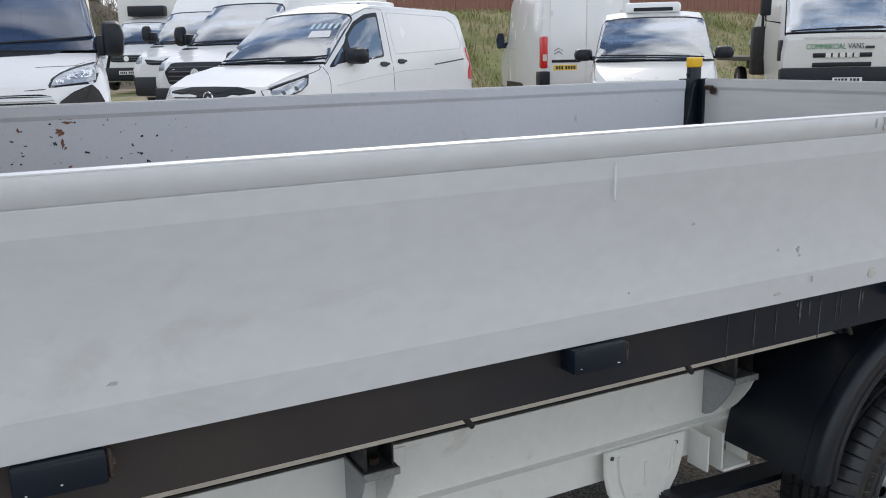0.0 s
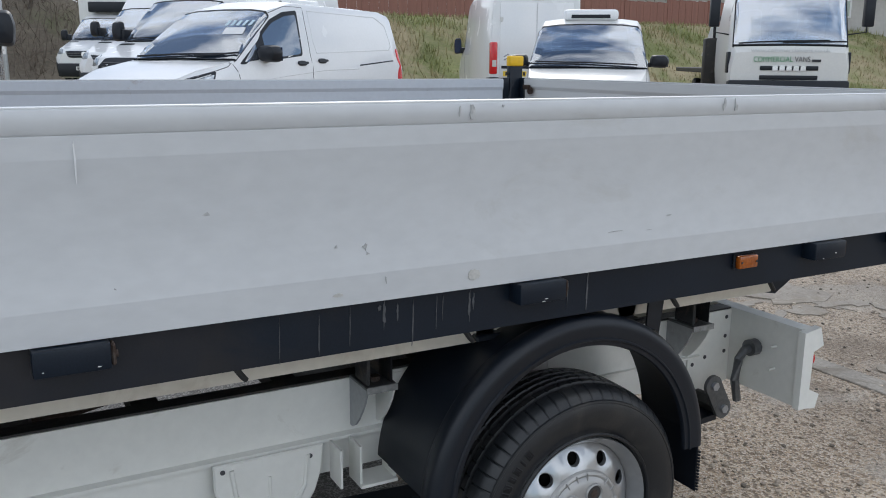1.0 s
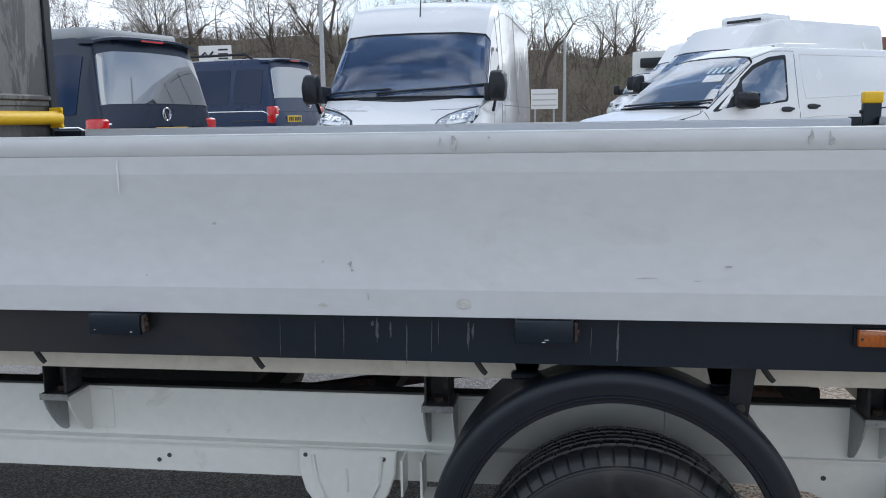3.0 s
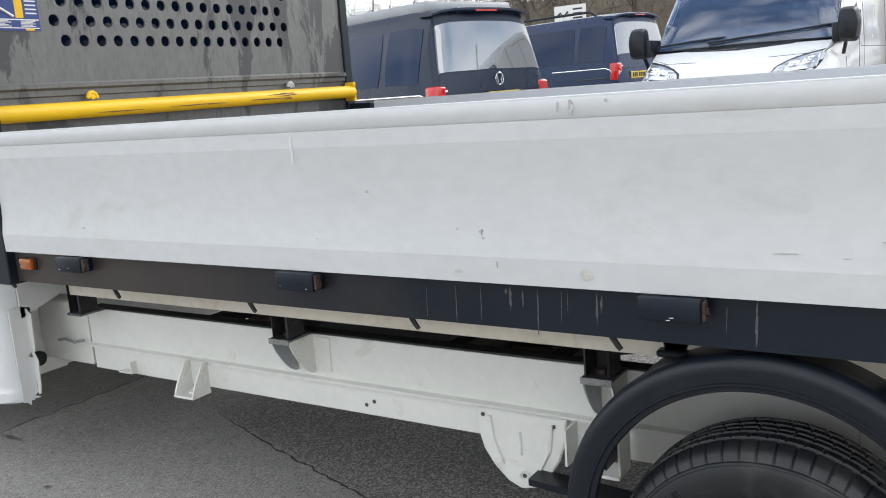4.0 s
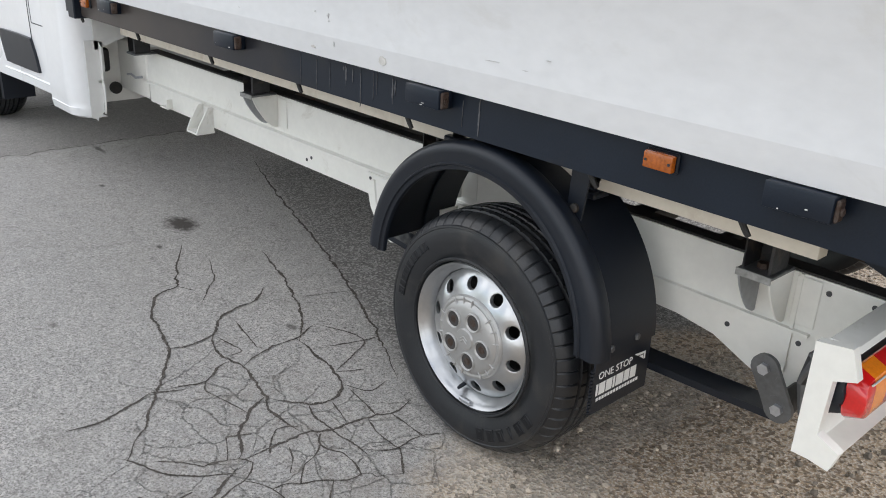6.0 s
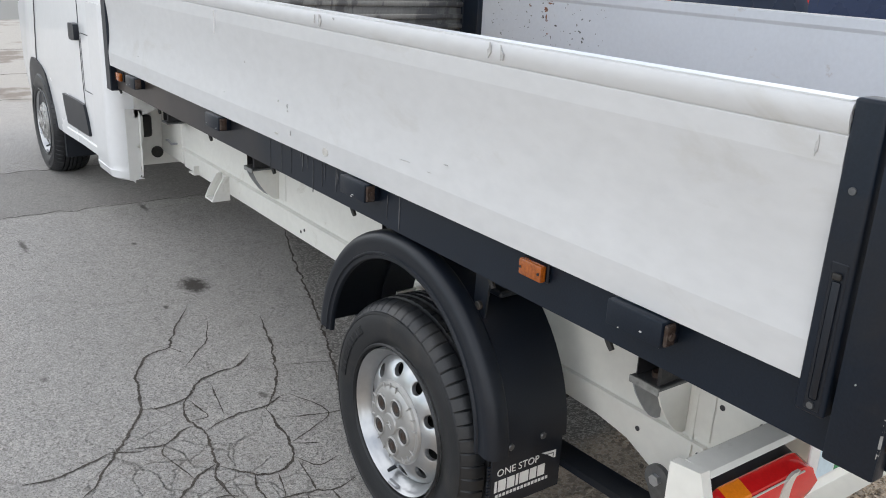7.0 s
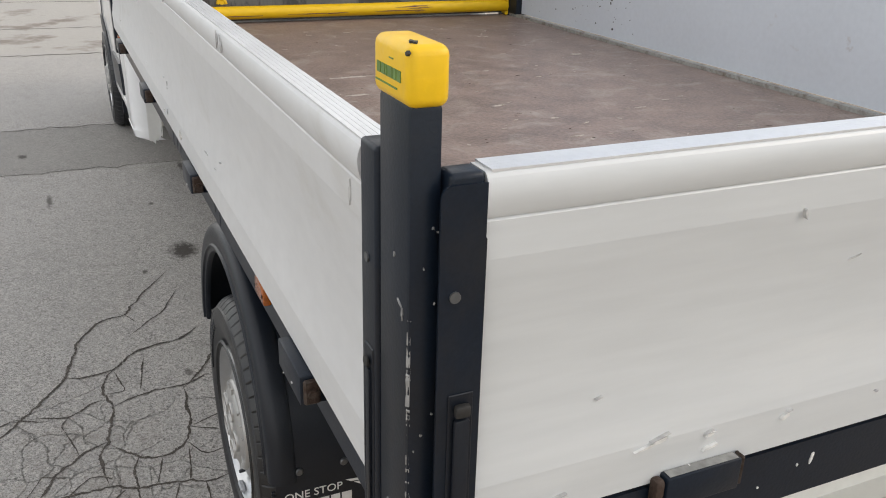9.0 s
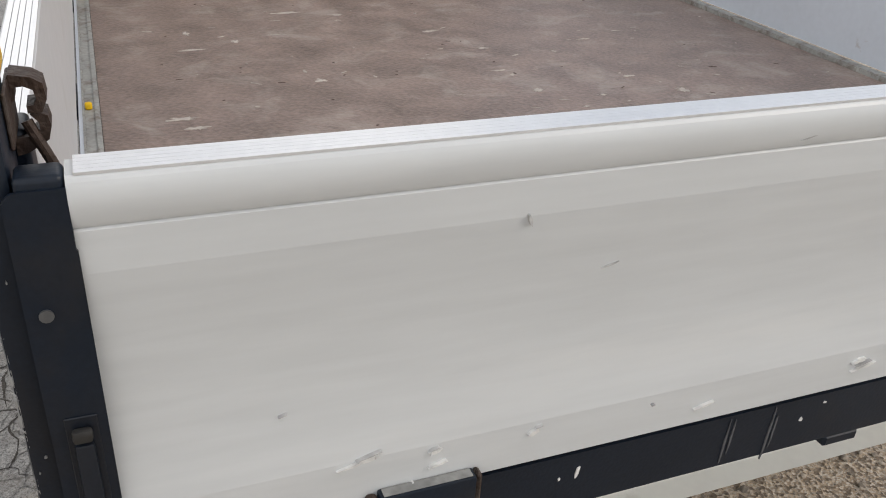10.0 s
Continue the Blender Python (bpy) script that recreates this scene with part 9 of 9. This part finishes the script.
def bare_tree(seed, height, spread):
    """Trunk and limbs as one mesh, twigs as another."""
    rnd = random.Random(seed)
    wood, twigs = bmesh.new(), bmesh.new()

    def grow(p, d, length, r, depth):
        pts, rs = [p], [r]
        q = p.copy()
        n = 4 if depth < 3 else 3
        for k in range(n):
            d = (d + Vector((rnd.gauss(0, 0.13), rnd.gauss(0, 0.13), rnd.gauss(0.05, 0.08)))).normalized()
            q = q + d * length / n
            pts.append(q.copy())
            rs.append(r * (1 - 0.55 * (k + 1) / n))
        tube(wood if depth < 3 else twigs, pts, rs, 7 if depth == 0 else 5 if depth < 3 else 3)
        if depth >= 5:
            return
        kids = (4, 4, 4, 3, 3)[depth]
        for c in range(kids):
            f = rnd.uniform(0.35, 1.0) if c else 1.0
            i = min(n, max(1, round(f * n)))
            a = rnd.uniform(0, 6.283)
            tilt = rnd.uniform(0.35, 0.95) * spread
            side = d.orthogonal().normalized()
            side.rotate(Matrix.Rotation(a, 3, d))
            nd = (d * math.cos(tilt) + side * math.sin(tilt)).normalized()
            grow(pts[i], nd, length * rnd.uniform(0.58, 0.80), max(0.006, rs[i] * rnd.uniform(0.5, 0.7)), depth + 1)
    grow(Vector((0, 0, -0.2)), Vector((0, 0, 1)), height * 0.30, height * 0.020, 0)
    return mesh_of(wood, "trunk", 40), mesh_of(twigs, "crown", 0)


TREES = [bare_tree(3, 9.0, 1.0), bare_tree(8, 8.0, 0.85), bare_tree(21, 10.0, 1.1)]


def plant(i, at, turn, scale, label):
    root = thing("bare_tree", at, label, "tree", "bare trees behind the yard", turn=turn)
    root.scale = (scale, scale, scale)
    part("trunk", TREES[i][0], BARK, root)
    part("crown", TREES[i][1], TWIG, root, "bare winter twigs")


rnd = random.Random(77)
for k in range(25):
    x = -31 + 1.6 * k + rnd.uniform(-0.7, 0.7)
    y = 37.5 + rnd.uniform(0, 10)
    plant(k % 3, (x, y, 2.6), rnd.uniform(0, 360), rnd.uniform(0.75, 1.25), "bare winter tree on the scrubby bank")
for x, y, s in ((26.0, 33.5, 1.45), (27, 52, 0.5), (40, 58, 0.9), (46, 58, 0.8)):
    plant(0, (x, y, 0.5), 40 * x, s, "bare winter tree beyond the fence")


def build_scrub():
    """The dark scrubby slope behind the vans."""
    bm = bmesh.new()
    xs = [-60 + 1.5 * i for i in range(50)]
    ys = [31 + 1.2 * i for i in range(18)]

    def hh(x, y):
        f = min(1.0, max(0.0, (y - 36) / 8))
        base = 4.7 - 0.10 * max(0, x + 5) if x > -5 else 4.7
        return g(24, x) + base * f * f * (3 - 2 * f) * max(0.0, min(1.0, (14 - x) / 8)) + 0.5 * noise.noise(Vector((x * 0.35, y * 0.35, 1))) * f
    grid = [[bm.verts.new((x, y, hh(x, y) - 0.02)) for x in xs] for y in ys]
    for a, b in zip(grid, grid[1:]):
        for k in range(len(xs) - 1):
            bm.faces.new((a[k], a[k + 1], b[k + 1], b[k]))
    solo("scrub_slope", bm, SCRUB, "dark brown scrubby slope", "slope", "structure")
    rnd = random.Random(41)
    bm = bmesh.new()
    for _ in range(9000):
        x, y = rnd.uniform(-40, 11), rnd.uniform(36.5, 48)
        z = hh(x, y)
        h = rnd.uniform(0.4, 1.2)
        lean = Vector((rnd.gauss(0, 0.3), rnd.gauss(0, 0.3), h))
        p = Vector((x, y, z))
        w = Vector((rnd.uniform(-1, 1), rnd.uniform(-1, 1), 0)).normalized() * 0.018
        a, b, c = bm.verts.new(p - w), bm.verts.new(p + w), bm.verts.new(p + lean)
        bm.faces.new((a, b, c))
        m = p + lean * 0.5
        bm.faces.new((bm.verts.new(m - w), bm.verts.new(m + w), bm.verts.new(m + Vector((rnd.gauss(0, 0.5), rnd.gauss(0, 0.3), h * 0.5)))))
    solo("scrub_twigs", bm, TWIG, "tangled bare scrub and brambles", "scrub", "stuff", smooth=0)
    bm = bmesh.new()
    for _ in range(5000):
        x, y = rnd.uniform(-20, 3.4), rnd.uniform(24.5, 36)
        z = g(24, x)
        hgt = rnd.uniform(0.05, 0.2)
        a = rnd.uniform(0, 6.283)
        w = Vector((-math.sin(a), math.cos(a), 0)) * 0.02
        p = Vector((x, y, z))
        bm.faces.new((bm.verts.new(p - w), bm.verts.new(p + w), bm.verts.new(p + Vector((math.cos(a) * 0.08, math.sin(a) * 0.08, hgt)))))
    solo("verge_grass", bm, BLADE, "strip of green verge grass", "grass", "stuff", smooth=0)
    bm = bmesh.new()
    q = [bm.verts.new((x, y, g(24, x) + 0.03)) for x, y in ((-24, 24.3), (3.6, 24.3), (3.6, 36.8), (-24, 36.8))]
    bm.faces.new(q)
    solo("grass_verge", bm, GRASS, "green grass verge at the yard's edge", "verge", "structure")


build_scrub()


def build_sign(x, y, z, w, h, label, logo):
    root = thing("sign_board", (x, y, g(24, x)), label, "sign")
    zb = z - g(24, x)
    for s in (-1, 1):
        part("post", slab_box(s * w * 0.35 - 0.03, s * w * 0.35 + 0.03, 0.02, 0.08, 0, zb + h, bevel=0.006), STEEL, root)
    bd = part("board", slab_box(-w / 2, w / 2, -0.02, 0.018, zb, zb + h, bevel=0.004), PLATE_W, root, "white board")
    bm = bmesh.new()
    if logo:
        tube(bm, [(-w * 0.42, -0.03, zb + h * 0.4), (-w * 0.3, -0.03, zb + h * 0.6), (-w * 0.2, -0.03, zb + h * 0.35), (-w * 0.05, -0.03, zb + h * 0.65)], 0.03, 6)
        for k in range(3):
            box(bm, w * 0.1, w * 0.4, -0.025, -0.0205, zb + h * (0.2 + 0.25 * k), zb + h * (0.3 + 0.25 * k))
    else:
        for k in range(3):
            box(bm, -w * 0.45, w * 0.45, -0.025, -0.0205, zb + h * (0.15 + 0.28 * k), zb + h * (0.22 + 0.28 * k))
    part("print_bar", bm, PRINT_GREY if not logo else PRINT_K, bd)


build_sign(2.27, 24.5, 1.50, 0.75, 0.55, "small white sign board on two posts", False)
build_sign(-7.35, 24.5, 3.0, 1.0, 0.5, "white sign board with a dark logo shape", True)


def build_pole(x, y, h, k=1.0, head=True):
    root = thing("lamp_post", (x, y, g(24, x)), "tall grey steel lamp post", "lamp post")
    part("post", tube(bmesh.new(), [(0, 0, 0), (0, 0, h * 0.5), (0, 0, h)], [0.09 * k, 0.07 * k, 0.05 * k], 10), STEEL, root)
    if head:
        part("lamp_head", slab_box(-0.55, 0.05, -0.09, 0.09, h - 0.02, h + 0.09, bevel=0.03, segs=2), STEEL, root)


build_pole(-1.2, 27.0, 3.35)
build_pole(-5.1, 28.0, 8.0)
build_pole(2.83, 30.0, 3.5, 0.8, False)
